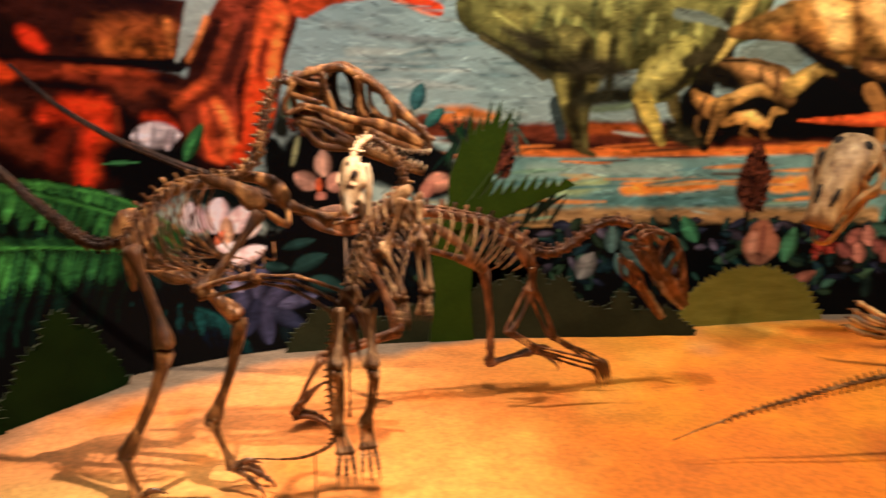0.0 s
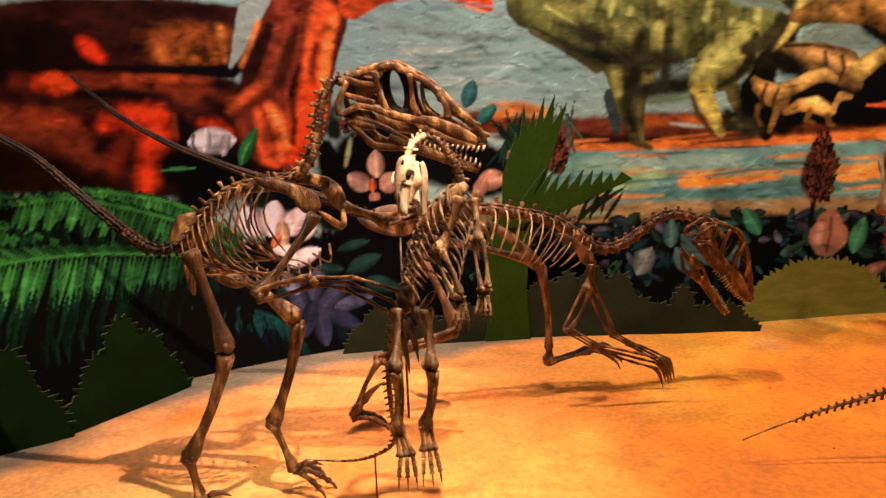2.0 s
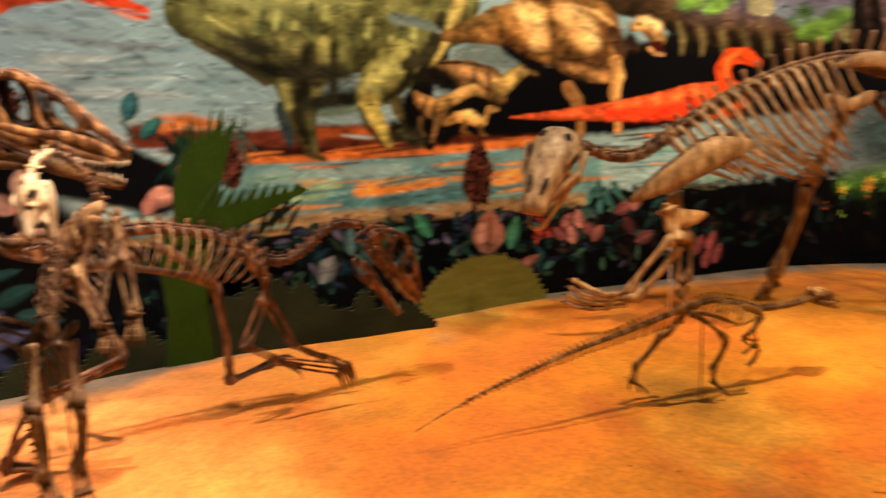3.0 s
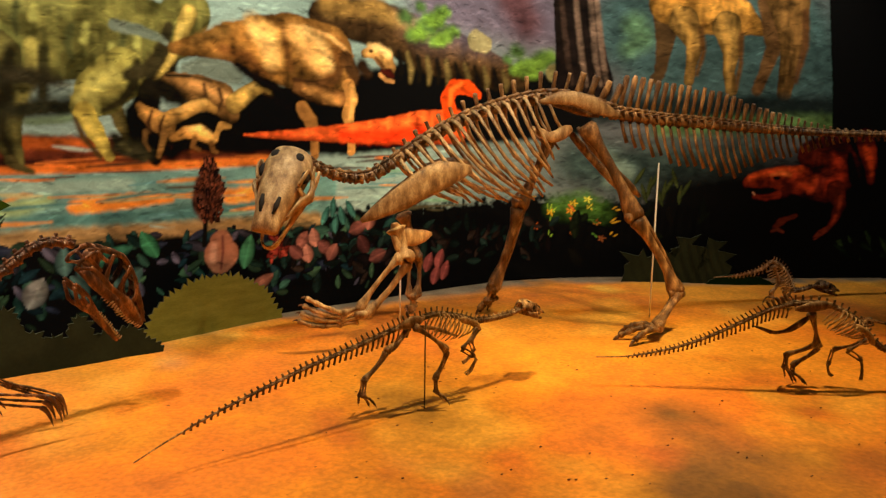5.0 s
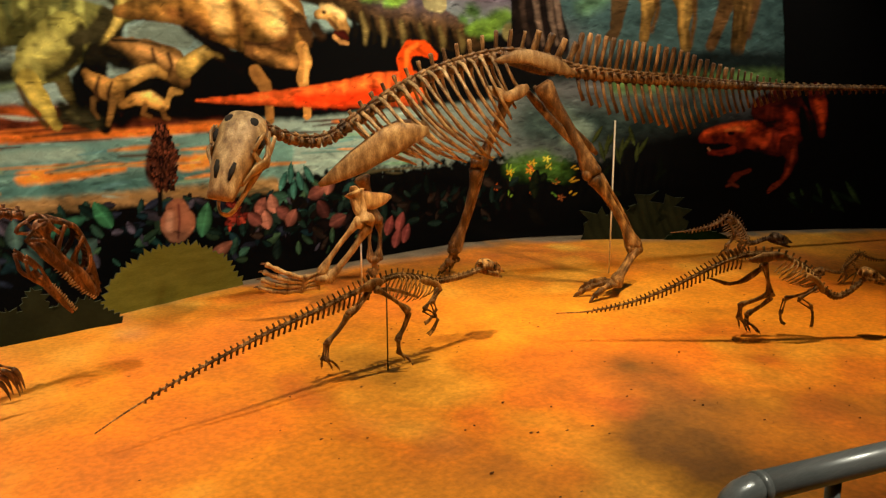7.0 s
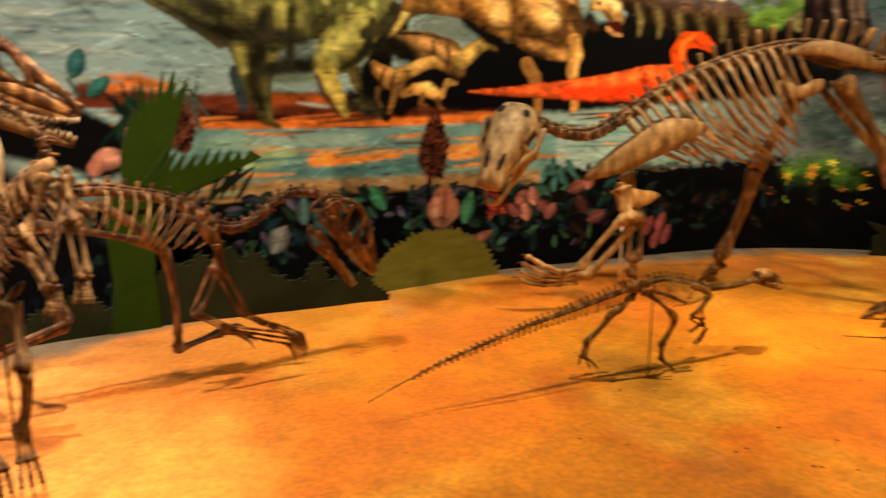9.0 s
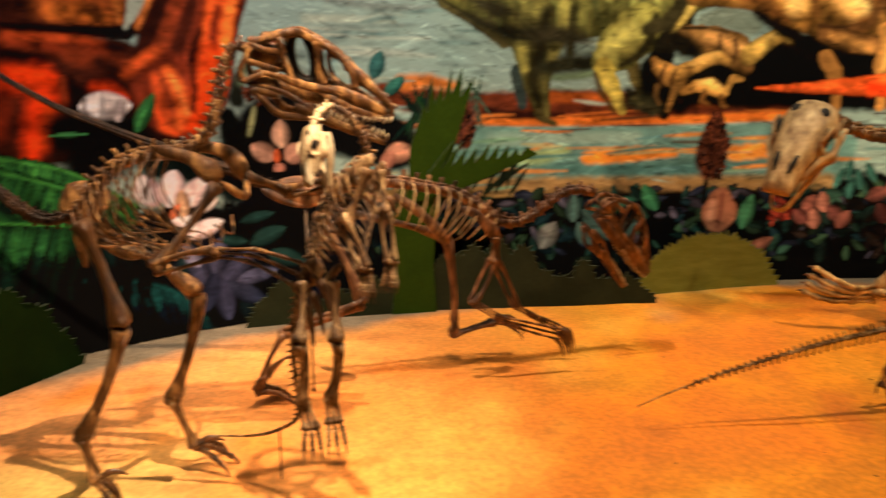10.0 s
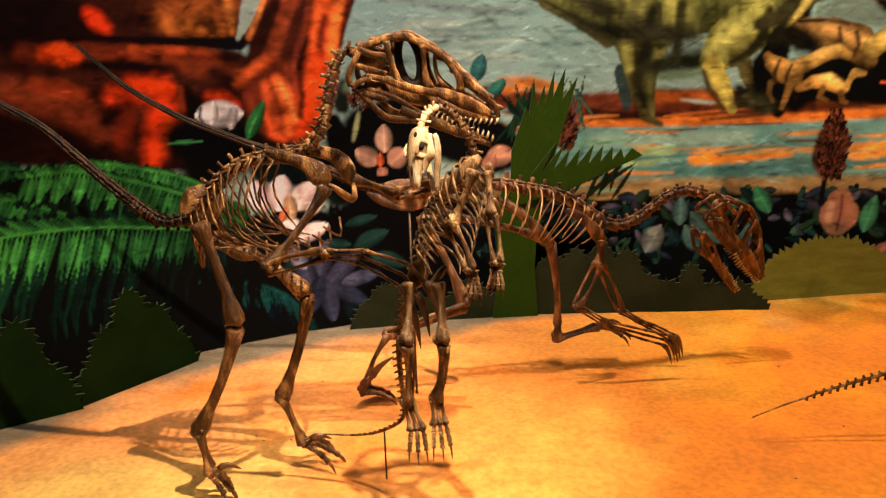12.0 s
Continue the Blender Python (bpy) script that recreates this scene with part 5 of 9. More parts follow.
leaf((161, 127, 51), 10.68, 0.50, 0.025, 0.011, 288, 0.3)
leaf((190, 150, 44), 10.17, 0.79, 0.022, 0.011, 0, 0.5)
leaf((120, 150, 54), 10.39, 0.66, 0.033, 0.011, 47, 0.5)
leaf((180, 104, 44), 10.61, 0.53, 0.045, 0.011, 94, 0.5)
leaf((84, 120, 50), 10.82, 0.40, 0.022, 0.011, 141, 0.5)
leaf((190, 150, 44), 11.02, 0.66, 0.034, 0.011, 188, 0.5)
leaf((120, 150, 54), 10.38, 0.54, 0.044, 0.011, 235, 0.5)
leaf((180, 104, 44), 10.60, 0.40, 0.022, 0.011, 282, 0.5)
leaf((84, 120, 50), 10.80, 0.66, 0.034, 0.011, 329, 0.5)
leaf((190, 150, 44), 11.01, 0.54, 0.045, 0.011, 376, 0.5)
leaf((120, 150, 54), 10.37, 0.41, 0.022, 0.011, 423, 0.5)
leaf((180, 104, 44), 10.58, 0.67, 0.033, 0.011, 470, 0.5)
leaf((84, 120, 50), 10.80, 0.54, 0.045, 0.011, 517, 0.5)
leaf((190, 150, 44), 11.01, 0.41, 0.023, 0.011, 564, 0.5)
leaf((120, 150, 54), 10.35, 0.68, 0.033, 0.011, 611, 0.5)
leaf((180, 104, 44), 10.57, 0.55, 0.044, 0.011, 658, 0.5)
leaf((84, 120, 50), 10.79, 0.42, 0.022, 0.011, 705, 0.5)
leaf((190, 150, 44), 10.99, 0.68, 0.034, 0.011, 752, 0.5)
leaf((120, 150, 54), 10.35, 0.56, 0.044, 0.011, 799, 0.5)
leaf((180, 104, 44), 10.57, 0.43, 0.022, 0.011, 846, 0.5)
leaf((84, 120, 50), 10.77, 0.68, 0.034, 0.011, 893, 0.5)
leaf((190, 150, 44), 10.98, 0.56, 0.045, 0.011, 940, 0.5)
leaf((120, 150, 54), 10.34, 0.44, 0.022, 0.011, 987, 0.5)
leaf((180, 104, 44), 10.55, 0.69, 0.033, 0.011, 1034, 0.5)
leaf((84, 120, 50), 10.76, 0.56, 0.045, 0.011, 1081, 0.5)
leaf((190, 150, 44), 10.97, 0.43, 0.023, 0.011, 1128, 0.5)
leaf((120, 150, 54), 10.32, 0.70, 0.033, 0.011, 1175, 0.5)
# folds and lights on the animals
stroke((88, 86, 46), [(5.23, 2.22, 0.011), (5.19, 2.19, 0.030), (5.17, 2.16, 0.026), (5.19, 2.13, 0.007)], 1, 0.5, 0)
stroke((132, 128, 66), [(5.40, 2.12, 0.011), (5.43, 2.07, 0.030), (5.44, 2.02, 0.027), (5.43, 1.98, 0.008)], 1, 0.5, 0)
stroke((140, 134, 70), [(5.40, 2.12, 0.011), (5.36, 2.07, 0.030), (5.34, 2.01, 0.026), (5.37, 1.96, 0.008)], 1, 0.5, 0)
stroke((88, 86, 46), [(5.57, 2.02, 0.011), (5.60, 1.94, 0.031), (5.62, 1.87, 0.027), (5.60, 1.81, 0.008)], 1, 0.5, 0)
stroke((132, 128, 66), [(5.33, 2.12, 0.011), (5.32, 2.06, 0.030), (5.31, 2.00, 0.026), (5.32, 1.95, 0.008)], 1, 0.5, 0)
stroke((96, 94, 50), [(5.58, 2.02, 0.011), (5.53, 1.94, 0.030), (5.51, 1.86, 0.027), (5.54, 1.79, 0.008)], 1, 0.5, 0)
stroke((140, 134, 70), [(5.26, 2.12, 0.011), (5.27, 2.06, 0.030), (5.28, 1.99, 0.026), (5.27, 1.94, 0.007)], 1, 0.5, 0)
stroke((88, 86, 46), [(5.50, 1.95, 0.011), (5.49, 1.91, 0.030), (5.48, 1.88, 0.027), (5.49, 1.85, 0.008)], 1, 0.5, 0)
stroke((132, 128, 66), [(5.19, 2.12, 0.011), (5.23, 2.05, 0.030), (5.25, 1.98, 0.026), (5.22, 1.93, 0.007)], 1, 0.5, 0)
stroke((96, 94, 50), [(5.43, 1.95, 0.011), (5.45, 1.91, 0.030), (5.45, 1.87, 0.026), (5.44, 1.84, 0.008)], 1, 0.5, 0)
stroke((40, 42, 28), [(5.11, 1.94, 0.004), (5.33, 1.82, 0.015), (5.59, 1.71, 0.015), (5.92, 1.69, 0.004)], 0.7, 0.3, 0)
stroke((176, 174, 96), [(5.20, 2.06, 0.009), (5.40, 1.94, 0.008)], 0.9, 0.3, 0)
stroke((176, 176, 150), [(5.25, 2.23, 0.045), (5.62, 2.28, 0.039), (6.16, 2.28, 0.032)], 0.9, 0.2, 0)
# shade under the animals and bright rims of the cliff
stroke((58, 54, 36), [(5.25, 1.85, 0.013), (5.55, 1.75, 0.053), (5.92, 1.72, 0.078), (6.14, 1.68, 0.019)], 1, 0.5, 0)
stroke((58, 54, 36), [(5.62, 1.85, 0.013), (5.48, 1.88, 0.061), (5.25, 1.96, 0.018)], 1, 0.5, 0)
undergrowth(330, 4.6, 8.8, 0.12, 0.70, ((44, 78, 70), (60, 96, 80), (50, 56, 72), (34, 60, 66), (74, 104, 76), (84, 80, 92)), (0.035, 0.085), 11)
undergrowth(160, 7.6, 10.4, 0.15, 0.60, ((40, 58, 50), (52, 40, 38), (60, 48, 40), (34, 50, 44)), (0.04, 0.09), 12)
undergrowth(110, 3.4, 5.0, 0.10, 0.60, ((26, 40, 44), (30, 50, 52), (34, 34, 50)), (0.05, 0.11), 13)
undergrowth(60, 10.6, 14.5, 0.15, 0.75, ((20, 28, 18), (30, 38, 22), (26, 24, 18)), (0.06, 0.14), 14)
# low red armoured animal in the dark
stroke((6, 6, 5), [(12.30, 0.58, 0.276), (12.85, 0.57, 0.308), (13.37, 0.78, 0.309), (13.38, 1.28, 0.222)], 0.4, 0.3, 0)
stroke((81, 26, 15), [(12.89, 1.22, 0.132), (13.12, 1.28, 0.166), (13.26, 1.06, 0.178), (13.09, 0.92, 0.167), (12.88, 0.94, 0.144)], 0.2, 0.8, 0.3)
stroke((54, 17, 10), [(12.91, 1.31, 0.055), (13.05, 1.33, 0.077), (13.20, 1.28, 0.066)], 0.6, 0.6, 0)
stroke((137, 43, 20), [(13.15, 1.20, 0.044), (13.23, 1.03, 0.067), (13.12, 0.90, 0.056)], 0.8, 0.7, 0)
stroke((117, 39, 18), [(13.43, 1.39, 0.088), (13.48, 1.25, 0.089), (13.53, 1.10, 0.067), (13.54, 0.97, 0.039)], 0.25, 0.6, 0.2)
stroke((178, 66, 28), [(13.45, 1.30, 0.028), (13.51, 1.17, 0.028), (13.55, 1.03, 0.022)], 0.8, 0.5, 0)
stroke((12, 7, 5), [(13.30, 1.22, 0.028), (13.34, 1.06, 0.045), (13.40, 0.89, 0.045)], 0.4, 0.3, 0)
stroke((131, 45, 20), [(12.26, 0.95, 0.055), (12.40, 0.98, 0.088), (12.57, 0.99, 0.110), (12.81, 0.97, 0.144)], 0.15, 0.6, 0.35)
stroke((192, 78, 34), [(12.28, 0.99, 0.027), (12.44, 1.04, 0.033), (12.63, 1.07, 0.027), (12.81, 1.07, 0.033)], 0.8, 0.5, 0)
stroke((197, 102, 47), [(12.50, 1.02, 0.016), (12.60, 1.04, 0.022), (12.70, 1.02, 0.017)], 0.7, 0.4, 0)
stroke((17, 6, 4), [(12.54, 0.99, 0.019), (12.58, 0.99, 0.016)], 0.4, 0.2, 0)
stroke((74, 23, 14), [(12.64, 0.95, 0.033), (12.71, 0.89, 0.050), (12.66, 0.84, 0.033)], 0.8, 0.5, 0)
stroke((170, 64, 30), [(12.82, 0.94, 0.033), (12.92, 0.89, 0.044), (12.96, 0.98, 0.033)], 0.8, 0.5, 0)
stroke((7, 3, 3), [(12.29, 0.87, 0.022), (12.41, 0.85, 0.033), (12.52, 0.87, 0.028)], 0.3, 0.2, 0)
stroke((109, 35, 18), [(12.34, 0.81, 0.022), (12.48, 0.80, 0.028), (12.59, 0.83, 0.039)], 0.4, 0.5, 0)
stroke((181, 127, 93), [(12.32, 0.85, 0.008), (12.34, 0.83, 0.008)], 0.5, 0.2, 0)
stroke((90, 31, 17), [(13.19, 0.87, 0.101), (13.25, 0.73, 0.067), (13.20, 0.58, 0.039), (13.13, 0.48, 0.028)], 0.25, 0.6, 0.2)
stroke((131, 51, 28), [(13.25, 0.81, 0.022), (13.24, 0.67, 0.017), (13.17, 0.52, 0.017)], 0.7, 0.5, 0)
stroke((117, 49, 29), [(13.15, 0.50, 0.023), (13.07, 0.45, 0.034), (13.02, 0.40, 0.017)], 0.3, 0.4, 0)
stroke((102, 42, 24), [(12.58, 0.51, 0.022), (12.64, 0.56, 0.039), (12.70, 0.59, 0.022), (12.80, 0.62, 0.017)], 0.3, 0.4, 0)
stroke((109, 51, 32), [(12.55, 0.47, 0.011), (12.61, 0.49, 0.017), (12.68, 0.46, 0.011)], 0.5, 0.3, 0)
# river plants: bulbs, flowers, big leaves
stroke((92, 56, 42), [(7.04, 1.11, 0.068), (7.03, 1.01, 0.110), (7.01, 0.89, 0.110), (7.00, 0.81, 0.059)], 0.3, 0.7, 0)
stroke((30, 26, 20), [(7.00, 0.79, 0.017), (6.98, 0.59, 0.017)], 0.3, 0.2, 0)
leaf((120, 74, 54), 6.99, 1.14, 0.021, 0.013, 0, 0.5)
leaf((60, 34, 28), 7.08, 1.09, 0.021, 0.013, 40, 0.5)
leaf((92, 52, 40), 7.06, 1.04, 0.021, 0.013, 80, 0.5)
leaf((120, 74, 54), 7.03, 0.99, 0.021, 0.013, 120, 0.5)
leaf((60, 34, 28), 7.00, 0.94, 0.021, 0.013, 160, 0.5)
leaf((92, 52, 40), 6.98, 0.88, 0.021, 0.013, 200, 0.5)
leaf((120, 74, 54), 6.97, 0.83, 0.021, 0.013, 240, 0.5)
leaf((60, 34, 28), 7.08, 1.09, 0.021, 0.013, 280, 0.5)
leaf((92, 52, 40), 7.07, 1.04, 0.021, 0.013, 320, 0.5)
leaf((120, 74, 54), 7.04, 0.99, 0.021, 0.013, 360, 0.5)
leaf((60, 34, 28), 7.01, 0.94, 0.021, 0.013, 400, 0.5)
leaf((92, 52, 40), 6.99, 0.89, 0.021, 0.013, 440, 0.5)
leaf((120, 74, 54), 6.98, 0.84, 0.021, 0.013, 480, 0.5)
leaf((60, 34, 28), 7.09, 1.10, 0.021, 0.013, 520, 0.5)
leaf((92, 52, 40), 7.07, 1.05, 0.021, 0.013, 560, 0.5)
leaf((120, 74, 54), 7.05, 1.00, 0.021, 0.013, 600, 0.5)
leaf((60, 34, 28), 7.02, 0.95, 0.021, 0.013, 640, 0.5)
leaf((92, 52, 40), 6.99, 0.90, 0.021, 0.013, 680, 0.5)
leaf((120, 74, 54), 6.98, 0.85, 0.021, 0.013, 720, 0.5)
leaf((60, 34, 28), 7.09, 1.11, 0.021, 0.013, 760, 0.5)
leaf((92, 52, 40), 7.08, 1.06, 0.021, 0.013, 800, 0.5)
leaf((120, 74, 54), 7.06, 1.01, 0.021, 0.013, 840, 0.5)
leaf((60, 34, 28), 7.03, 0.96, 0.021, 0.013, 880, 0.5)
leaf((92, 52, 40), 7.00, 0.91, 0.021, 0.013, 920, 0.5)
leaf((120, 74, 54), 6.98, 0.86, 0.021, 0.013, 960, 0.5)
leaf((60, 34, 28), 6.98, 1.12, 0.021, 0.013, 1000, 0.5)
leaf((92, 52, 40), 7.09, 1.07, 0.021, 0.013, 1040, 0.5)
leaf((120, 74, 54), 7.06, 1.02, 0.021, 0.013, 1080, 0.5)
leaf((60, 34, 28), 7.03, 0.97, 0.021, 0.013, 1120, 0.5)
leaf((92, 52, 40), 7.00, 0.92, 0.021, 0.013, 1160, 0.5)
leaf((120, 74, 54), 6.99, 0.86, 0.021, 0.013, 1200, 0.5)
leaf((60, 34, 28), 6.99, 1.13, 0.021, 0.013, 1240, 0.5)
leaf((92, 52, 40), 7.09, 1.07, 0.021, 0.013, 1280, 0.5)
leaf((120, 74, 54), 7.07, 1.02, 0.021, 0.013, 1320, 0.5)
leaf((60, 34, 28), 7.04, 0.97, 0.021, 0.013, 1360, 0.5)
leaf((92, 52, 40), 7.01, 0.92, 0.021, 0.013, 1400, 0.5)
leaf((120, 74, 54), 6.99, 0.87, 0.021, 0.013, 1440, 0.5)
leaf((60, 34, 28), 7.00, 1.14, 0.021, 0.013, 1480, 0.5)
leaf((92, 52, 40), 7.09, 1.08, 0.021, 0.013, 1520, 0.5)
leaf((120, 74, 54), 7.08, 1.03, 0.021, 0.013, 1560, 0.5)
leaf((60, 34, 28), 7.05, 0.98, 0.021, 0.013, 1600, 0.5)
leaf((92, 52, 40), 7.02, 0.93, 0.021, 0.013, 1640, 0.5)
leaf((120, 74, 54), 7.00, 0.88, 0.021, 0.013, 1680, 0.5)
leaf((60, 34, 28), 6.99, 0.83, 0.021, 0.013, 1720, 0.5)
leaf((92, 52, 40), 6.97, 1.10, 0.021, 0.013, 1760, 0.5)
leaf((120, 74, 54), 7.09, 1.04, 0.021, 0.013, 1800, 0.5)
leaf((60, 34, 28), 7.06, 0.99, 0.021, 0.013, 1840, 0.5)
leaf((92, 52, 40), 7.03, 0.94, 0.021, 0.013, 1880, 0.5)
leaf((120, 74, 54), 7.00, 0.89, 0.021, 0.013, 1920, 0.5)
leaf((60, 34, 28), 6.99, 0.84, 0.021, 0.013, 1960, 0.5)
leaf((92, 52, 40), 6.98, 1.10, 0.021, 0.013, 2000, 0.5)
leaf((120, 74, 54), 7.09, 1.05, 0.021, 0.013, 2040, 0.5)
leaf((60, 34, 28), 7.07, 1.00, 0.021, 0.013, 2080, 0.5)
leaf((92, 52, 40), 7.04, 0.95, 0.021, 0.013, 2120, 0.5)
leaf((120, 74, 54), 7.01, 0.90, 0.021, 0.013, 2160, 0.5)
leaf((60, 34, 28), 6.99, 0.84, 0.021, 0.013, 2200, 0.5)
leaf((92, 52, 40), 6.99, 1.11, 0.021, 0.013, 2240, 0.5)
leaf((120, 74, 54), 7.10, 1.05, 0.021, 0.013, 2280, 0.5)
leaf((60, 34, 28), 7.08, 1.00, 0.021, 0.013, 2320, 0.5)
leaf((92, 52, 40), 7.05, 0.95, 0.021, 0.013, 2360, 0.5)
leaf((140, 84, 70), 5.20, 1.26, 0.019, 0.011, 0, 0.5)
leaf((80, 46, 38), 5.27, 1.22, 0.019, 0.011, 40, 0.5)
leaf((140, 84, 70), 5.20, 1.18, 0.019, 0.011, 80, 0.5)
leaf((80, 46, 38), 5.27, 1.14, 0.019, 0.011, 120, 0.5)
leaf((140, 84, 70), 5.20, 1.10, 0.019, 0.011, 160, 0.5)
leaf((80, 46, 38), 5.27, 1.25, 0.019, 0.011, 200, 0.5)
leaf((140, 84, 70), 5.20, 1.21, 0.019, 0.011, 240, 0.5)
leaf((80, 46, 38), 5.27, 1.17, 0.019, 0.011, 280, 0.5)
leaf((140, 84, 70), 5.20, 1.13, 0.019, 0.011, 320, 0.5)
leaf((80, 46, 38), 5.27, 1.09, 0.019, 0.011, 360, 0.5)
leaf((140, 84, 70), 5.20, 1.24, 0.019, 0.011, 400, 0.5)
leaf((80, 46, 38), 5.27, 1.20, 0.019, 0.011, 440, 0.5)
leaf((140, 84, 70), 5.20, 1.16, 0.019, 0.011, 480, 0.5)
leaf((80, 46, 38), 5.27, 1.12, 0.019, 0.011, 520, 0.5)
leaf((140, 84, 70), 5.20, 1.08, 0.019, 0.011, 560, 0.5)
leaf((80, 46, 38), 5.27, 1.23, 0.019, 0.011, 600, 0.5)
leaf((140, 84, 70), 5.20, 1.19, 0.019, 0.011, 640, 0.5)
leaf((80, 46, 38), 5.27, 1.15, 0.019, 0.011, 680, 0.5)
leaf((140, 84, 70), 5.20, 1.11, 0.019, 0.011, 720, 0.5)
leaf((80, 46, 38), 5.27, 1.25, 0.019, 0.011, 760, 0.5)
leaf((140, 84, 70), 5.20, 1.22, 0.019, 0.011, 800, 0.5)
leaf((80, 46, 38), 5.27, 1.17, 0.019, 0.011, 840, 0.5)
leaf((140, 84, 70), 5.20, 1.14, 0.019, 0.011, 880, 0.5)
leaf((80, 46, 38), 5.27, 1.09, 0.019, 0.011, 920, 0.5)
leaf((140, 84, 70), 5.20, 1.25, 0.019, 0.011, 960, 0.5)
leaf((80, 46, 38), 5.27, 1.20, 0.019, 0.011, 1000, 0.5)
leaf((140, 84, 70), 5.20, 1.17, 0.019, 0.011, 1040, 0.5)
leaf((80, 46, 38), 5.27, 1.12, 0.019, 0.011, 1080, 0.5)
leaf((140, 84, 70), 5.20, 1.09, 0.019, 0.011, 1120, 0.5)
leaf((80, 46, 38), 5.27, 1.23, 0.019, 0.011, 1160, 0.5)
leaf((64, 112, 100), 8.04, 0.80, 0.082, 0.032, 84, 0.5)
leaf((64, 112, 100), 8.12, 0.73, 0.083, 0.032, 102, 0.5)
leaf((64, 112, 100), 7.97, 0.74, 0.082, 0.032, 66, 0.5)
leaf((64, 112, 100), 8.20, 0.78, 0.083, 0.032, 120, 0.5)
leaf((64, 112, 100), 8.06, 0.67, 0.082, 0.032, 87.6, 0.5)
stroke((160, 108, 80), [(7.11, 0.60, 0.086), (7.11, 0.51, 0.129), (7.10, 0.45, 0.086)], 0.15, 0.25, 0)
stroke((120, 70, 56), [(7.12, 0.64, 0.009), (7.12, 0.53, 0.009), (7.10, 0.40, 0.009)], 0.5, 0.2, 0)
stroke((200, 150, 120), [(7.05, 0.58, 0.026), (7.04, 0.48, 0.026)], 0.7, 0.2, 0)
leaf((78, 140, 100), 7.31, 0.51, 0.130, 0.061, 75, 0.5)
leaf((50, 96, 76), 6.35, 0.58, 0.139, 0.057, 20, 0.5)
leaf((60, 120, 84), 6.59, 0.63, 0.108, 0.058, 120, 0.5)
leaf((146, 94, 80), 7.77, 0.56, 0.076, 0.054, 60, 0.5)
leaf((164, 112, 94), 7.87, 0.57, 0.077, 0.054, 100, 0.5)
leaf((112, 68, 60), 7.96, 0.49, 0.077, 0.055, 140, 0.5)
leaf((164, 112, 94), 7.81, 0.45, 0.077, 0.054, 100, 0.5)
leaf((146, 94, 80), 8.03, 0.44, 0.078, 0.055, 60, 0.5)
leaf((112, 68, 60), 7.71, 0.47, 0.076, 0.054, 140, 0.5)
leaf((120, 74, 64), 8.27, 0.62, 0.088, 0.060, 20, 0.5)
leaf((136, 88, 74), 8.39, 0.68, 0.089, 0.061, 70, 0.5)
leaf((92, 54, 48), 8.32, 0.48, 0.089, 0.061, 120, 0.5)
leaf((120, 74, 64), 8.46, 0.37, 0.090, 0.062, 20, 0.5)
leaf((140, 76, 70), 8.99, 0.26, 0.090, 0.055, 70, 0.5)
leaf((140, 76, 70), 9.11, 0.28, 0.091, 0.055, 70, 0.5)
leaf((140, 76, 70), 9.17, 0.17, 0.091, 0.056, 70, 0.5)
leaf((140, 76, 70), 9.07, 0.14, 0.091, 0.055, 70, 0.5)
leaf((128, 50, 38), 7.55, 0.51, 0.035, 0.015, 0, 0.5)
leaf((96, 36, 28), 7.54, 0.52, 0.035, 0.015, 33, 0.5)
leaf((150, 66, 48), 7.55, 0.48, 0.035, 0.015, 66, 0.5)
leaf((128, 50, 38), 7.58, 0.55, 0.035, 0.015, 99, 0.5)
leaf((96, 36, 28), 7.50, 0.50, 0.035, 0.015, 132, 0.5)
leaf((150, 66, 48), 7.60, 0.46, 0.036, 0.016, 165, 0.5)
leaf((128, 50, 38), 7.53, 0.61, 0.035, 0.015, 198, 0.5)
leaf((96, 36, 28), 7.55, 0.51, 0.035, 0.015, 231, 0.5)
leaf((150, 66, 48), 7.56, 0.52, 0.035, 0.015, 264, 0.5)
leaf((128, 50, 38), 7.53, 0.53, 0.035, 0.015, 297, 0.5)
leaf((96, 36, 28), 7.57, 0.46, 0.035, 0.016, 330, 0.5)
leaf((150, 66, 48), 7.57, 0.57, 0.035, 0.015, 363, 0.5)
leaf((128, 50, 38), 7.49, 0.47, 0.035, 0.015, 396, 0.5)
leaf((96, 36, 28), 7.63, 0.48, 0.036, 0.016, 429, 0.5)
leaf((150, 66, 48), 7.55, 0.51, 0.035, 0.015, 462, 0.5)
leaf((128, 50, 38), 7.55, 0.49, 0.035, 0.015, 495, 0.5)
leaf((96, 36, 28), 7.57, 0.53, 0.035, 0.015, 528, 0.5)
leaf((150, 66, 48), 7.51, 0.52, 0.035, 0.015, 561, 0.5)
leaf((128, 50, 38), 7.59, 0.46, 0.036, 0.016, 594, 0.5)
leaf((96, 36, 28), 7.55, 0.60, 0.035, 0.015, 627, 0.5)
leaf((150, 66, 48), 7.50, 0.44, 0.035, 0.015, 660, 0.5)
leaf((128, 50, 38), 7.55, 0.51, 0.035, 0.015, 693, 0.5)
leaf((96, 36, 28), 7.54, 0.52, 0.035, 0.015, 726, 0.5)
leaf((150, 66, 48), 7.55, 0.48, 0.035, 0.015, 759, 0.5)
leaf((128, 50, 38), 7.57, 0.55, 0.035, 0.015, 792, 0.5)
leaf((96, 36, 28), 7.50, 0.49, 0.035, 0.015, 825, 0.5)
leaf((150, 66, 48), 7.61, 0.47, 0.036, 0.016, 858, 0.5)
leaf((128, 50, 38), 7.52, 0.61, 0.035, 0.015, 891, 0.5)
leaf((96, 36, 28), 7.55, 0.51, 0.035, 0.015, 924, 0.5)
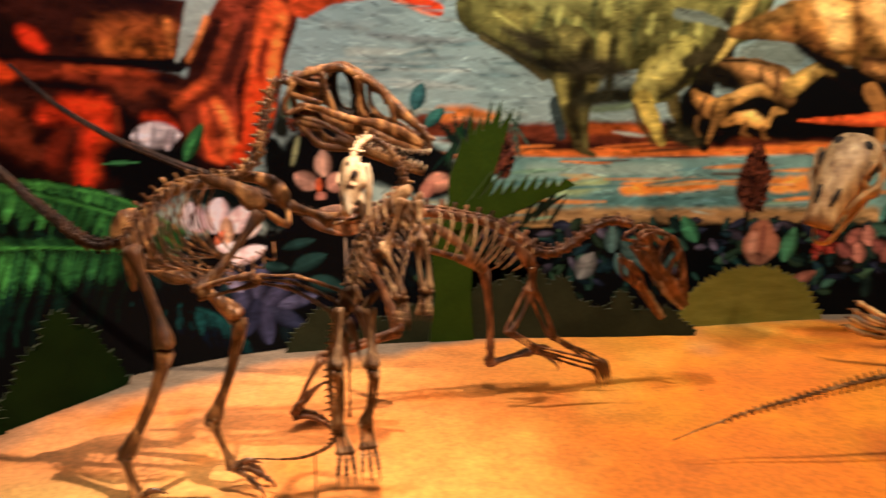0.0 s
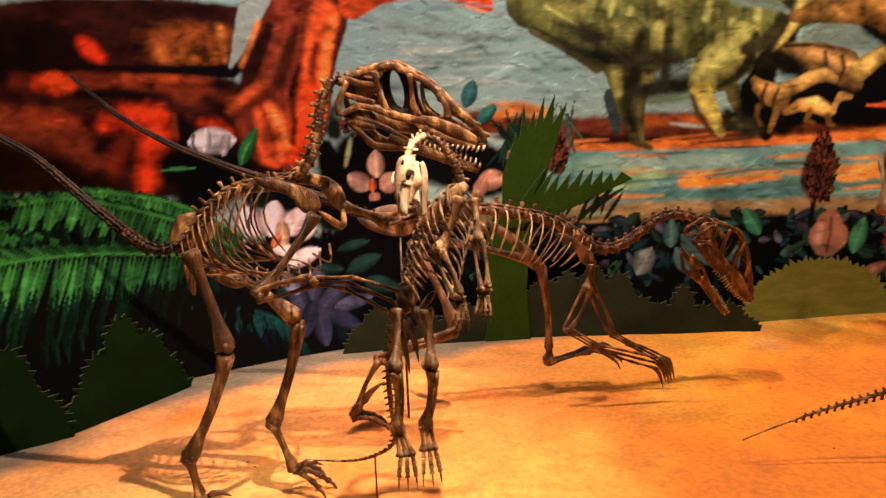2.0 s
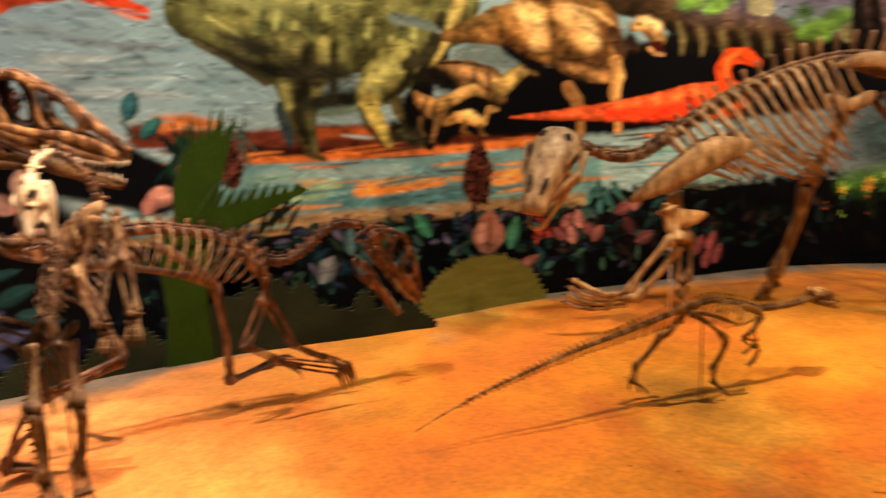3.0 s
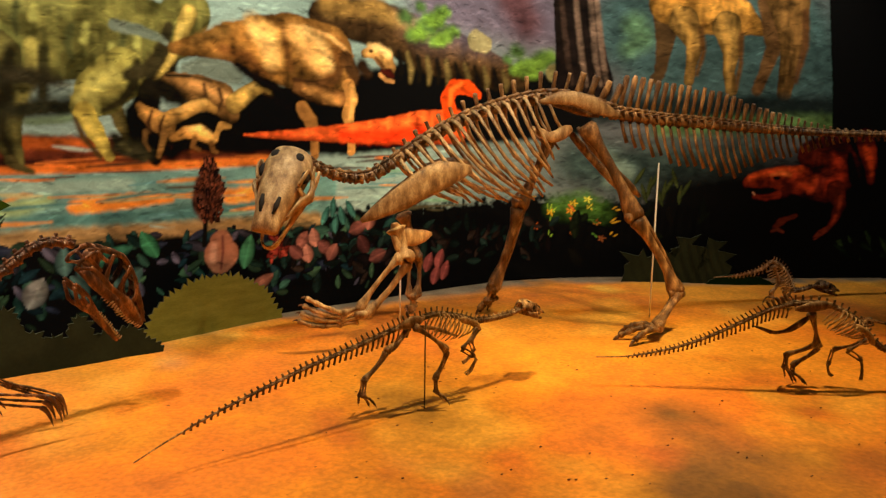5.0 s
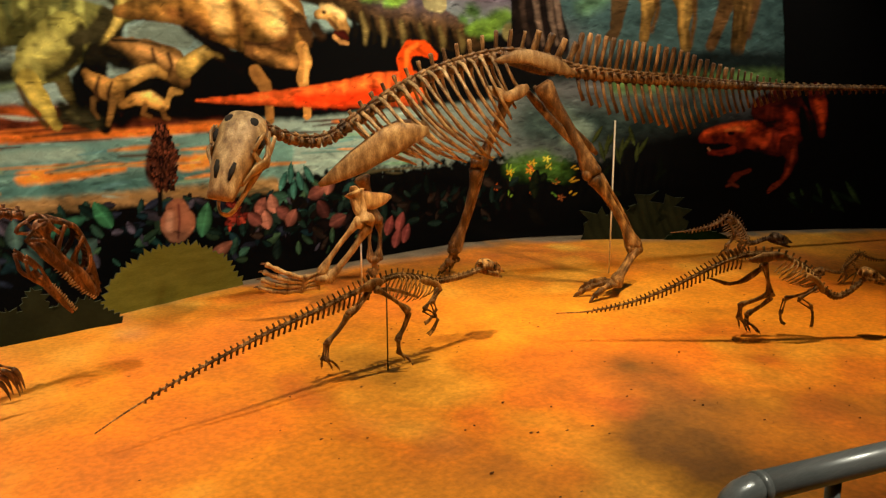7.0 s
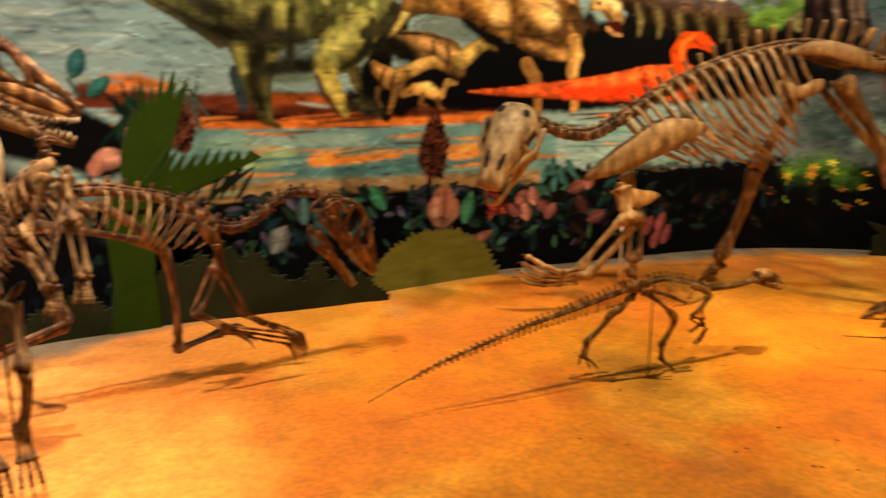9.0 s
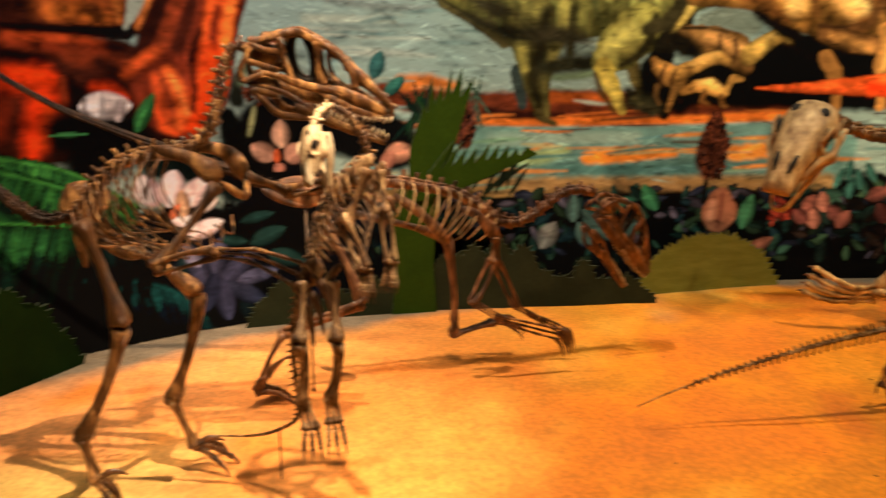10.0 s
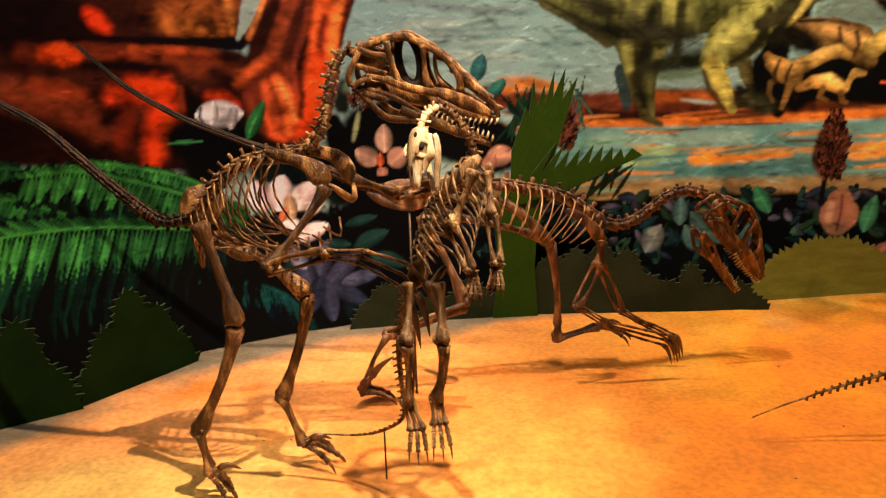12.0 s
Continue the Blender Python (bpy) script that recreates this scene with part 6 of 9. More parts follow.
leaf((150, 66, 48), 7.56, 0.52, 0.035, 0.015, 957, 0.5)
leaf((128, 50, 38), 7.53, 0.52, 0.035, 0.015, 990, 0.5)
leaf((96, 36, 28), 7.57, 0.46, 0.035, 0.016, 1023, 0.5)
leaf((150, 66, 48), 7.56, 0.58, 0.035, 0.015, 1056, 0.5)
leaf((128, 50, 38), 7.50, 0.46, 0.035, 0.015, 1089, 0.5)
leaf((96, 36, 28), 7.63, 0.49, 0.036, 0.016, 1122, 0.5)
leaf((150, 66, 48), 7.55, 0.51, 0.035, 0.015, 1155, 0.5)
leaf((128, 50, 38), 7.55, 0.49, 0.035, 0.015, 1188, 0.5)
leaf((96, 36, 28), 7.57, 0.53, 0.035, 0.015, 1221, 0.5)
leaf((150, 66, 48), 7.51, 0.51, 0.035, 0.015, 1254, 0.5)
leaf((128, 50, 38), 7.59, 0.46, 0.036, 0.016, 1287, 0.5)
leaf((96, 36, 28), 7.54, 0.60, 0.035, 0.015, 1320, 0.5)
leaf((150, 66, 48), 7.50, 0.43, 0.035, 0.015, 1353, 0.5)
leaf((128, 50, 38), 7.55, 0.51, 0.035, 0.015, 1386, 0.5)
leaf((96, 36, 28), 7.54, 0.52, 0.035, 0.015, 1419, 0.5)
leaf((150, 66, 48), 7.56, 0.48, 0.035, 0.015, 1452, 0.5)
leaf((128, 50, 38), 7.57, 0.56, 0.035, 0.015, 1485, 0.5)
leaf((96, 36, 28), 7.50, 0.49, 0.035, 0.015, 1518, 0.5)
leaf((150, 66, 48), 7.61, 0.48, 0.036, 0.016, 1551, 0.5)
leaf((128, 50, 38), 7.51, 0.60, 0.035, 0.015, 1584, 0.5)
leaf((96, 36, 28), 7.55, 0.51, 0.035, 0.015, 1617, 0.5)
leaf((150, 66, 48), 7.56, 0.52, 0.035, 0.015, 1650, 0.5)
leaf((128, 50, 38), 7.52, 0.52, 0.035, 0.015, 1683, 0.5)
leaf((96, 36, 28), 7.57, 0.47, 0.035, 0.016, 1716, 0.5)
leaf((150, 66, 48), 7.56, 0.58, 0.035, 0.015, 1749, 0.5)
leaf((128, 50, 38), 7.50, 0.45, 0.035, 0.015, 1782, 0.5)
leaf((96, 36, 28), 7.63, 0.51, 0.036, 0.016, 1815, 0.5)
leaf((150, 66, 48), 7.55, 0.51, 0.035, 0.015, 1848, 0.5)
leaf((128, 50, 38), 7.55, 0.49, 0.035, 0.015, 1881, 0.5)
leaf((96, 36, 28), 7.57, 0.54, 0.035, 0.015, 1914, 0.5)
leaf((150, 66, 48), 7.51, 0.50, 0.035, 0.015, 1947, 0.5)
leaf((150, 100, 80), 7.42, 0.26, 0.115, 0.053, 30, 0.5)
leaf((70, 96, 90), 6.04, 0.57, 0.096, 0.060, 90, 0.5)
leaf((70, 96, 90), 6.17, 0.49, 0.097, 0.061, 130, 0.5)
leaf((70, 96, 90), 6.30, 0.40, 0.098, 0.061, 170, 0.5)
leaf((70, 96, 90), 6.45, 0.42, 0.099, 0.062, 210, 0.5)
leaf((70, 96, 90), 6.12, 0.39, 0.097, 0.061, 120, 0.5)
leaf((118, 118, 112), 5.86, 0.39, 0.104, 0.080, 60, 0.5)
stroke((22, 38, 34), [(3.34, 1.01, 0.085), (3.51, 0.99, 0.106), (3.70, 0.98, 0.114), (3.77, 0.84, 0.089)], 0.4, 0.4, 0)
# pink and white water flowers, dark leaves
stroke((13, 14, 17), [(3.98, 1.20, 0.156), (4.27, 1.23, 0.183), (4.56, 1.15, 0.187), (4.80, 1.04, 0.164)], 0.35, 0.3, 0)
stroke((16, 18, 24), [(3.91, 1.00, 0.244), (4.12, 0.81, 0.247), (3.82, 0.48, 0.211), (4.33, 0.46, 0.254)], 0.5, 0.3, 0)
stroke((18, 20, 20), [(2.90, 1.20, 0.131), (3.18, 1.15, 0.167), (2.98, 1.03, 0.132)], 0.6, 0.3, 0)
leaf((215, 206, 198), 3.11, 1.33, 0.133, 0.080, 0, 0.2)
leaf((235, 226, 217), 3.07, 1.34, 0.066, 0.036, 80, 0.3)
leaf((184, 173, 167), 3.18, 1.31, 0.073, 0.030, 75, 0.3)
stroke((60, 48, 44), [(3.01, 1.37, 0.007), (3.00, 1.32, 0.010), (3.02, 1.28, 0.007)], 0.5, 0.1, 0)
leaf((52, 110, 60), 3.31, 1.29, 0.121, 0.044, 62, 0.5)
leaf((74, 150, 80), 3.29, 1.26, 0.054, 0.013, 62, 0.5)
leaf((60, 120, 70), 2.91, 1.19, 0.092, 0.013, 0, 0.5)
leaf((248, 215, 213), 3.29, 0.86, 0.102, 0.074, 120, 0.3)
leaf((250, 228, 224), 3.42, 0.86, 0.109, 0.082, 80, 0.3)
leaf((250, 225, 217), 3.56, 0.83, 0.103, 0.076, 50, 0.3)
leaf((250, 226, 224), 3.59, 0.61, 0.111, 0.055, 20, 0.3)
leaf((226, 209, 206), 3.48, 0.65, 0.089, 0.055, -30, 0.3)
leaf((199, 162, 128), 3.47, 0.77, 0.082, 0.048, 90, 0.3)
leaf((194, 113, 77), 3.43, 0.73, 0.048, 0.027, 60, 0.3)
leaf((250, 235, 226), 3.62, 0.76, 0.069, 0.041, 40, 0.3)
leaf((190, 153, 128), 4.07, 1.14, 0.084, 0.059, 90, 0.25)
leaf((184, 145, 123), 3.96, 1.04, 0.084, 0.063, 150, 0.25)
leaf((177, 133, 112), 4.15, 1.02, 0.070, 0.070, 40, 0.25)
leaf((194, 96, 55), 4.04, 1.01, 0.042, 0.028, 90, 0.25)
leaf((163, 113, 95), 4.05, 0.94, 0.028, 0.049, 90, 0.25)
leaf((175, 125, 101), 4.82, 0.99, 0.095, 0.073, 10, 0.2)
leaf((168, 113, 92), 4.75, 0.95, 0.066, 0.051, 60, 0.2)
stroke((150, 156, 110), [(3.92, 1.30, 0.010), (3.90, 1.22, 0.017), (3.88, 1.14, 0.010)], 0.4, 0.2, 0)
leaf((58, 104, 100), 4.69, 1.54, 0.087, 0.054, 70, 0.25)
leaf((52, 104, 92), 4.80, 1.41, 0.087, 0.044, 40, 0.25)
stroke((50, 84, 74), [(4.64, 1.45, 0.011), (4.69, 1.36, 0.011)], 0.4, 0.2, 0)
leaf((24, 48, 40), 4.90, 1.19, 0.161, 0.015, 45, 0.5)
leaf((32, 56, 40), 4.96, 1.22, 0.162, 0.015, 52, 0.5)
leaf((40, 64, 40), 5.03, 1.24, 0.162, 0.015, 59, 0.5)
leaf((24, 72, 40), 4.94, 1.27, 0.162, 0.015, 66, 0.5)
leaf((32, 48, 40), 5.00, 1.29, 0.162, 0.015, 73, 0.5)
leaf((40, 56, 40), 4.92, 1.21, 0.161, 0.015, 80, 0.5)
leaf((24, 64, 40), 4.98, 1.23, 0.162, 0.015, 87, 0.5)
leaf((32, 72, 40), 5.05, 1.26, 0.162, 0.015, 94, 0.5)
leaf((40, 48, 40), 4.96, 1.28, 0.162, 0.015, 101, 0.5)
leaf((24, 56, 40), 5.02, 1.20, 0.162, 0.015, 108, 0.5)
leaf((32, 64, 40), 4.94, 1.23, 0.162, 0.015, 115, 0.5)
leaf((40, 72, 40), 5.00, 1.25, 0.162, 0.015, 122, 0.5)
leaf((24, 48, 40), 4.91, 1.28, 0.161, 0.015, 129, 0.5)
leaf((32, 56, 40), 4.98, 1.19, 0.162, 0.015, 136, 0.5)
leaf((70, 92, 74), 5.20, 1.34, 0.149, 0.011, 60, 0.5)
leaf((70, 92, 74), 5.25, 1.30, 0.149, 0.011, 66, 0.5)
leaf((70, 92, 74), 5.30, 1.26, 0.150, 0.011, 72, 0.5)
leaf((70, 92, 74), 5.35, 1.33, 0.150, 0.011, 78, 0.5)
leaf((70, 92, 74), 5.21, 1.29, 0.149, 0.011, 84, 0.5)
leaf((70, 92, 74), 5.26, 1.25, 0.149, 0.011, 90, 0.5)
leaf((70, 92, 74), 5.30, 1.32, 0.150, 0.011, 96, 0.5)
leaf((70, 92, 74), 5.35, 1.28, 0.150, 0.011, 102, 0.5)
leaf((70, 92, 74), 5.21, 1.24, 0.149, 0.011, 108, 0.5)
leaf((70, 92, 74), 5.26, 1.31, 0.149, 0.011, 114, 0.5)
leaf((70, 92, 74), 5.31, 1.27, 0.150, 0.011, 120, 0.5)
leaf((70, 92, 74), 5.36, 1.33, 0.150, 0.011, 126, 0.5)
stroke((120, 70, 58), [(5.27, 1.27, 0.052), (5.26, 1.16, 0.082), (5.26, 1.07, 0.052)], 0.5, 0.7, 0)
leaf((34, 46, 30), 5.33, 0.86, 0.128, 0.015, 10, 0.5)
leaf((34, 46, 30), 5.41, 0.81, 0.129, 0.015, 15, 0.5)
leaf((34, 46, 30), 5.48, 0.85, 0.130, 0.015, 20, 0.5)
leaf((34, 46, 30), 5.55, 0.80, 0.130, 0.015, 25, 0.5)
leaf((34, 46, 30), 5.62, 0.84, 0.131, 0.015, 30, 0.5)
leaf((34, 46, 30), 5.35, 0.80, 0.129, 0.015, 35, 0.5)
leaf((34, 46, 30), 5.42, 0.84, 0.129, 0.015, 40, 0.5)
leaf((34, 46, 30), 5.50, 0.78, 0.130, 0.015, 45, 0.5)
leaf((34, 46, 30), 5.57, 0.82, 0.130, 0.015, 50, 0.5)
leaf((34, 46, 30), 5.64, 0.77, 0.131, 0.015, 55, 0.5)
leaf((34, 46, 30), 5.37, 0.82, 0.129, 0.015, 60, 0.5)
leaf((34, 46, 30), 5.44, 0.77, 0.130, 0.015, 65, 0.5)
leaf((34, 46, 30), 5.52, 0.81, 0.130, 0.015, 70, 0.5)
leaf((34, 46, 30), 5.59, 0.85, 0.130, 0.015, 75, 0.5)
leaf((72, 74, 98), 3.64, 0.41, 0.154, 0.070, 70, 0.3)
leaf((66, 68, 92), 3.77, 0.36, 0.156, 0.064, 40, 0.3)
leaf((60, 62, 84), 3.54, 0.37, 0.140, 0.063, 110, 0.3)
leaf((50, 54, 74), 3.80, 0.19, 0.157, 0.057, -30, 0.3)
leaf((56, 58, 80), 3.67, 0.17, 0.142, 0.064, -80, 0.3)
leaf((78, 80, 104), 3.88, 0.29, 0.128, 0.050, 10, 0.3)
leaf((48, 52, 74), 3.59, 0.22, 0.127, 0.057, -110, 0.3)
leaf((120, 118, 140), 3.50, 0.46, 0.083, 0.049, 120, 0.3)
leaf((36, 66, 62), 3.96, 0.53, 0.120, 0.057, 20, 0.5)
leaf((36, 66, 62), 4.07, 0.38, 0.129, 0.057, -20, 0.5)
leaf((36, 66, 62), 3.90, 0.65, 0.105, 0.035, 10, 0.5)
leaf((36, 66, 62), 3.75, 0.52, 0.084, 0.035, -10, 0.5)
# large ferns
stroke((10, 30, 22), [(1.81, 0.99, 0.077), (2.11, 0.96, 0.082), (2.44, 0.90, 0.087), (2.79, 0.83, 0.080)], 0.3, 0.4, 0)
stroke((10, 26, 20), [(1.83, 1.08, 0.076), (2.12, 1.04, 0.076), (2.51, 1.04, 0.076), (2.89, 0.92, 0.075), (3.16, 0.76, 0.065)], 0.3, 0.4, 0)
stroke((12, 34, 26), [(1.79, 0.85, 0.128), (2.14, 0.78, 0.138), (2.53, 0.69, 0.134), (2.89, 0.60, 0.126), (3.17, 0.50, 0.118)], 0.3, 0.4, 0)
stroke((8, 20, 18), [(1.81, 0.64, 0.130), (2.30, 0.49, 0.145), (2.90, 0.37, 0.160), (3.32, 0.27, 0.134)], 0.4, 0.4, 0)
frond([(3.56, 0.06), (3.39, 0.26), (3.12, 0.37), (2.92, 0.40)], 26, 0.10, 0.20, 150, -80, (12, 34, 38), (26, 78, 76))
frond([(3.30, 0.62), (2.96, 0.71), (2.70, 0.72)], 30, 0.06, 0.48, 140, -98, (10, 26, 28), (22, 56, 50), 0.018)
frond([(2.08, 1.13), (1.98, 1.14), (1.78, 1.10)], 16, 0.09, 0.12, 150, -130, (14, 46, 30), (60, 130, 64))
frond([(2.30, 0.86), (2.01, 0.99), (1.74, 1.00)], 26, 0.10, 0.13, 150, -125, (14, 46, 30), (70, 146, 68))
frond([(3.23, 0.78), (2.98, 0.95), (2.78, 1.04), (2.44, 1.12)], 40, 0.10, 0.17, 160, -120, (14, 46, 30), (80, 160, 74))
frond([(3.20, 0.70), (3.00, 0.84), (2.80, 0.94), (2.38, 1.08), (2.10, 1.09)], 52, 0.11, 0.20, 155, -115, (14, 44, 30), (74, 152, 70))
frond([(3.00, 0.68), (2.79, 0.73), (2.34, 0.80), (1.94, 0.82), (1.60, 0.80)], 58, 0.13, 0.44, 145, -112, (12, 40, 32), (78, 160, 74), 0.017)
stroke((20, 24, 22), [(3.76, 1.26, 0.047), (3.79, 1.14, 0.074), (3.82, 0.97, 0.075)], 0.3, 0.4, 0)
stroke((40, 44, 34), [(3.84, 1.47, 0.033), (3.82, 1.35, 0.047)], 0.5, 0.4, 0)
stroke((96, 110, 84), [(3.89, 1.56, 0.027), (3.85, 1.44, 0.020)], 0.8, 0.3, 0)
seed_head(4.04, 1.60, 0.087, 0.080, 90, 5)
seed_head(3.94, 1.39, 0.080, 0.060, 60, 6)
seed_head(7.04, 0.98, 0.11, 0.22, 230, 3)
seed_head(5.25, 1.16, 0.09, 0.14, 120, 4)
dabs(9000, 21, 1.0, 14.6)
dabs(15000, 22, 1.0, 14.0, (0.015, 0.05), 0.2)
CANVAS = np.clip(1.28 * CANVAS ** 1.12, 0.002, 0.9).astype(np.float32)


def build_mural(canvas):
    """The curved wall with its painting, and a plain wall behind and above it."""
    cols, rows = COLS, ROWS_UP
    xy = np.array([(p.x, p.y) for p in WALL])
    z = np.arange(rows) * STEP
    co = np.empty((rows, cols, 3), np.float32)
    co[..., 0], co[..., 1], co[..., 2] = xy[None, :, 0], xy[None, :, 1], z[:, None]
    i, j = np.meshgrid(np.arange(rows - 1), np.arange(cols - 1), indexing="ij")
    a = i * cols + j
    quads = np.stack([a, a + 1, a + cols + 1, a + cols], -1).reshape(-1, 4)
    me = bpy.data.meshes.new("mural")
    me.vertices.add(rows * cols)
    me.vertices.foreach_set("co", co.ravel())
    me.loops.add(quads.size)
    me.loops.foreach_set("vertex_index", quads.ravel().astype(np.int32))
    me.polygons.add(len(quads))
    me.polygons.foreach_set("loop_start", np.arange(0, quads.size, 4, dtype=np.int32))
    me.polygons.foreach_set("use_smooth", np.ones(len(quads), bool))
    me.update(calc_edges=True)
    layer = me.color_attributes.new("paint", "FLOAT_COLOR", "POINT")
    rgba = np.ones((rows * cols, 4), np.float32)
    rgba[:, :3] = canvas.reshape(-1, 3)
    layer.data.foreach_set("color", rgba.ravel())
    me.materials.append(mat("mural_paint", [(0.5, 0.5, 0.5), (0.6, 0.6, 0.6)], 7, 0.75, 0.06, 0.10, spec=0.04, attribute="paint"))
    tagged(new("mural", me), "curved painted wall mural of ancient swamp with browsing animals", "mural", "", "structure")
    # the masonry behind and the dark upper wall
    coarse = [WALL[k] for k in range(0, cols, 24)] + [WALL[-1]]
    g = Shape()
    for k, p in enumerate(coarse):
        t = unit(coarse[min(k + 1, len(coarse) - 1)] - coarse[max(k - 1, 0)])
        out = Vector((-t.y, t.x, 0))
        for d, zz in ((0.012, 0.0), (0.012, PAINT_TOP), (0.0, PAINT_TOP), (0.0, WALL_TOP), (0.25, WALL_TOP), (0.25, 0.0)):
            q = p + out * d
            g.v.append(Vector((q.x, q.y, zz)))
    for k in range(len(coarse) - 1):
        for m in range(6):
            m2 = (m + 1) % 6
            g.f.append((k * 6 + m, k * 6 + m2, k * 6 + 6 + m2, k * 6 + 6 + m))
    solid("wall_north", g, mat("upper_wall_paint", [(0.17, 0.21, 0.19), (0.25, 0.28, 0.25)], 2, 0.7, 0.1, 0.1), "curved wall behind and above the mural", "wall")


def build_floor():
    """One sheet of sand-painted concrete with low swells; its colours mottled, bare grey along the foot of the mural, a
    yellow pool of lamplight painted in under the raptor.
    """
    xs = np.linspace(-4.2, 11.4, 600)
    ys = np.concatenate([np.linspace(-4.0, 0.7, 16), np.linspace(0.72, 6.5, 230)])
    nx, ny = len(xs), len(ys)
    X, Y = np.meshgrid(xs, ys)

    def field(scale, seed, octaves=3):
        out = np.zeros(X.shape)
        for o in range(octaves):
            f, rng = scale * 2 ** o, np.random.default_rng(seed + o)
            g = rng.uniform(-1, 1, (int(11 * f) + 3, int(16.2 * f) + 3))
            px, py = (X + 4.3) * f, (Y + 4.1) * f
            ix, iy = px.astype(int), py.astype(int)
            fx, fy = px - ix, py - iy
            fx, fy = fx * fx * (3 - 2 * fx), fy * fy * (3 - 2 * fy)
            out += 0.6 ** o * ((g[iy, ix] * (1 - fx) + g[iy, ix + 1] * fx) * (1 - fy) + (g[iy + 1, ix] * (1 - fx) + g[iy + 1, ix + 1] * fx) * fy)
        return out / 1.5

    Z = 0.010 * field(0.9, 20) + 0.003 * field(5.0, 30) - 0.008
    sand, orange, yellow, umber, grey = [np.array(c) for c in ((0.60, 0.25, 0.024), (0.58, 0.175, 0.010), (0.68, 0.35, 0.05), (0.155, 0.072, 0.008), (0.24, 0.18, 0.115))]
    mix = lambda c, new, k: c + (new - c) * np.clip(k, 0, 1)[..., None]
    C = np.broadcast_to(sand, (*X.shape, 3)).copy()
    C = mix(C, orange, 0.5 + 1.3 * field(0.9, 40))
    # yellow mottling, plus the spot's hot pool painted in below the raptor
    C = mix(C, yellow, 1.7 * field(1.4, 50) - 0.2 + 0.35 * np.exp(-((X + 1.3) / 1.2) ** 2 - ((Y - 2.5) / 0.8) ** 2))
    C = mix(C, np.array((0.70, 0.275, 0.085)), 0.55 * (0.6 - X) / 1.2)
    C = mix(C, np.array((0.68, 0.20, 0.03)), (1.6 * field(2.4, 69) - 0.25) * np.clip((0.8 - X) / 1.0, 0, 1))
    C = mix(C, np.array((0.66, 0.19, 0.035)), (0.75 + 0.8 * field(2.2, 67)) * np.exp(-((X + 0.6) / 1.1) ** 2 - ((Y - 3.55) / 0.35) ** 2))
    # the cream heart of that pool of light, also put into the colour
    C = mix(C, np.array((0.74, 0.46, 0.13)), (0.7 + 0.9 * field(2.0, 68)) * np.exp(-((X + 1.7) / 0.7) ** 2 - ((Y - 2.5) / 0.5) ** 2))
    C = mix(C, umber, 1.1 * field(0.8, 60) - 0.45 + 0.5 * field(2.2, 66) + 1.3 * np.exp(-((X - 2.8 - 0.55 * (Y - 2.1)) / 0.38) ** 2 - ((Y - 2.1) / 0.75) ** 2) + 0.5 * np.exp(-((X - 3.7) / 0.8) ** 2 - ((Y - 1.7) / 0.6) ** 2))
    C = mix(C, grey, 0.9 * field(1.3, 65) - 0.62)
    C = mix(C, np.array((0.42, 0.085, 0.012)), 1.5 * field(1.7, 62) - 0.8)
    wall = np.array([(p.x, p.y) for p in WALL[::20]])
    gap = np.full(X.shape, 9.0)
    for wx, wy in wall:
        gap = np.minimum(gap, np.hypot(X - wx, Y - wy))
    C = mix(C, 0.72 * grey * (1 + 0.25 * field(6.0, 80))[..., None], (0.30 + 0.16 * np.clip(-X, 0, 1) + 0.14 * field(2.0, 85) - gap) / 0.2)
    C *= (1 + 0.18 * field(4.0, 90) + 0.15 * field(13.0, 95, 2))[..., None]
    i, j = np.meshgrid(np.arange(ny - 1), np.arange(nx - 1), indexing="ij")
    a = (i * nx + j).ravel()
    me = bpy.data.meshes.new("floor")
    me.from_pydata(np.stack([X, Y, Z], -1).reshape(-1, 3).tolist(), [], np.stack([a, a + 1, a + nx + 1, a + nx], -1).tolist())
    me.polygons.foreach_set("use_smooth", np.ones(len(me.polygons), bool))
    layer = me.color_attributes.new("paint", "FLOAT_COLOR", "POINT")
    rgba = np.ones((nx * ny, 4), np.float32)
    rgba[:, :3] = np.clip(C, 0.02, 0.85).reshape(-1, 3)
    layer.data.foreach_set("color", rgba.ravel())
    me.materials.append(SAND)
    tagged(new("floor", me), "orange painted sand floor with mottled stains and a painted pool of light", "floor", "", "structure")


def slab(name, lo, hi, label, category):
    g = Shape()
    (a, b, c), (d, e, f) = lo, hi
    g.v = [Vector(p) for p in ((a, b, c), (d, b, c), (d, e, c), (a, e, c), (a, b, f), (d, b, f), (d, e, f), (a, e, f))]
    g.f = [(3, 2, 1, 0), (4, 5, 6, 7), (0, 1, 5, 4), (1, 2, 6, 5), (2, 3, 7, 6), (3, 0, 4, 7)]
    return solid(name, g, PLASTER, label, category)


def pebbles(n):
    """Crumbs and grit lying on the sand."""
    g, rng = Shape(), random.Random(5)
    for _ in range(n):
        x, y = rng.triangular(-2.2, 6.0, 3.6), rng.uniform(1.5, 4.2)
        r = rng.uniform(0.002, 0.006)
        z = -0.006
        g.ball((x, y, z), (r * rng.uniform(1, 2.2), r, r * 0.6), None, 3, 5)
    solid("grit", g, mat("dark_grit", [(0.08, 0.035, 0.015), (0.2, 0.09, 0.04)], 20, 0.8, 0.2, 0.0), "dark crumbs of grit on the sand floor", "grit", "stuff", True)


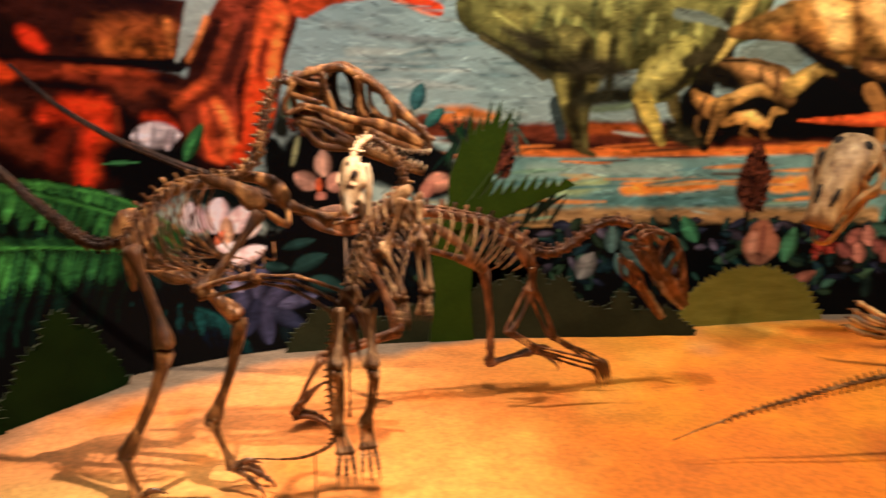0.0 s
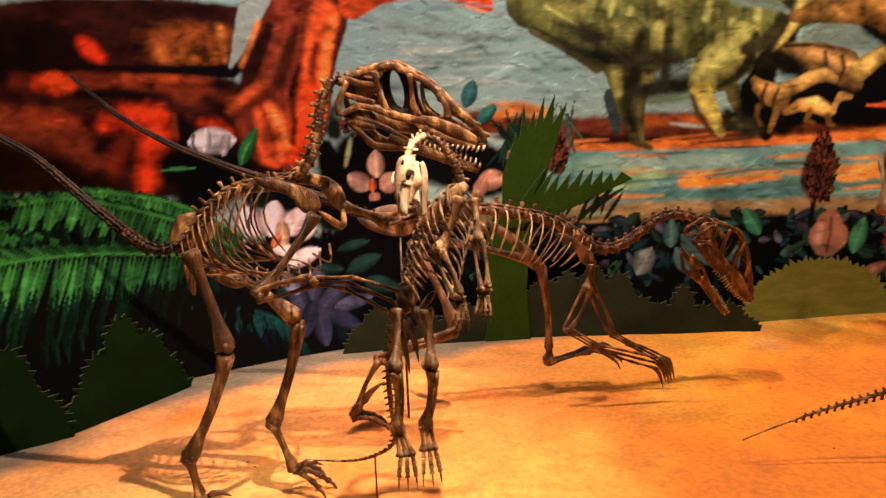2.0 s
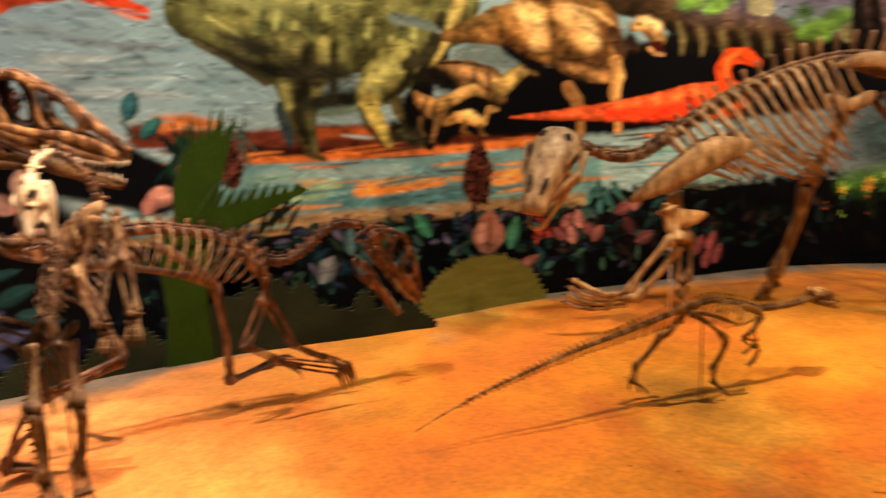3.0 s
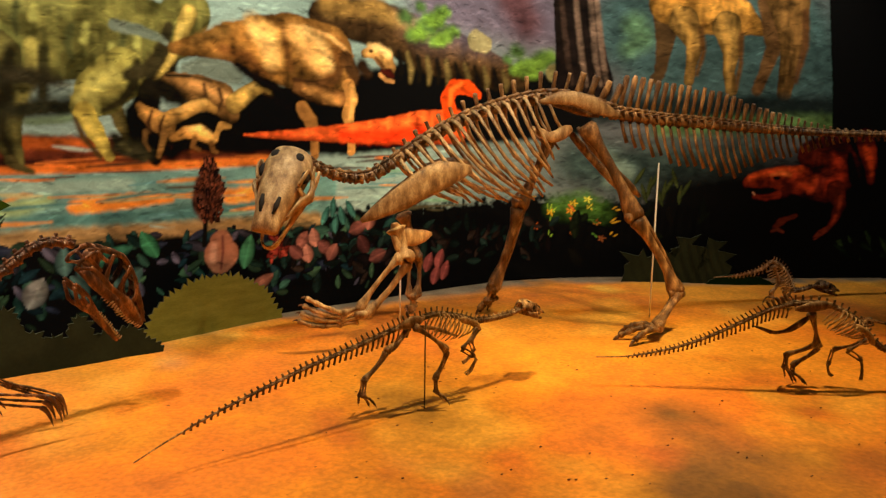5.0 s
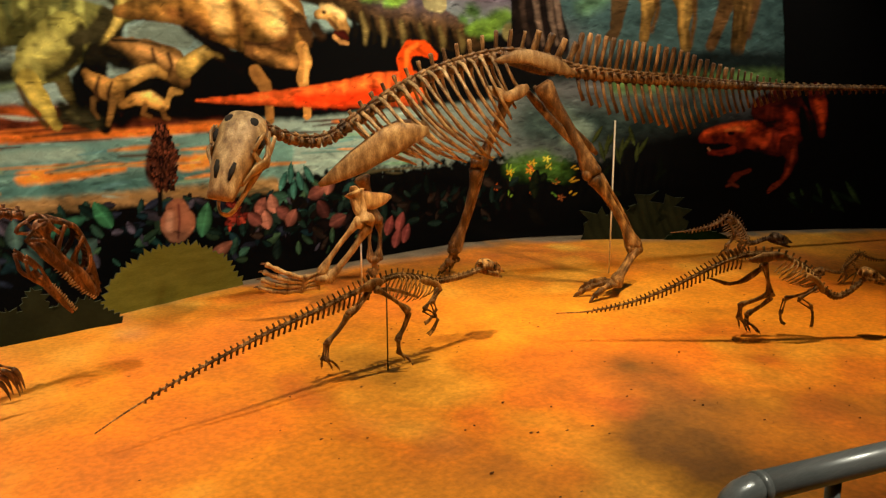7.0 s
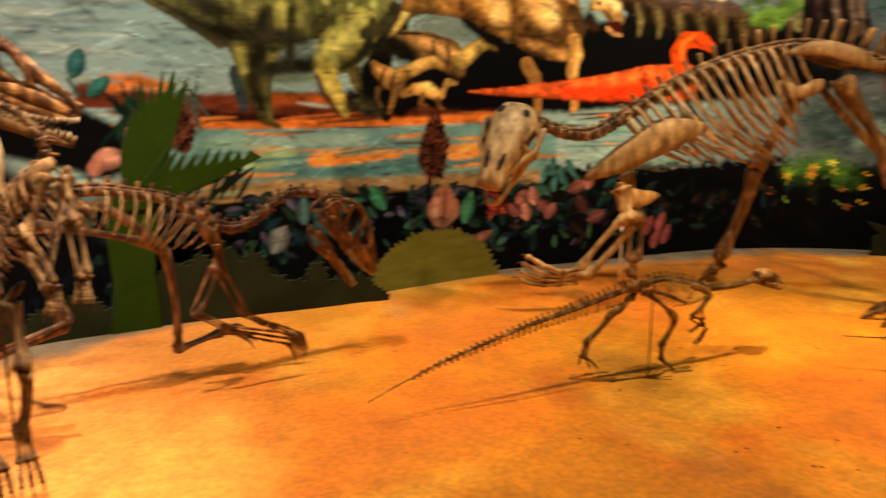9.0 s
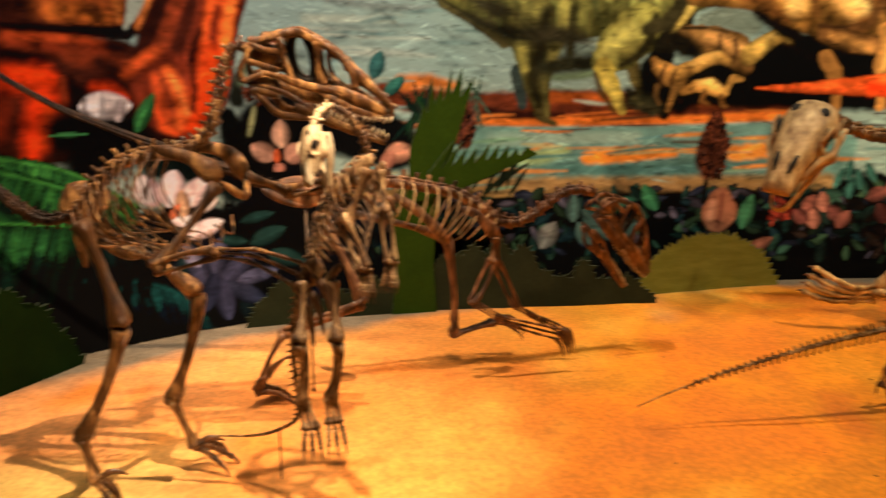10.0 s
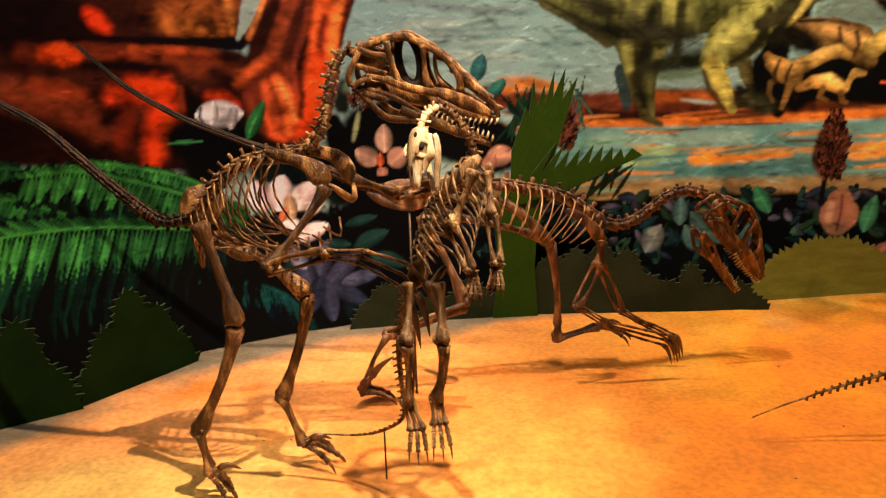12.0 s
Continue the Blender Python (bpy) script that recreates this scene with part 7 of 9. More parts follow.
build_floor()
pebbles(170)
slab("wall_south", (-4.4, -4.2, -0.05), (11.6, -4.0, 4.2), "plain dark wall of the hall", "wall")
slab("wall_west", (-4.4, -4.0, -0.05), (-4.2, 6.6, 4.2), "plain dark side wall of the hall", "wall")
slab("wall_east", (11.4, -4.0, -0.05), (11.6, 6.6, 4.2), "plain dark side wall of the hall", "wall")
slab("wall_rear", (-4.2, 6.5, -0.05), (11.4, 6.6, 4.2), "plain dark wall behind the mural", "wall")
slab("ceiling", (-4.4, -4.2, 4.2), (11.6, 6.6, 4.35), "dark ceiling of the hall", "ceiling")

build_mural(CANVAS)


# ---- joints of the mounted skeletons, in metres ----
HUNTER = {
    'neck': [(-0.805, 2.665, 1.554), (-0.856, 2.659, 1.593), (-0.898, 2.653, 1.535), (-0.923, 2.65, 1.442), (-0.949, 2.646, 1.337), (-1.007, 2.639, 1.267), (-1.089, 2.628, 1.233)],
    'back': [(-1.089, 2.628, 1.233), (-1.178, 2.616, 1.232), (-1.271, 2.604, 1.199), (-1.358, 2.592, 1.121), (-1.438, 2.582, 1.031)],
    'tail': [(-1.438, 2.582, 1.031), (-1.543, 2.568, 1.013), (-1.656, 2.553, 1.097), (-1.802, 2.534, 1.233), (-1.928, 2.517, 1.355), (-2.076, 2.497, 1.448), (-2.243, 2.475, 1.54), (-2.41, 2.453, 1.622)],
    'skull': [(-0.829, 2.662, 1.461), (-0.347, 2.726, 1.337)],
    'jaw': [(-0.807, 2.665, 1.46), (-0.371, 2.723, 1.26)],
    'ilium': [(-1.319, 2.597, 1.11), (-1.404, 2.586, 1.071), (-1.471, 2.577, 1.011)],
    'pubis': [(-1.411, 2.585, 1), (-1.327, 2.596, 0.915), (-1.228, 2.61, 0.881)],
    'ischium': [(-1.431, 2.583, 1), (-1.425, 2.583, 0.917), (-1.416, 2.585, 0.843)],
    'leg_near': [(-1.364, 2.481, 1.03), (-1.255, 2.475, 0.669), (-1.427, 2.452, 0.264), (-1.401, 2.455, 0.107), (-1.326, 2.479, 0.015)],
    'leg_far': [(-1.426, 2.684, 0.98), (-1.088, 2.749, 0.707), (-1.217, 2.732, 0.285), (-1.156, 2.75, 0.093), (-1.01, 2.799, 0.015)],
    'scapula_near': [(-1.103, 2.495, 1.266), (-0.97, 2.502, 1.226), (-0.906, 2.531, 1.156)],
    'scapula_far': [(-1.135, 2.723, 1.261), (-0.959, 2.766, 1.227), (-0.887, 2.756, 1.135)],
    'arm_near': [(-0.908, 2.521, 1.148), (-1.106, 2.424, 0.881), (-0.891, 2.412, 0.94), (-0.766, 2.408, 0.933)],
    'fingers_near': [(-0.766, 2.408, 0.933), (-0.627, 2.407, 0.874), (-0.588, 2.412, 0.813)],
    'arm_far': [(-0.893, 2.755, 1.14), (-0.75, 2.834, 1.071), (-0.632, 2.89, 1.094), (-0.548, 2.901, 1.092)],
}
PREY = {
    'neck': [(-0.551, 2.367, 1.335), (-0.54, 2.407, 1.379), (-0.506, 2.445, 1.402), (-0.455, 2.453, 1.374), (-0.409, 2.45, 1.304), (-0.4, 2.45, 1.243)],
    'back': [(-0.398, 2.44, 1.244), (-0.481, 2.464, 1.153), (-0.537, 2.477, 1.051), (-0.574, 2.479, 0.957), (-0.599, 2.47, 0.863)],
    'tail': [(-0.601, 2.48, 0.861), (-0.663, 2.533, 0.727), (-0.696, 2.565, 0.561), (-0.698, 2.595, 0.4), (-0.701, 2.615, 0.293), (-0.763, 2.638, 0.23), (-0.888, 2.685, 0.171), (-1.106, 2.756, 0.129)],
    'skull': [(-0.542, 2.347, 1.332), (-0.554, 2.298, 1.174)],
    'leg_near': [(-0.616, 2.411, 0.85), (-0.618, 2.351, 0.664), (-0.629, 2.391, 0.438), (-0.597, 2.37, 0.359), (-0.587, 2.329, 0.296)],
    'leg_far': [(-0.521, 2.426, 0.848), (-0.505, 2.385, 0.661), (-0.541, 2.427, 0.441), (-0.528, 2.406, 0.366), (-0.511, 2.365, 0.296)],
    'arm_near': [(-0.392, 2.39, 1.215), (-0.462, 2.363, 1.045), (-0.402, 2.34, 0.912), (-0.392, 2.34, 0.882)],
    'fingers_near': [(-0.392, 2.34, 0.882), (-0.392, 2.329, 0.849), (-0.396, 2.33, 0.825)],
    'arm_far': [(-0.359, 2.458, 1.198), (-0.346, 2.417, 1.071), (-0.325, 2.396, 0.922), (-0.329, 2.396, 0.895)],
    'fingers_far': [(-0.329, 2.396, 0.895), (-0.328, 2.386, 0.861), (-0.332, 2.387, 0.839)],
    'scapula_near': [(-0.502, 2.405, 1.126), (-0.45, 2.392, 1.184), (-0.37, 2.388, 1.253)],
    'scapula_far': [(-0.412, 2.521, 1.117), (-0.368, 2.498, 1.184), (-0.35, 2.478, 1.222)],
    'ilium': [(-0.561, 2.428, 0.921), (-0.586, 2.429, 0.874), (-0.61, 2.431, 0.826)],
    'pubis': [(-0.577, 2.429, 0.855), (-0.549, 2.427, 0.837), (-0.491, 2.425, 0.904)],
    'rod': [(-0.774, 2.644, 0.215), (-0.802, 2.715, 0)],
}
STALKER = {
    'neck': [(0.514, 3.955, 0.895), (0.423, 3.925, 0.919), (0.328, 3.895, 0.897), (0.222, 3.86, 0.815), (0.115, 3.826, 0.765), (0.029, 3.798, 0.782)],
    'back': [(0.029, 3.798, 0.782), (-0.073, 3.765, 0.864), (-0.192, 3.727, 0.933), (-0.334, 3.681, 0.967), (-0.462, 3.64, 0.993), (-0.665, 3.574, 0.985), (-0.866, 3.509, 0.969)],
    'tail': [(-0.866, 3.509, 0.969), (-1.037, 3.454, 1.017), (-1.249, 3.386, 1.118), (-1.456, 3.319, 1.203), (-1.613, 3.268, 1.272), (-1.788, 3.212, 1.358), (-1.957, 3.158, 1.467), (-2.076, 3.119, 1.577), (-2.163, 3.091, 1.672)],
    'skull': [(0.491, 3.947, 0.785), (0.795, 4.045, 0.436)],
    'jaw': [(0.477, 3.943, 0.716), (0.683, 4.009, 0.391)],
    'ilium': [(-0.691, 3.566, 0.986), (-0.841, 3.517, 0.968), (-0.988, 3.47, 1.002)],
    'pubis': [(-0.463, 3.639, 0.934), (-0.335, 3.681, 0.833), (-0.21, 3.721, 0.688)],
    'ischium': [(-1.038, 3.454, 0.991), (-0.942, 3.485, 0.929), (-0.832, 3.52, 0.896)],
    'leg_near': [(-0.786, 3.43, 0.891), (-0.591, 3.43, 0.465), (-0.954, 3.397, 0.33), (-1.09, 3.406, 0.188), (-1.09, 3.359, 0.05)],
    'toe_near': [(-0.975, 3.44, 0.015)],
    'leg_far': [(-0.751, 3.651, 0.851), (-0.232, 3.84, 0.691), (-0.193, 3.852, 0.174), (0.01, 3.918, 0.224), (0.16, 3.966, 0.176)],
    'scapula_near': [(-0.145, 3.658, 0.872), (-0.059, 3.675, 0.821), (0.023, 3.712, 0.719)],
    'arm_near': [(0.012, 3.709, 0.72), (-0.002, 3.704, 0.597), (-0.096, 3.653, 0.409), (0.051, 3.679, 0.318)],
    'fingers_near': [(0.051, 3.679, 0.312), (0.2, 3.727, 0.257), (0.331, 3.769, 0.212)],
    'arm_far': [(0.026, 3.871, 0.7), (0.016, 3.857, 0.56), (0.12, 3.88, 0.323), (0.211, 3.909, 0.262)],
    'fingers_far': [(0.211, 3.909, 0.262), (0.297, 3.932, 0.215), (0.384, 3.956, 0.161)],
}
GRAZER = {
    'neck': [(1.972, 4.786, 1.225), (2.13, 4.818, 1.146), (2.294, 4.828, 1.102), (2.443, 4.79, 1.111), (2.596, 4.751, 1.205)],
    'back': [(2.596, 4.751, 1.205), (2.829, 4.692, 1.366), (3.105, 4.621, 1.514), (3.389, 4.549, 1.614), (3.681, 4.475, 1.67), (3.963, 4.403, 1.642), (4.211, 4.339, 1.564)],
    'tail': [(4.211, 4.339, 1.564), (4.582, 4.245, 1.525), (5.068, 4.121, 1.494), (5.58, 3.991, 1.458), (6.119, 3.853, 1.437), (6.97, 3.636, 1.425), (7.535, 3.492, 1.421), (8.051, 3.361, 1.422)],
    'skull': [(1.864, 4.711, 1.253), (1.597, 4.49, 0.832)],
    'scapula_near': [(2.973, 4.342, 1.181), (2.732, 4.38, 1.131), (2.476, 4.44, 0.98), (2.256, 4.54, 0.844)],
    'coracoid': [(2.399, 4.512, 0.78), (2.501, 4.486, 0.757), (2.766, 4.501, 0.736)],
    'arm_near': [(2.474, 4.473, 0.799), (2.516, 4.421, 0.596), (2.226, 4.474, 0.246), (2.09, 4.488, 0.223)],
    'fingers_near': [(2.09, 4.488, 0.223), (1.96, 4.5, 0.248), (1.842, 4.53, 0.305)],
    'arm_far': [(2.775, 4.953, 0.823), (2.883, 4.967, 0.477), (2.859, 4.942, 0.204), (2.867, 4.94, 0.138)],
    'fingers_far': [(2.867, 4.94, 0.138), (2.853, 4.933, 0.107), (2.81, 4.923, 0.106)],
    'ilium': [(3.514, 4.352, 1.633), (3.728, 4.277, 1.667), (3.942, 4.222, 1.608), (4.134, 4.194, 1.542)],
    'pubis': [(3.769, 4.287, 1.461), (3.624, 4.324, 1.393), (3.484, 4.37, 1.459)],
    'ischium': [(3.854, 4.327, 1.46), (4.121, 4.28, 1.194), (4.4, 4.229, 0.957)],
    'leg_near': [(3.838, 4.228, 1.481), (4.151, 4.004, 0.825), (4.449, 3.845, 0.282), (4.147, 3.743, 0.09), (4.011, 3.822, 0.02)],
    'leg_far': [(3.838, 4.6, 1.415), (3.645, 4.731, 0.861), (3.515, 4.847, 0.215), (3.522, 4.887, 0.116), (3.483, 4.971, 0.02)],
    'rod': [(4.597, 4.241, 1.185), (4.683, 4.324, 0)],
    'rod_front': [(2.614, 4.726, 0.385), (2.799, 5.051, 0)],
}
RUNNER = {
    'neck': [(2.831, 3.521, 0.423), (2.722, 3.504, 0.407), (2.598, 3.483, 0.401), (2.471, 3.462, 0.406)],
    'back': [(2.471, 3.462, 0.406), (2.327, 3.439, 0.456), (2.172, 3.414, 0.488), (2.035, 3.391, 0.468)],
    'tail': [(2.035, 3.391, 0.468), (1.865, 3.364, 0.438), (1.665, 3.331, 0.395), (1.418, 3.29, 0.348), (1.189, 3.253, 0.291), (0.952, 3.214, 0.226), (0.755, 3.182, 0.158), (0.616, 3.159, 0.101)],
    'skull': [(2.812, 3.518, 0.436), (2.984, 3.546, 0.382)],
    'leg_near': [(2.035, 3.442, 0.432), (1.907, 3.451, 0.311), (1.773, 3.43, 0.187), (1.758, 3.427, 0.1), (1.829, 3.489, 0.02)],
    'leg_far': [(2.012, 3.337, 0.46), (2.221, 3.361, 0.301), (2.145, 3.349, 0.161), (2.153, 3.35, 0.081), (2.229, 3.347, 0.02)],
    'arm_near': [(2.435, 3.406, 0.385), (2.32, 3.367, 0.291), (2.402, 3.38, 0.236), (2.422, 3.384, 0.216)],
    'fingers_near': [(2.422, 3.384, 0.216), (2.382, 3.377, 0.16), (2.35, 3.372, 0.144)],
    'arm_far': [(2.529, 3.523, 0.345), (2.473, 3.524, 0.269), (2.495, 3.527, 0.215), (2.487, 3.526, 0.197)],
    'fingers_far': [(2.487, 3.526, 0.197), (2.441, 3.518, 0.166), (2.416, 3.514, 0.158)],
    'ilium': [(2.079, 3.368, 0.48), (2.004, 3.351, 0.482), (1.925, 3.343, 0.464)],
    'pubis': [(2.042, 3.392, 0.443), (2.172, 3.414, 0.413), (2.328, 3.439, 0.344)],
    'ischium': [(2.013, 3.388, 0.442), (1.952, 3.378, 0.384), (1.899, 3.369, 0.334)],
    'scapula_near': [(2.313, 3.386, 0.454), (2.414, 3.403, 0.414), (2.46, 3.41, 0.374)],
    'rod': [(2.161, 3.412, 0.468), (2.076, 3.298, 0)],
}
BROWSER = {
    'neck': [(4.731, 2.281, 0.374), (4.701, 2.299, 0.334), (4.636, 2.338, 0.265), (4.567, 2.38, 0.237), (4.499, 2.42, 0.292)],
    'back': [(4.499, 2.42, 0.292), (4.424, 2.465, 0.4), (4.319, 2.528, 0.474), (4.204, 2.598, 0.507), (4.091, 2.665, 0.5)],
    'tail': [(4.091, 2.665, 0.5), (3.981, 2.731, 0.459), (3.845, 2.813, 0.381), (3.68, 2.912, 0.289), (3.513, 3.012, 0.221), (3.317, 3.13, 0.175), (3.147, 3.232, 0.165)],
    'skull': [(4.696, 2.302, 0.385), (4.82, 2.228, 0.341)],
    'leg_near': [(4.166, 2.585, 0.457), (4.236, 2.59, 0.268), (4.102, 2.682, 0.196), (4.11, 2.689, 0.109), (4.182, 2.678, 0.02)],
    'leg_far': [(4.225, 2.643, 0.438), (4.296, 2.612, 0.229), (4.176, 2.684, 0.124), (4.174, 2.685, 0.072), (4.266, 2.66, 0)],
    'arm_near': [(4.421, 2.409, 0.313), (4.304, 2.444, 0.254), (4.383, 2.409, 0.2), (4.392, 2.403, 0.166)],
    'fingers_near': [(4.392, 2.403, 0.166), (4.396, 2.401, 0.115), (4.393, 2.403, 0.081)],
    'arm_far': [(4.488, 2.474, 0.27), (4.376, 2.576, 0.216), (4.36, 2.586, 0.122), (4.361, 2.585, 0.104)],
    'fingers_far': [(4.361, 2.585, 0.104), (4.37, 2.58, 0.069), (4.388, 2.569, 0.055)],
    'ilium': [(4.261, 2.529, 0.508), (4.173, 2.576, 0.495), (4.081, 2.637, 0.474)],
    'pubis': [(4.195, 2.603, 0.433), (4.102, 2.659, 0.348), (3.99, 2.726, 0.324)],
    'ischium': [(4.181, 2.612, 0.433), (4.046, 2.692, 0.331), (3.916, 2.77, 0.365)],
    'scapula_near': [(4.349, 2.452, 0.396), (4.424, 2.407, 0.346), (4.458, 2.387, 0.279)],
}
SENTRY = {
    'neck': [(6.128, 3.829, 0.181), (6.036, 3.856, 0.176), (5.947, 3.882, 0.152), (5.878, 3.902, 0.146)],
    'back': [(5.878, 3.902, 0.146), (5.814, 3.921, 0.26), (5.737, 3.944, 0.359), (5.644, 3.971, 0.401)],
    'tail': [(5.644, 3.971, 0.401), (5.571, 3.992, 0.343), (5.42, 4.036, 0.303), (5.268, 4.08, 0.291), (5.143, 4.117, 0.288)],
    'skull': [(6.106, 3.836, 0.182), (6.287, 3.783, 0.134)],
    'leg_near': [(5.612, 3.928, 0.373), (5.675, 3.899, 0.254), (5.61, 3.918, 0.162), (5.609, 3.918, 0.115), (5.783, 4.002, 0.01)],
    'leg_far': [(5.751, 3.991, 0.35), (5.879, 3.965, 0.222), (5.85, 3.973, 0.126), (5.866, 3.968, 0.066), (5.865, 3.907, 0.01)],
    'arm_near': [(5.808, 3.871, 0.174), (5.775, 3.88, 0.127), (5.817, 3.868, 0.077), (5.829, 3.865, 0.062)],
    'fingers_near': [(5.829, 3.865, 0.062), (5.842, 3.861, 0.037), (5.854, 3.857, 0.022)],
}


# ---- skulls ----
def skull_frame(a, b, dorsal):
    """Origin, length and axes (forward, side, up) of a head from its back a to its snout b."""
    a, b = Vector(a), Vector(b)
    x = unit(b - a)
    z = unit(Vector(dorsal) - x * x.dot(Vector(dorsal)))
    return a, (b - a).length, x, z.cross(x), z


def bar(g, places, widths, side, jitter=0.1):
    """A flat strut of a skull: as wide as given in the plane of the cheek, less than half as thick."""
    n = 4 * len(places) - 3
    line = glide(places, n)
    k = [i / 4 for i in range(n)]
    at = [min(int(q), len(widths) - 2) for q in k]
    wide = [widths[j] + (widths[j + 1] - widths[j]) * (q - j) for q, j in zip(k, at)]
    g.tube(line, [0.32 * w for w in wide], 8, 2.8, side, jitter)


# struts of a hunter's skull: (along, up, half width) in lengths of the head, and how far out to the side they lie
SKULL_STRUTS = [
    ([(-0.05, 0.23, 0.020), (0.00, 0.29, 0.024), (0.08, 0.34, 0.028), (0.16, 0.38, 0.032), (0.26, 0.42, 0.028), (0.38, 0.40, 0.024), (0.53, 0.35, 0.024), (0.65, 0.27, 0.032), (0.75, 0.21, 0.040), (0.85, 0.16, 0.030), (0.95, 0.09, 0.022), (0.98, 0.03, 0.024)], 0.62),
    ([(0.16, 0.37, 0.028), (0.20, 0.28, 0.020), (0.25, 0.19, 0.024), (0.30, 0.13, 0.028), (0.38, 0.11, 0.024)], 0.95),
    ([(0.39, 0.40, 0.024), (0.42, 0.31, 0.016), (0.45, 0.21, 0.024), (0.50, 0.13, 0.036)], 0.92),
    ([(0.48, 0.36, 0.016), (0.49, 0.28, 0.012), (0.54, 0.19, 0.016), (0.63, 0.14, 0.020)], 0.30),
    ([(0.60, 0.31, 0.016), (0.67, 0.23, 0.020), (0.70, 0.15, 0.032)], 0.85),
    ([(0.50, 0.12, 0.032), (0.61, 0.11, 0.048), (0.73, 0.09, 0.060), (0.84, 0.065, 0.050), (0.93, 0.035, 0.034)], 0.95),
    ([(0.55, 0.07, 0.028), (0.68, 0.03, 0.032), (0.82, 0.01, 0.028), (0.97, 0.02, 0.024)], 1.00),
    ([(0.07, 0.13, 0.016), (0.21, 0.13, 0.024), (0.33, 0.11, 0.032), (0.49, 0.11, 0.032), (0.64, 0.12, 0.024)], 1.00),
    ([(0.00, 0.27, 0.024), (-0.02, 0.19, 0.020), (-0.04, 0.10, 0.020), (-0.01, 0.04, 0.028)], 0.90),
    ([(0.00, 0.28, 0.024), (0.09, 0.27, 0.024), (0.20, 0.28, 0.024)], 0.90),
    ([(-0.03, 0.18, 0.016), (0.08, 0.17, 0.024), (0.20, 0.16, 0.024)], 0.85),
    ([(-0.01, 0.04, 0.020), (0.04, 0.08, 0.020), (0.11, 0.13, 0.020)], 1.00),
    ([(0.06, 0.06, 0.045), (0.34, 0.05, 0.060), (0.70, 0.05, 0.050)], 0.45),
]
JAW_STRUTS = [
    [(-0.02, 0.03, 0.021), (0.08, 0.05, 0.021), (0.23, 0.06, 0.021), (0.36, 0.04, 0.021), (0.49, 0.02, 0.025)],
    [(0.01, 0.00, 0.021), (0.13, -0.05, 0.025), (0.24, -0.09, 0.029), (0.38, -0.05, 0.029), (0.49, 0.00, 0.033)],
    [(0.03, 0.01, 0.025), (0.12, 0.02, 0.033), (0.20, 0.03, 0.025)],
    [(0.31, 0.00, 0.036), (0.40, 0.00, 0.040), (0.49, 0.01, 0.033)],
    [(0.48, 0.00, 0.038), (0.62, 0.00, 0.044), (0.77, 0.00, 0.040), (0.90, 0.00, 0.029), (0.99, 0.00, 0.017)],
]


def hunter_skull(owner, a, b, dorsal, bone, jaw_a, jaw_b):
    """A narrow meat eater's skull: flat struts round the eye, snout and temple, and a long toothed jaw."""
    o, L, x, y, z = skull_frame(a, b, dorsal)
    half = lambda u: L * (0.15 * max(0.0, 1 - u) ** 0.75 + 0.03)
    at = lambda u, h, k, f=1.0: o + x * (u * L) + z * (h * L) + y * (k * half(u) * f)
    g = Shape()
    for pts, f in SKULL_STRUTS:
        for k in (-1, 1):
            bar(g, [at(u, h, k, f) for u, h, _ in pts], [w * L for _, _, w in pts], y)
    # roof over the brain and the bridge of the nose
    for u, h in ((0.02, 0.30), (0.10, 0.35), (0.18, 0.385), (0.26, 0.415), (0.36, 0.40), (0.46, 0.37), (0.56, 0.325), (0.66, 0.26), (0.76, 0.20), (0.86, 0.15), (0.94, 0.09)):
        g.tube([at(u, h, -1, 0.6), at(u, h + 0.012, 0), at(u, h, 1, 0.6)], [L * 0.065] * 3, 8, 0.2, x)
    g.ball(at(0.07, 0.22, 0), (L * 0.10, L * 0.06, L * 0.08), (x, y, z))
    skull = part("skull", g, bone, owner)
    # a dark ring put where the eye opening's far side lies in shade
    rim = [at(0.318, 0.265, 0) + x * (0.075 * L * math.cos(q)) + z * (0.15 * L * math.sin(q)) - x * (0.05 * L * math.sin(q)) for q in [2 * math.pi * i / 20 for i in range(21)]]
    part("eye_ring", Shape().tube(rim, [0.016 * L] * 21, 7, 1.8, y), HOLLOW_SHADE, skull, "dark ring standing for the shade inside the eye opening")
    teeth = Shape()
    for k in (-1, 1):
        for i in range(14):
            u = 0.52 + 0.46 * i / 13
            base = at(u, 0.03 - 0.03 * math.sin(math.pi * (u - 0.5) / 0.5), k)
            s = L * random.uniform(0.03, 0.055)
            teeth.tube([base, base - z * s * 0.6 - x * s * 0.05, base - z * s - x * s * 0.25], [L * 0.010, L * 0.008, L * 0.002], 5)
    tagged(part("teeth", teeth, TOOTH, skull), kind="stuff")
    # lower jaw
    o2, L2, x2, y2, z2 = skull_frame(jaw_a, jaw_b, dorsal)
    half2 = lambda u: L * (0.13 * max(0.0, 1 - u) ** 0.8 + 0.025)
    at2 = lambda u, h, k: o2 + x2 * (u * L2) + z2 * (h * L2) + y2 * (k * half2(u))
    for k in (-1, 1):
        g, teeth = Shape(), Shape()
        for pts in JAW_STRUTS:
            bar(g, [at2(u, h, k) for u, h, _ in pts], [w * L2 for _, _, w in pts], y2)
        for i in range(13):
            base = at2(0.52 + 0.46 * i / 12, 0.03, k)
            s = L * random.uniform(0.028, 0.045)
            teeth.tube([base, base + z2 * s * 0.6, base + z2 * s - x2 * s * 0.2], [L * 0.010, L * 0.007, L * 0.002], 5)
        jaw = part("lower_jaw", g, bone, owner)
        tagged(part("teeth", teeth, TOOTH, jaw), kind="stuff")


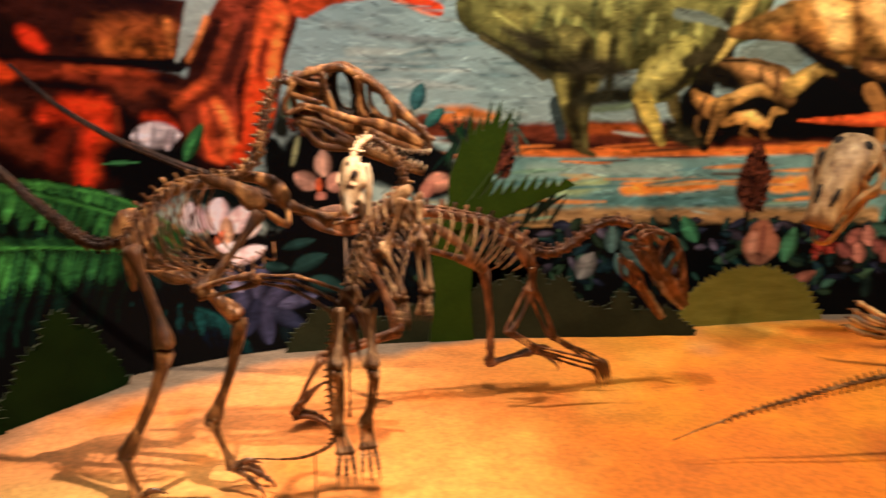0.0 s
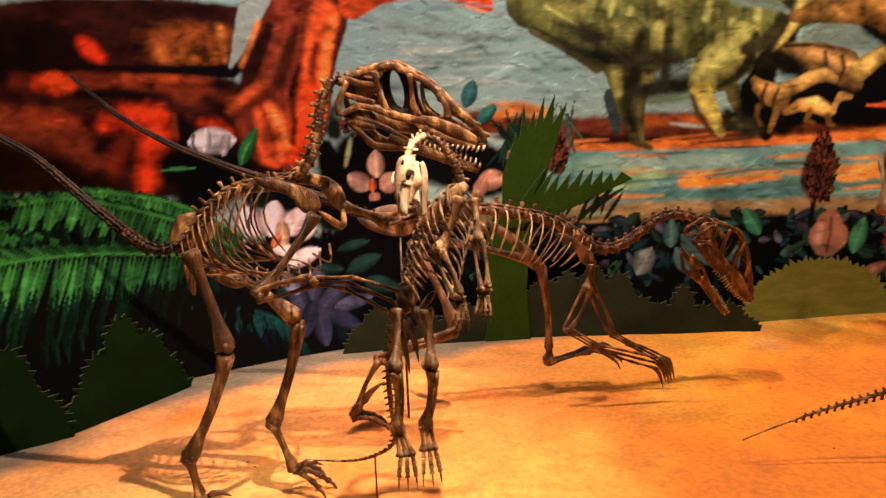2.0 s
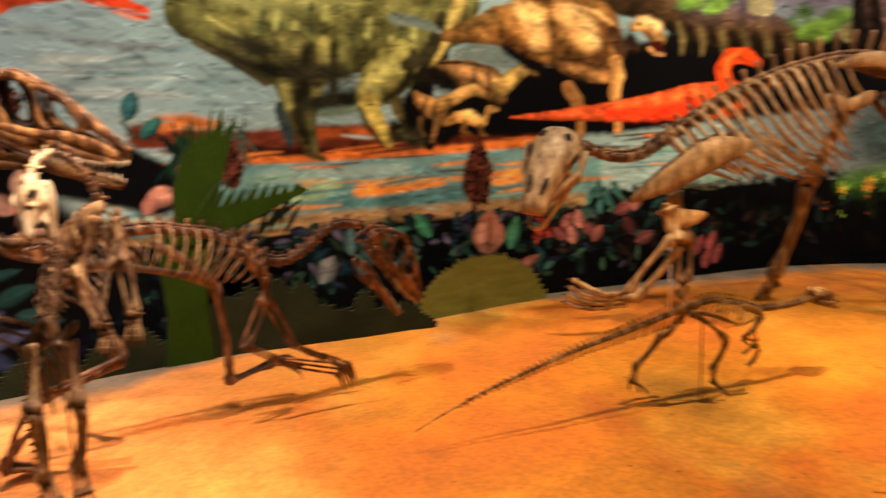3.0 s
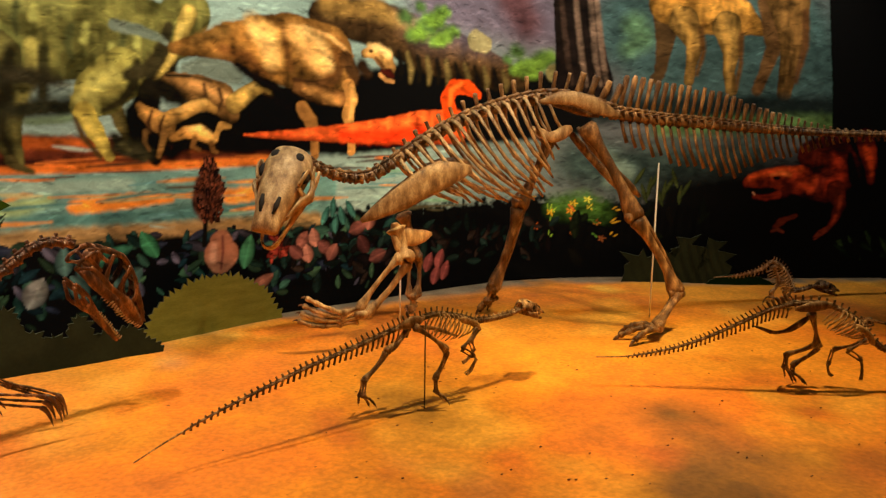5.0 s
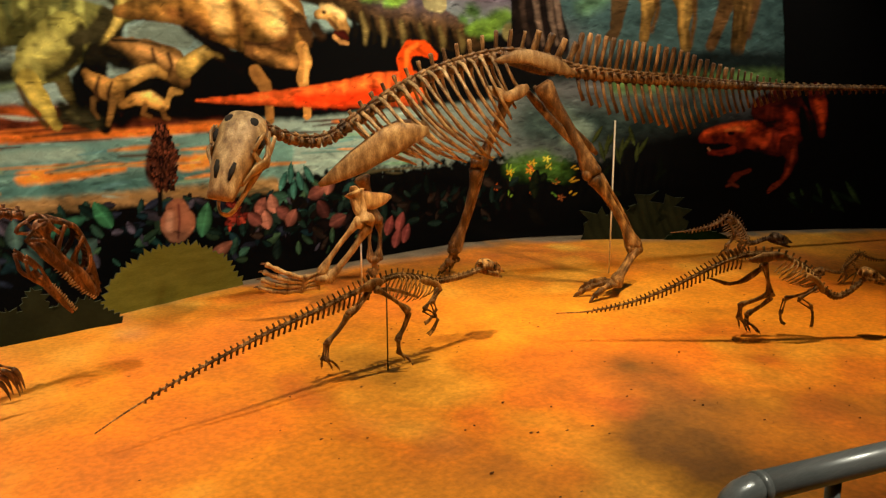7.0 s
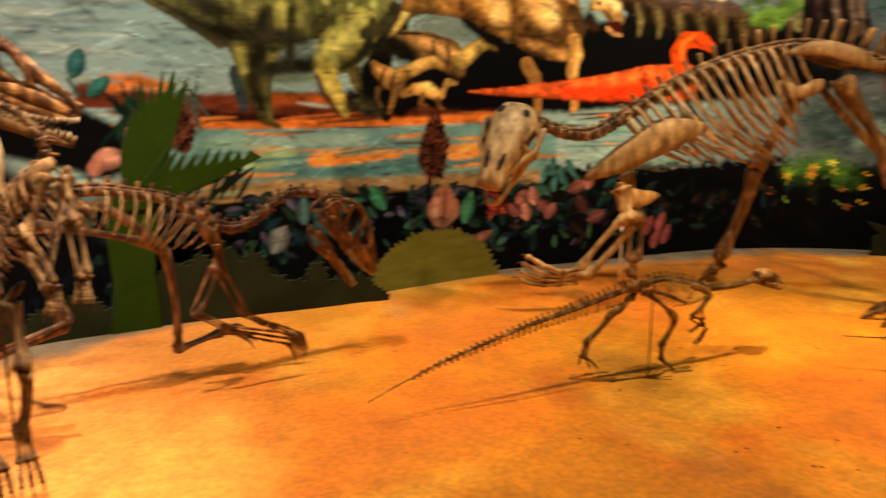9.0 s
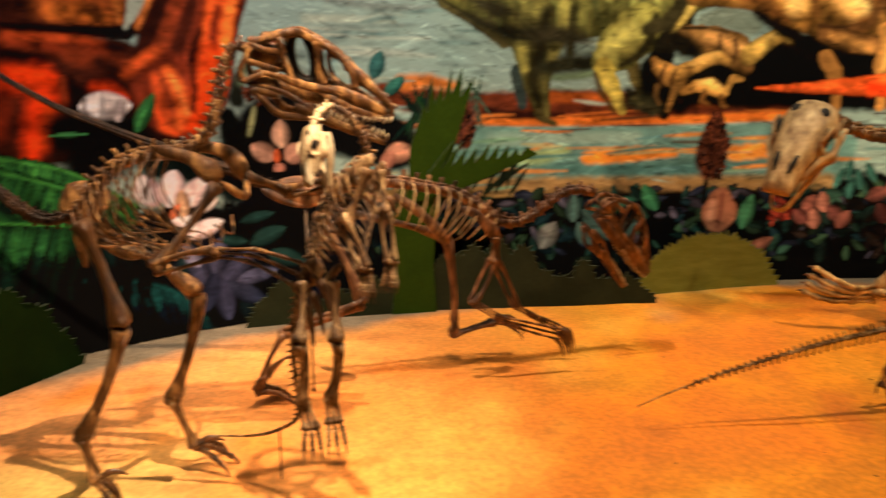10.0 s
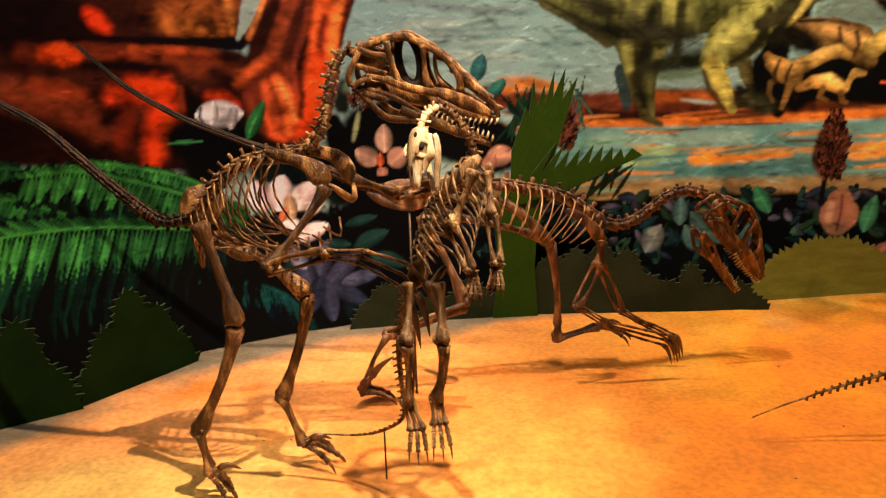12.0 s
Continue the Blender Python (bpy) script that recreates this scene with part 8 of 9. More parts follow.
def beaked_skull(owner, a, b, dorsal, bone, broad=0.33, gape=0.12, tall=1.0):
    """A plant eater's skull: flaring cheeks, a long nose, a beaked jaw; dark plugs stand for the shaded temples, eye
    openings and two nose slits.
    """
    o, L, x, y, z = skull_frame(a, b, dorsal)
    wide = (0.27, 0.31, 0.33, 0.35, 0.29, 0.23, 0.19, 0.16)
    def at(u, k, h):
        q = min(max((u + 0.06) / 1.06, 0), 0.999) * 7
        j = int(q)
        w = (wide[j] + (wide[j + 1] - wide[j]) * (q - j)) * broad / 0.33
        return o + x * (u * L) + y * (k * w * L) + z * (h * L * (1 + (tall - 1) * max(0.0, 1 - u)))
    g = Shape()
    # the long nose, vaulted from cheek to cheek
    n = 11
    rings = [(-0.09, 0.09, 0.6), (-0.04, 0.16, 0.86), (0.06, 0.19, 0.94), (0.18, 0.205, 0.95), (0.30, 0.20, 0.84), (0.42, 0.195, 0.78), (0.52, 0.185, 0.84), (0.62, 0.17, 0.88), (0.72, 0.148, 0.9), (0.84, 0.115, 0.95), (0.94, 0.085, 1.0), (1.0, 0.05, 1.05), (1.03, 0.0, 0.9)]
    first = len(g.v)
    for u, h, f in rings:
        for k in range(n):
            ang = math.pi * k / (n - 1)
            low = -0.05 + 0.02 * u
            g.v.append(at(u, f * math.cos(ang), low + (h - low) * math.sin(ang) ** 0.7))
        for k in range(n):
            ang = math.pi * (n - 1 - k) / (n - 1)
            low = -0.05 + 0.02 * u
            g.v.append(at(u, 0.86 * f * math.cos(ang), low + 0.006 + (h - 0.05 - low) * math.sin(ang) ** 0.7))
    m = 2 * n
    for i in range(len(rings) - 1):
        for k in range(m):
            k2, q = (k + 1) % m, first + i * m
            g.f.append((q + k, q + k2, q + m + k2, q + m + k))
    for q in (first, first + (len(rings) - 1) * m):
        for k in range(n - 1):
            g.f.append((q + k, q + k + 1, q + m - 2 - k, q + m - 1 - k))
    skull = part("skull", g, bone, owner)
    for k in (-1, 1):
        cheek = Shape()
        for pts, w in (
            ([(0.19, k * 0.93, 0.10), (0.20, k * 0.97, 0.0), (0.24, k * 0.97, -0.09)], (0.04, 0.04, 0.05)),
            ([(0.20, k * 0.95, 0.12), (0.32, k * 0.88, 0.16), (0.44, k * 0.78, 0.13)], (0.035, 0.045, 0.05)),
            ([(0.44, k * 0.74, 0.13), (0.46, k * 0.86, 0.02), (0.46, k * 0.94, -0.09)], (0.05, 0.045, 0.05)),
            ([(0.04, k * 0.94, -0.07), (0.24, k * 0.97, -0.09), (0.42, k * 1.06, -0.10), (0.56, k * 0.96, -0.07), (0.80, k * 0.9, -0.05)], (0.05, 0.07, 0.10, 0.07, 0.03)),
        ):
            bar(cheek, [at(*q) for q in pts], [v * L for v in w], y, 0.08)
        part("cheek_bone", cheek, bone, skull)
    # dark solid plugs in place of the shade inside the openings
    for k in (-1, 1):
        part("eye_socket", Shape().ball(at(0.28, k * 0.80, 0.065), (0.085 * L, 0.05 * L, 0.062 * L * tall), (x, y, z)), HOLLOW_SHADE, skull)
        part("temple_opening", Shape().ball(at(0.09, k * 0.45, 0.155), (0.062 * L, 0.075 * L * broad / 0.33, 0.026 * L), (x, y, z)), HOLLOW_SHADE, skull)
        slit = [at(u, k * 0.42, h) for u, h in ((0.64, 0.162), (0.74, 0.139), (0.84, 0.112))]
        part("nostril", Shape().tube(slit, [0.020 * L, 0.034 * L, 0.014 * L], 7, 0.5, y), HOLLOW_SHADE, skull)
    g = Shape()
    drop = lambda u: -(0.14 + gape * (0.25 + u)) * L
    side = lambda u, k, w: o + x * (u * L) + y * (k * broad * L * w)
    for k in (-1, 1):
        strut_at = [side(0.04, k, 1.02) - z * (0.14 * L), side(0.14, k, 1.0) + z * drop(0.05), side(0.32, k, 0.9) + z * drop(0.3), side(0.7, k, 0.55) + z * drop(0.7), side(1.0, k, 0.30) + z * drop(0.98)]
        bar(g, strut_at, [v * L for v in (0.05, 0.08, 0.085, 0.06, 0.045)], y, 0.06)
    tip = [side(1.0, k, w) + z * drop(0.98) + x * (e * L) for k, w, e in ((-1, 0.32, -0.02), (-1, 0.18, 0.05), (1, 0, 0.07), (1, 0.18, 0.05), (1, 0.32, -0.02))]
    bar(g, tip, [0.05 * L] * 5, x, 0.05)
    part("lower_jaw", g, bone, owner)


def base_of(J, key="leg_near"):
    p = J[key][-1]
    return (p[0], p[1], 0.0)


# ---- the skeletons ----
UP = (0, 0, 1)


def build_hunter():
    J, B = HUNTER, BONE_HUNTER
    o = thing("raptor_skeleton", base_of(J), "dark brown mounted raptor skeleton with raised tail and open jaws", "dinosaur skeleton", "raptors")
    column(o, (J["neck"], 14, (0.016, 0.022), (0.022, 0.024), (0.010, 0.010), (0.014, 0.02), 0.3, "neck_vertebra"), B, (-0.7, 0, 0.7))
    column(o, (J["back"], 11, (0.024, 0.026), (0.028, 0.036), (0, 0), (0.03, 0.03), 0.2, "back_vertebra"), B, UP)
    column(o, (J["tail"], 36, (0.021, 0.005), (0.016, 0.0), (0.018, 0.0), (0.012, 0.0), 0.8, "tail_vertebra"), BONE_TAIL_SHADED, (0.4, 0, 1))
    tendons(o, J["tail"], 0.017, 0.006, BONE_TAIL_SHADED)
    ribs(o, J["back"], 11, (0.24, 0.33, 0.36, 0.34, 0.26, 0.18), (0.09, 0.14, 0.155, 0.14, 0.1, 0.07), 0.0042, B, (0.15, 0, 1), -0.12, 0.24)
    hunter_skull(o, *J["skull"], (0.2, -0.1, 1), B, *J["jaw"])
    blade(o, "ilium", J["ilium"], (0.05, 0.075, 0.045), B)
    blade(o, "pubis", J["pubis"], (0.028, 0.018, 0.032), B, 0.7)
    blade(o, "ischium", J["ischium"], (0.026, 0.016, 0.012), B, 0.7)
    for k in ("near", "far"):
        blade(o, "scapula", J["scapula_" + k], (0.022, 0.022, 0.05), B, 0.35)
        leg(o, J["leg_" + k], 0.0245, B, 3, 0.045, 0.075)
    arm(o, J["arm_near"], J["fingers_near"], 0.018, B, 3, 0.085, 0.5, 0.9)
    arm(o, J["arm_far"], [Vector(J["arm_far"][3]), Vector(J["arm_far"][3]) + Vector((0.08, 0, -0.02)), Vector(J["arm_far"][3]) + Vector((0.13, 0.02, -0.08))], 0.018, B, 3, 0.06, 0.5)
    # wishbone and belly ribs
    blade(o, "wishbone", [Vector(J["scapula_near"][2]), Vector(J["scapula_near"][2]).lerp(Vector(J["scapula_far"][2]), 0.5) + Vector((0.04, 0, -0.06)), Vector(J["scapula_far"][2])], (0.012, 0.014, 0.012), B, 0.8)
    a, b = Vector(J["scapula_near"][2]) + Vector((0, 0.1, -0.2)), Vector(J["pubis"][2])
    for i in range(9):
        p = a.lerp(b, i / 8) + Vector((0, 0, -0.05 * math.sin(math.pi * i / 8)))
        part("belly_rib", Shape().tube(glide([p + Vector((-0.03, -0.09, 0.05)), p, p + Vector((-0.03, 0.09, 0.05))], 7), [0.004] * 7, 5), B, o)


def build_prey():
    J, B = PREY, BONE_PREY
    o = thing("small_skeleton", (-0.80, 2.69, 0.0), "small tan plant-eater skeleton reared upright on a thin rod", "dinosaur skeleton", "plant eaters")
    column(o, (J["neck"][:3], 4, (0.012, 0.012), (0.012, 0.012), (0, 0), (0.012, 0.012), 0.2, "neck_vertebra"), BONE_PALE, (0.2, 0.8, 0.5))
    column(o, (J["neck"][2:], 6, (0.012, 0.016), (0.012, 0.014), (0, 0), (0.010, 0.014), 0.2, "neck_vertebra"), BONE_HUNTER, (0.2, 0.8, 0.5))
    column(o, (J["back"], 13, (0.015, 0.018), (0.018, 0.024), (0, 0), (0.018, 0.018), 0.1, "back_vertebra"), B, (-0.7, 0.7, 0.3))
    column(o, (J["tail"], 40, (0.016, 0.003), (0.022, 0.002), (0.022, 0.002), (0.016, 0.001), 0.6, "tail_vertebra"), B, (-0.5, 0.6, 0.5))
    ribs(o, J["back"][:4], 11, (0.10, 0.15, 0.17, 0.15), (0.06, 0.085, 0.09, 0.075), 0.0048, B, (-0.65, 0.7, 0.3), 0.3)
    beaked_skull(o, *J["skull"], (-0.8, -0.6, 0.1), BONE_PALE, 0.27, 0.2)
    blade(o, "ilium", J["ilium"], (0.028, 0.035, 0.025), B, 0.5)
    blade(o, "pubis", J["pubis"], (0.012, 0.012, 0.014), B, 0.8)
    for k in ("near", "far"):
        blade(o, "scapula", J["scapula_" + k], (0.026, 0.02, 0.026), B, 0.35)
        leg(o, J["leg_" + k], 0.019, B, 3, 0.03, 0, 0.3)
        arm(o, J["arm_" + k], J["fingers_" + k], 0.0155, B, 4, 0.016, 0.6)
    part("support_rod", Shape().tube([(-0.80, 2.69, 0.2), (-0.80, 2.69, -0.01)], [0.0035, 0.0035], 8), DARK_ROD, o)


def build_stalker():
    J, B = STALKER, BONE_STALKER
    o = thing("raptor_skeleton", (-1.05, 3.42, 0.0), "reddish brown raptor skeleton crouching with lowered open jaws", "dinosaur skeleton", "raptors")
    column(o, (J["neck"], 10, (0.022, 0.026), (0.022, 0.024), (0.01, 0.01), (0.014, 0.02), 0.2, "neck_vertebra"), B, UP)
    column(o, (J["back"], 16, (0.026, 0.03), (0.03, 0.045), (0, 0), (0.025, 0.03), 0.1, "back_vertebra"), B, UP)
    column(o, (J["tail"], 36, (0.02, 0.005), (0.016, 0.0), (0.018, 0.0), (0.012, 0.0), 0.8, "tail_vertebra"), BONE_TAIL_SHADED, (0.3, 0, 1))
    tendons(o, J["tail"], 0.017, 0.006, BONE_TAIL_SHADED)
    ribs(o, J["back"][:5], 10, (0.13, 0.2, 0.22, 0.2, 0.15), (0.06, 0.11, 0.13, 0.12, 0.1), 0.0036, BONE_RIB, UP, 0.12)
    hunter_skull(o, *J["skull"], (1.0, 0.2, 0.7), B, *J["jaw"])
    blade(o, "ilium", J["ilium"], (0.045, 0.075, 0.05), B)
    blade(o, "pubis", J["pubis"], (0.03, 0.022, 0.035), B, 0.7)
    blade(o, "ischium", J["ischium"], (0.026, 0.018, 0.014), B, 0.7)
    blade(o, "scapula", J["scapula_near"], (0.024, 0.022, 0.045), B, 0.35)
    blade(o, "scapula", [Vector(p) + Vector((0, 0.17, 0)) for p in J["scapula_near"]], (0.024, 0.022, 0.045), B, 0.35)
    near = J["leg_near"][:4] + J["toe_near"]
    hip, knee, ankle, ball = [Vector(p) for p in near[:4]]
    ground = Vector(J["leg_near"][4])
    part("femur", long_bone(hip, knee, 0.023), B, o)
    part("tibia", long_bone(knee, ankle, 0.019), B, o)
    part("fibula", Shape().tube([knee + Vector((0, -0.03, 0.02)), ankle + Vector((0, -0.02, 0.02))], [0.012, 0.009], 7), B, o)
    part("ankle_bone", Shape().ball(ankle, (0.035, 0.03, 0.03)), B, o)
    for k in (-1, 0, 1):
        part("metatarsal", long_bone(ankle + Vector((0, k * 0.018, 0)), ground + Vector((0.01, k * 0.028, 0.0)), 0.013, -0.06), B, o)
    for k in (-1, 0, 1):
        way = Matrix.Rotation(k * 0.5, 3, "Z") @ (Vector(J["toe_near"][0]) - ground)
        digit(o, "toe", ground + Vector((0, k * 0.025, 0)), ground + way * 0.5 + Vector((0, 0, 0.02)), ground + way, 0.012, B, 0.045)
    inner = digit(o, "toe", ground + Vector((0, -0.04, 0.03)), ground + Vector((0.03, -0.05, 0.08)), ground + Vector((0.07, -0.05, 0.1)), 0.012, B, 0, 2)
    claw(inner, ground + Vector((0.07, -0.05, 0.1)), (0.3, 0, 1), (0.9, 0, 0.1), 0.1, 0.8)
    leg(o, J["leg_far"], 0.022, B, 3, 0.045, 0.07)
    for k in ("near", "far"):
        arm(o, J["arm_" + k], J["fingers_" + k], 0.017, B, 3, 0.07, 0.2, 1.2)
    part("support_rod", Shape().tube([(-0.86, 3.52, 0.95), (-0.86, 3.52, -0.01)], [0.006, 0.006], 8), DARK_ROD, o)


def build_grazer():
    J, B = GRAZER, BONE_GRAZER
    o = thing("large_skeleton", (4.07, 3.78, 0.0), "large tan plant-eater skeleton walking on four legs with lowered head", "dinosaur skeleton", "plant eaters")
    column(o, (J["neck"], 9, (0.036, 0.045), (0.014, 0.026), (0, 0), (0.03, 0.045), 0.2, "neck_vertebra"), B, UP)
    column(o, (J["back"], 19, (0.045, 0.055), (0.045, 0.17), (0, 0), (0.04, 0.05), 0.12, "back_vertebra"), B, (-0.15, 0, 1))
    t = [Vector(p) for p in J["tail"]]
    column(o, (t[:3], 13, (0.05, 0.044), (0.24, 0.21), (0.16, 0.36), (0.05, 0.02), 0.1, "tail_vertebra"), B, UP)
    column(o, (t[2:5], 17, (0.044, 0.028), (0.21, 0.03), (0.36, 0.07), (0.015, 0.0), 0.1, "tail_vertebra"), B, UP)
    column(o, (t[4:], 26, (0.027, 0.012), (0.02, 0.004), (0.05, 0.004), (0.0, 0.0), 0.3, "tail_vertebra"), B, UP)
    ribs(o, J["back"][:5], 16, (0.46, 0.57, 0.67, 0.70, 0.62, 0.44, 0.26), (0.12, 0.22, 0.28, 0.29, 0.26, 0.2, 0.15), 0.0125, BONE_RIB, (-0.3, 0, 1), 0.36)
    beaked_skull(o, *J["skull"], (-0.55, -0.75, 0.35), BONE_RIB, 0.31, 0.12)
    blade(o, "ilium", J["ilium"], (0.026, 0.05, 0.06, 0.028), BONE_RIB, 0.4)
    blade(o, "ilium", [Vector(p) + Vector((0.09, 0.33, 0)) for p in J["ilium"]], (0.026, 0.05, 0.06, 0.028), B, 0.4)
    blade(o, "pubis", J["pubis"], (0.055, 0.04, 0.03), BONE_RIB, 0.5)
    for d in (0, 0.2):
        blade(o, "ischium", [Vector(p) + Vector((d * 0.27, d, 0)) for p in J["ischium"]], (0.04, 0.028, 0.04), B, 0.7)
    # the near blade's paler bone stands for the light on it; the far one stays darker
    blade(o, "scapula", J["scapula_near"], (0.07, 0.10, 0.075, 0.035), BONE_RIB, 0.3)
    blade(o, "scapula", [Vector(p) + Vector((0.30, 0.50, 0)) for p in J["scapula_near"]], (0.07, 0.10, 0.075, 0.035), B, 0.25)
    blade(o, "breast_bone", [Vector(J["arm_near"][0]) + Vector((0.02, 0, -0.03)), Vector(J["arm_near"][0]).lerp(Vector(J["coracoid"][2]), 0.45) + Vector((0, 0, -0.05)), J["coracoid"][2]], (0.06, 0.06, 0.03), BONE_RIB, 0.35)
    blade(o, "shoulder_crest", [Vector(J["arm_near"][0]) + Vector((-0.03, -0.02, 0.03)), J["arm_near"][0], Vector(J["arm_near"][0]).lerp(Vector(J["arm_near"][1]), 0.9)], (0.03, 0.055, 0.045), BONE_RIB, 0.55, (1, 0, 0))
    heel, toe = [Vector(p) for p in J["leg_near"][3:5]]
    leg(o, [*J["leg_near"][:4], heel + Vector((*((toe - heel) * 1.75).xy, -0.07))], 0.047, B, 3, 0.08, 0, 0.5)
    leg(o, J["leg_far"], 0.045, B, 3, 0.06, 0, 0.45)
    arm(o, J["arm_near"], J["fingers_near"], 0.045, BONE_RIB, 4, 0.04, 0.4)
    arm(o, J["arm_far"], J["fingers_far"], 0.042, B, 4, 0.03, 0.5)
    part("support_rod", Shape().tube([(4.62, 4.27, 1.2), (4.62, 4.27, -0.01)], [0.0065, 0.0065], 10), WHITE_ROD, o, "white painted support rod")
    part("support_rod", Shape().tube([(2.68, 4.8, 0.62), (2.68, 4.8, -0.01)], [0.0065, 0.0065], 10), WHITE_ROD, o, "white painted support rod")


def build_small(name, J, label, s, dorsal_skull=(0, 0, 1), tail_n=30, rod=None, high=0.05):
    """A small two-legged plant eater; s scales the thickness of its bones."""
    B = BONE_SMALL
    o = thing(name, base_of(J), label, "dinosaur skeleton", "small plant eaters")
    column(o, (J["neck"], 10, (0.013 * s, 0.016 * s), (0.010, 0.014), (0, 0), (0.008, 0.01), 0.1, "neck_vertebra"), B, UP)
    column(o, (J["back"], 13, (0.012 * s, 0.014 * s), (0.016 * s, 0.03 * s), (0, 0), (0.012, 0.012), 0.1, "back_vertebra"), B, UP)
    column(o, (J["tail"], tail_n, (0.013 * s, 0.003 * s), (high, 0.003), (high * 1.25, 0.003), (0.012, 0.001), 0.35, "tail_vertebra"), B, UP)
    ribs(o, J["back"][:3], 10, (0.05 * s, 0.1 * s, 0.115 * s, 0.09 * s), (0.03 * s, 0.05 * s, 0.055 * s, 0.045 * s), 0.0045 * s, BONE_RIB, UP, 0.3)
    a, b = [Vector(p) for p in J["skull"]]
    beaked_skull(o, a, a.lerp(b, 0.95), dorsal_skull, BONE_PREY, 0.36, 0.06, 1.6)
    if "ilium" in J:
        blade(o, "ilium", J["ilium"], (0.02 * s, 0.028 * s, 0.015 * s), B, 0.4)
        blade(o, "pubis", J["pubis"], (0.011 * s, 0.009 * s, 0.008 * s), B, 0.8)
        blade(o, "ischium", J["ischium"], (0.012 * s, 0.009 * s, 0.01 * s), B, 0.8)
        blade(o, "scapula", J["scapula_near"], (0.02 * s, 0.014 * s, 0.02 * s), BONE_RIB, 0.35)
    for k in ("near", "far"):
        leg(o, J["leg_" + k], 0.0125 * s, B, 3, 0.014 * s, 0, 0.5)
        if "arm_" + k in J:
            arm(o, J["arm_" + k], J["fingers_" + k], 0.009 * s, B, 3, 0.006, 0.22)
    if rod:
        part("support_rod", Shape().tube([rod, (rod[0], rod[1], -0.01)], [0.004, 0.004], 8), DARK_ROD, o)
    return o


build_hunter()
build_prey()
build_stalker()
build_grazer()
build_small("runner_skeleton", RUNNER, "small dark tan runner skeleton striding with long straight tail", 1.15, tail_n=46, rod=(2.1, 3.38, 0.47))
build_small("runner_skeleton", BROWSER, "small brown runner skeleton stooping with long drooping tail", 1.15, tail_n=44)
sentry = build_small("runner_skeleton", SENTRY, "tiny brown runner skeleton crouching beside dark undergrowth", 1.2, tail_n=16, high=0.03)
tagged(copy_thing(sentry, pose(5.81, 2.96, 0, 0, 0, 168) @ Matrix.Scale(0.6, 4)), "tiny brown runner skeleton crouching in dim light on sand")


# ---- painted board cut-outs along the foot of the mural ----
def board(name, outline, a, b, depth, material, parent=None):
    """A cut-out of board: its outline (along, up) stood on the line from a to b, with real thickness."""
    a, b = Vector((*a, 0)), Vector((*b, 0))
    t = unit(b - a)
    n = Vector((t.y, -t.x, 0))
    bm = bmesh.new()
    front = [bm.verts.new(a + t * u + Vector((0, 0, z)) + n * depth) for u, z in outline]
    back = [bm.verts.new(v.co - n * 0.012) for v in front]
    caps = [bm.faces.new(front), bm.faces.new(back[::-1])]
    for i in range(len(front)):
        j = (i + 1) % len(front)
        bm.faces.new((front[i], back[i], back[j], front[j]))
    bm.normal_update()
    bmesh.ops.triangulate(bm, faces=caps)
    bmesh.ops.recalc_face_normals(bm, faces=bm.faces[:])
    me = bpy.data.meshes.new(name)
    bm.to_mesh(me)
    bm.free()
    me.materials.append(material)
    me.materials.append(BOARD_EDGE)
    for f in me.polygons:
        f.material_index = 0 if abs(f.normal.dot(n)) > 0.5 else 1
    ob = new(name, me)
    if parent:
        me.transform(Matrix.Translation(-parent.location))
        ob.parent = parent
    return ob


def bush_outline(width, humps, tooth, pitch, seed):
    """The jagged top of a bush over its width; humps: middle, half width and height of each."""
    rng = random.Random(seed)
    tops = []
    n = 400
    for i in range(n + 1):
        u = width * i / n
        tops.append((u, max([h * max(0.0, 1 - abs((u - c) / w) ** 2.2) ** 0.6 for c, w, h in humps] + [0.03]) * min(1.0, (min(u, width - u) + 0.01) / 0.12) ** 0.6))
    out, run, last, up = [(0.0, -0.01)], 0.0, tops[0], False
    for i in range(1, n):
        p = tops[i]
        run += math.hypot(p[0] - last[0], p[1] - last[1])
        last = p
        if run >= pitch * 0.5:
            run = 0.0
            q, r = tops[max(0, i - 4)], tops[min(n, i + 4)]
            dx, dz = r[0] - q[0], r[1] - q[1]
            k = math.hypot(dx, dz) or 1
            push = tooth * rng.uniform(0.5, 1.3) if up else -tooth * rng.uniform(0.0, 0.4)
            out.append((p[0] - dz / k * push + (rng.uniform(-0.3, 0.3) * pitch), max(0.0, p[1] + dx / k * push)))
            up = not up
    return out + [(width, -0.01)]


def bush(a, b, humps, tooth, pitch, seed, material, label):
    width = math.hypot(b[0] - a[0], b[1] - a[1])
    ob = board("bush_cutout", bush_outline(width, humps, tooth, pitch, seed), a, b, 0.0, material)
    return tagged(ob, label, "cutout", "foliage cutouts")


bush((-2.95, 2.62), (-2.42, 3.16), [(0.10, 0.13, 0.34), (0.27, 0.12, 0.22), (0.40, 0.11, 0.36), (0.52, 0.13, 0.48), (0.68, 0.1, 0.26)], 0.026, 0.034, 3, PLYWOOD_GREEN, "dark green board cutout of a leafy bush")
bush((-2.46, 3.14), (-2.17, 3.82), [(0.10, 0.14, 0.2), (0.22, 0.13, 0.34), (0.36, 0.14, 0.50), (0.50, 0.15, 0.38), (0.64, 0.12, 0.22)], 0.026, 0.034, 4, PLYWOOD_GREEN, "dark green board cutout of a peaked bush")
bush((-1.48, 4.43), (-1.1, 4.59), [(0.1, 0.12, 0.16), (0.24, 0.14, 0.26), (0.36, 0.1, 0.2)], 0.022, 0.032, 5, PLYWOOD_BROWN, "umber board cutout of a small bush")
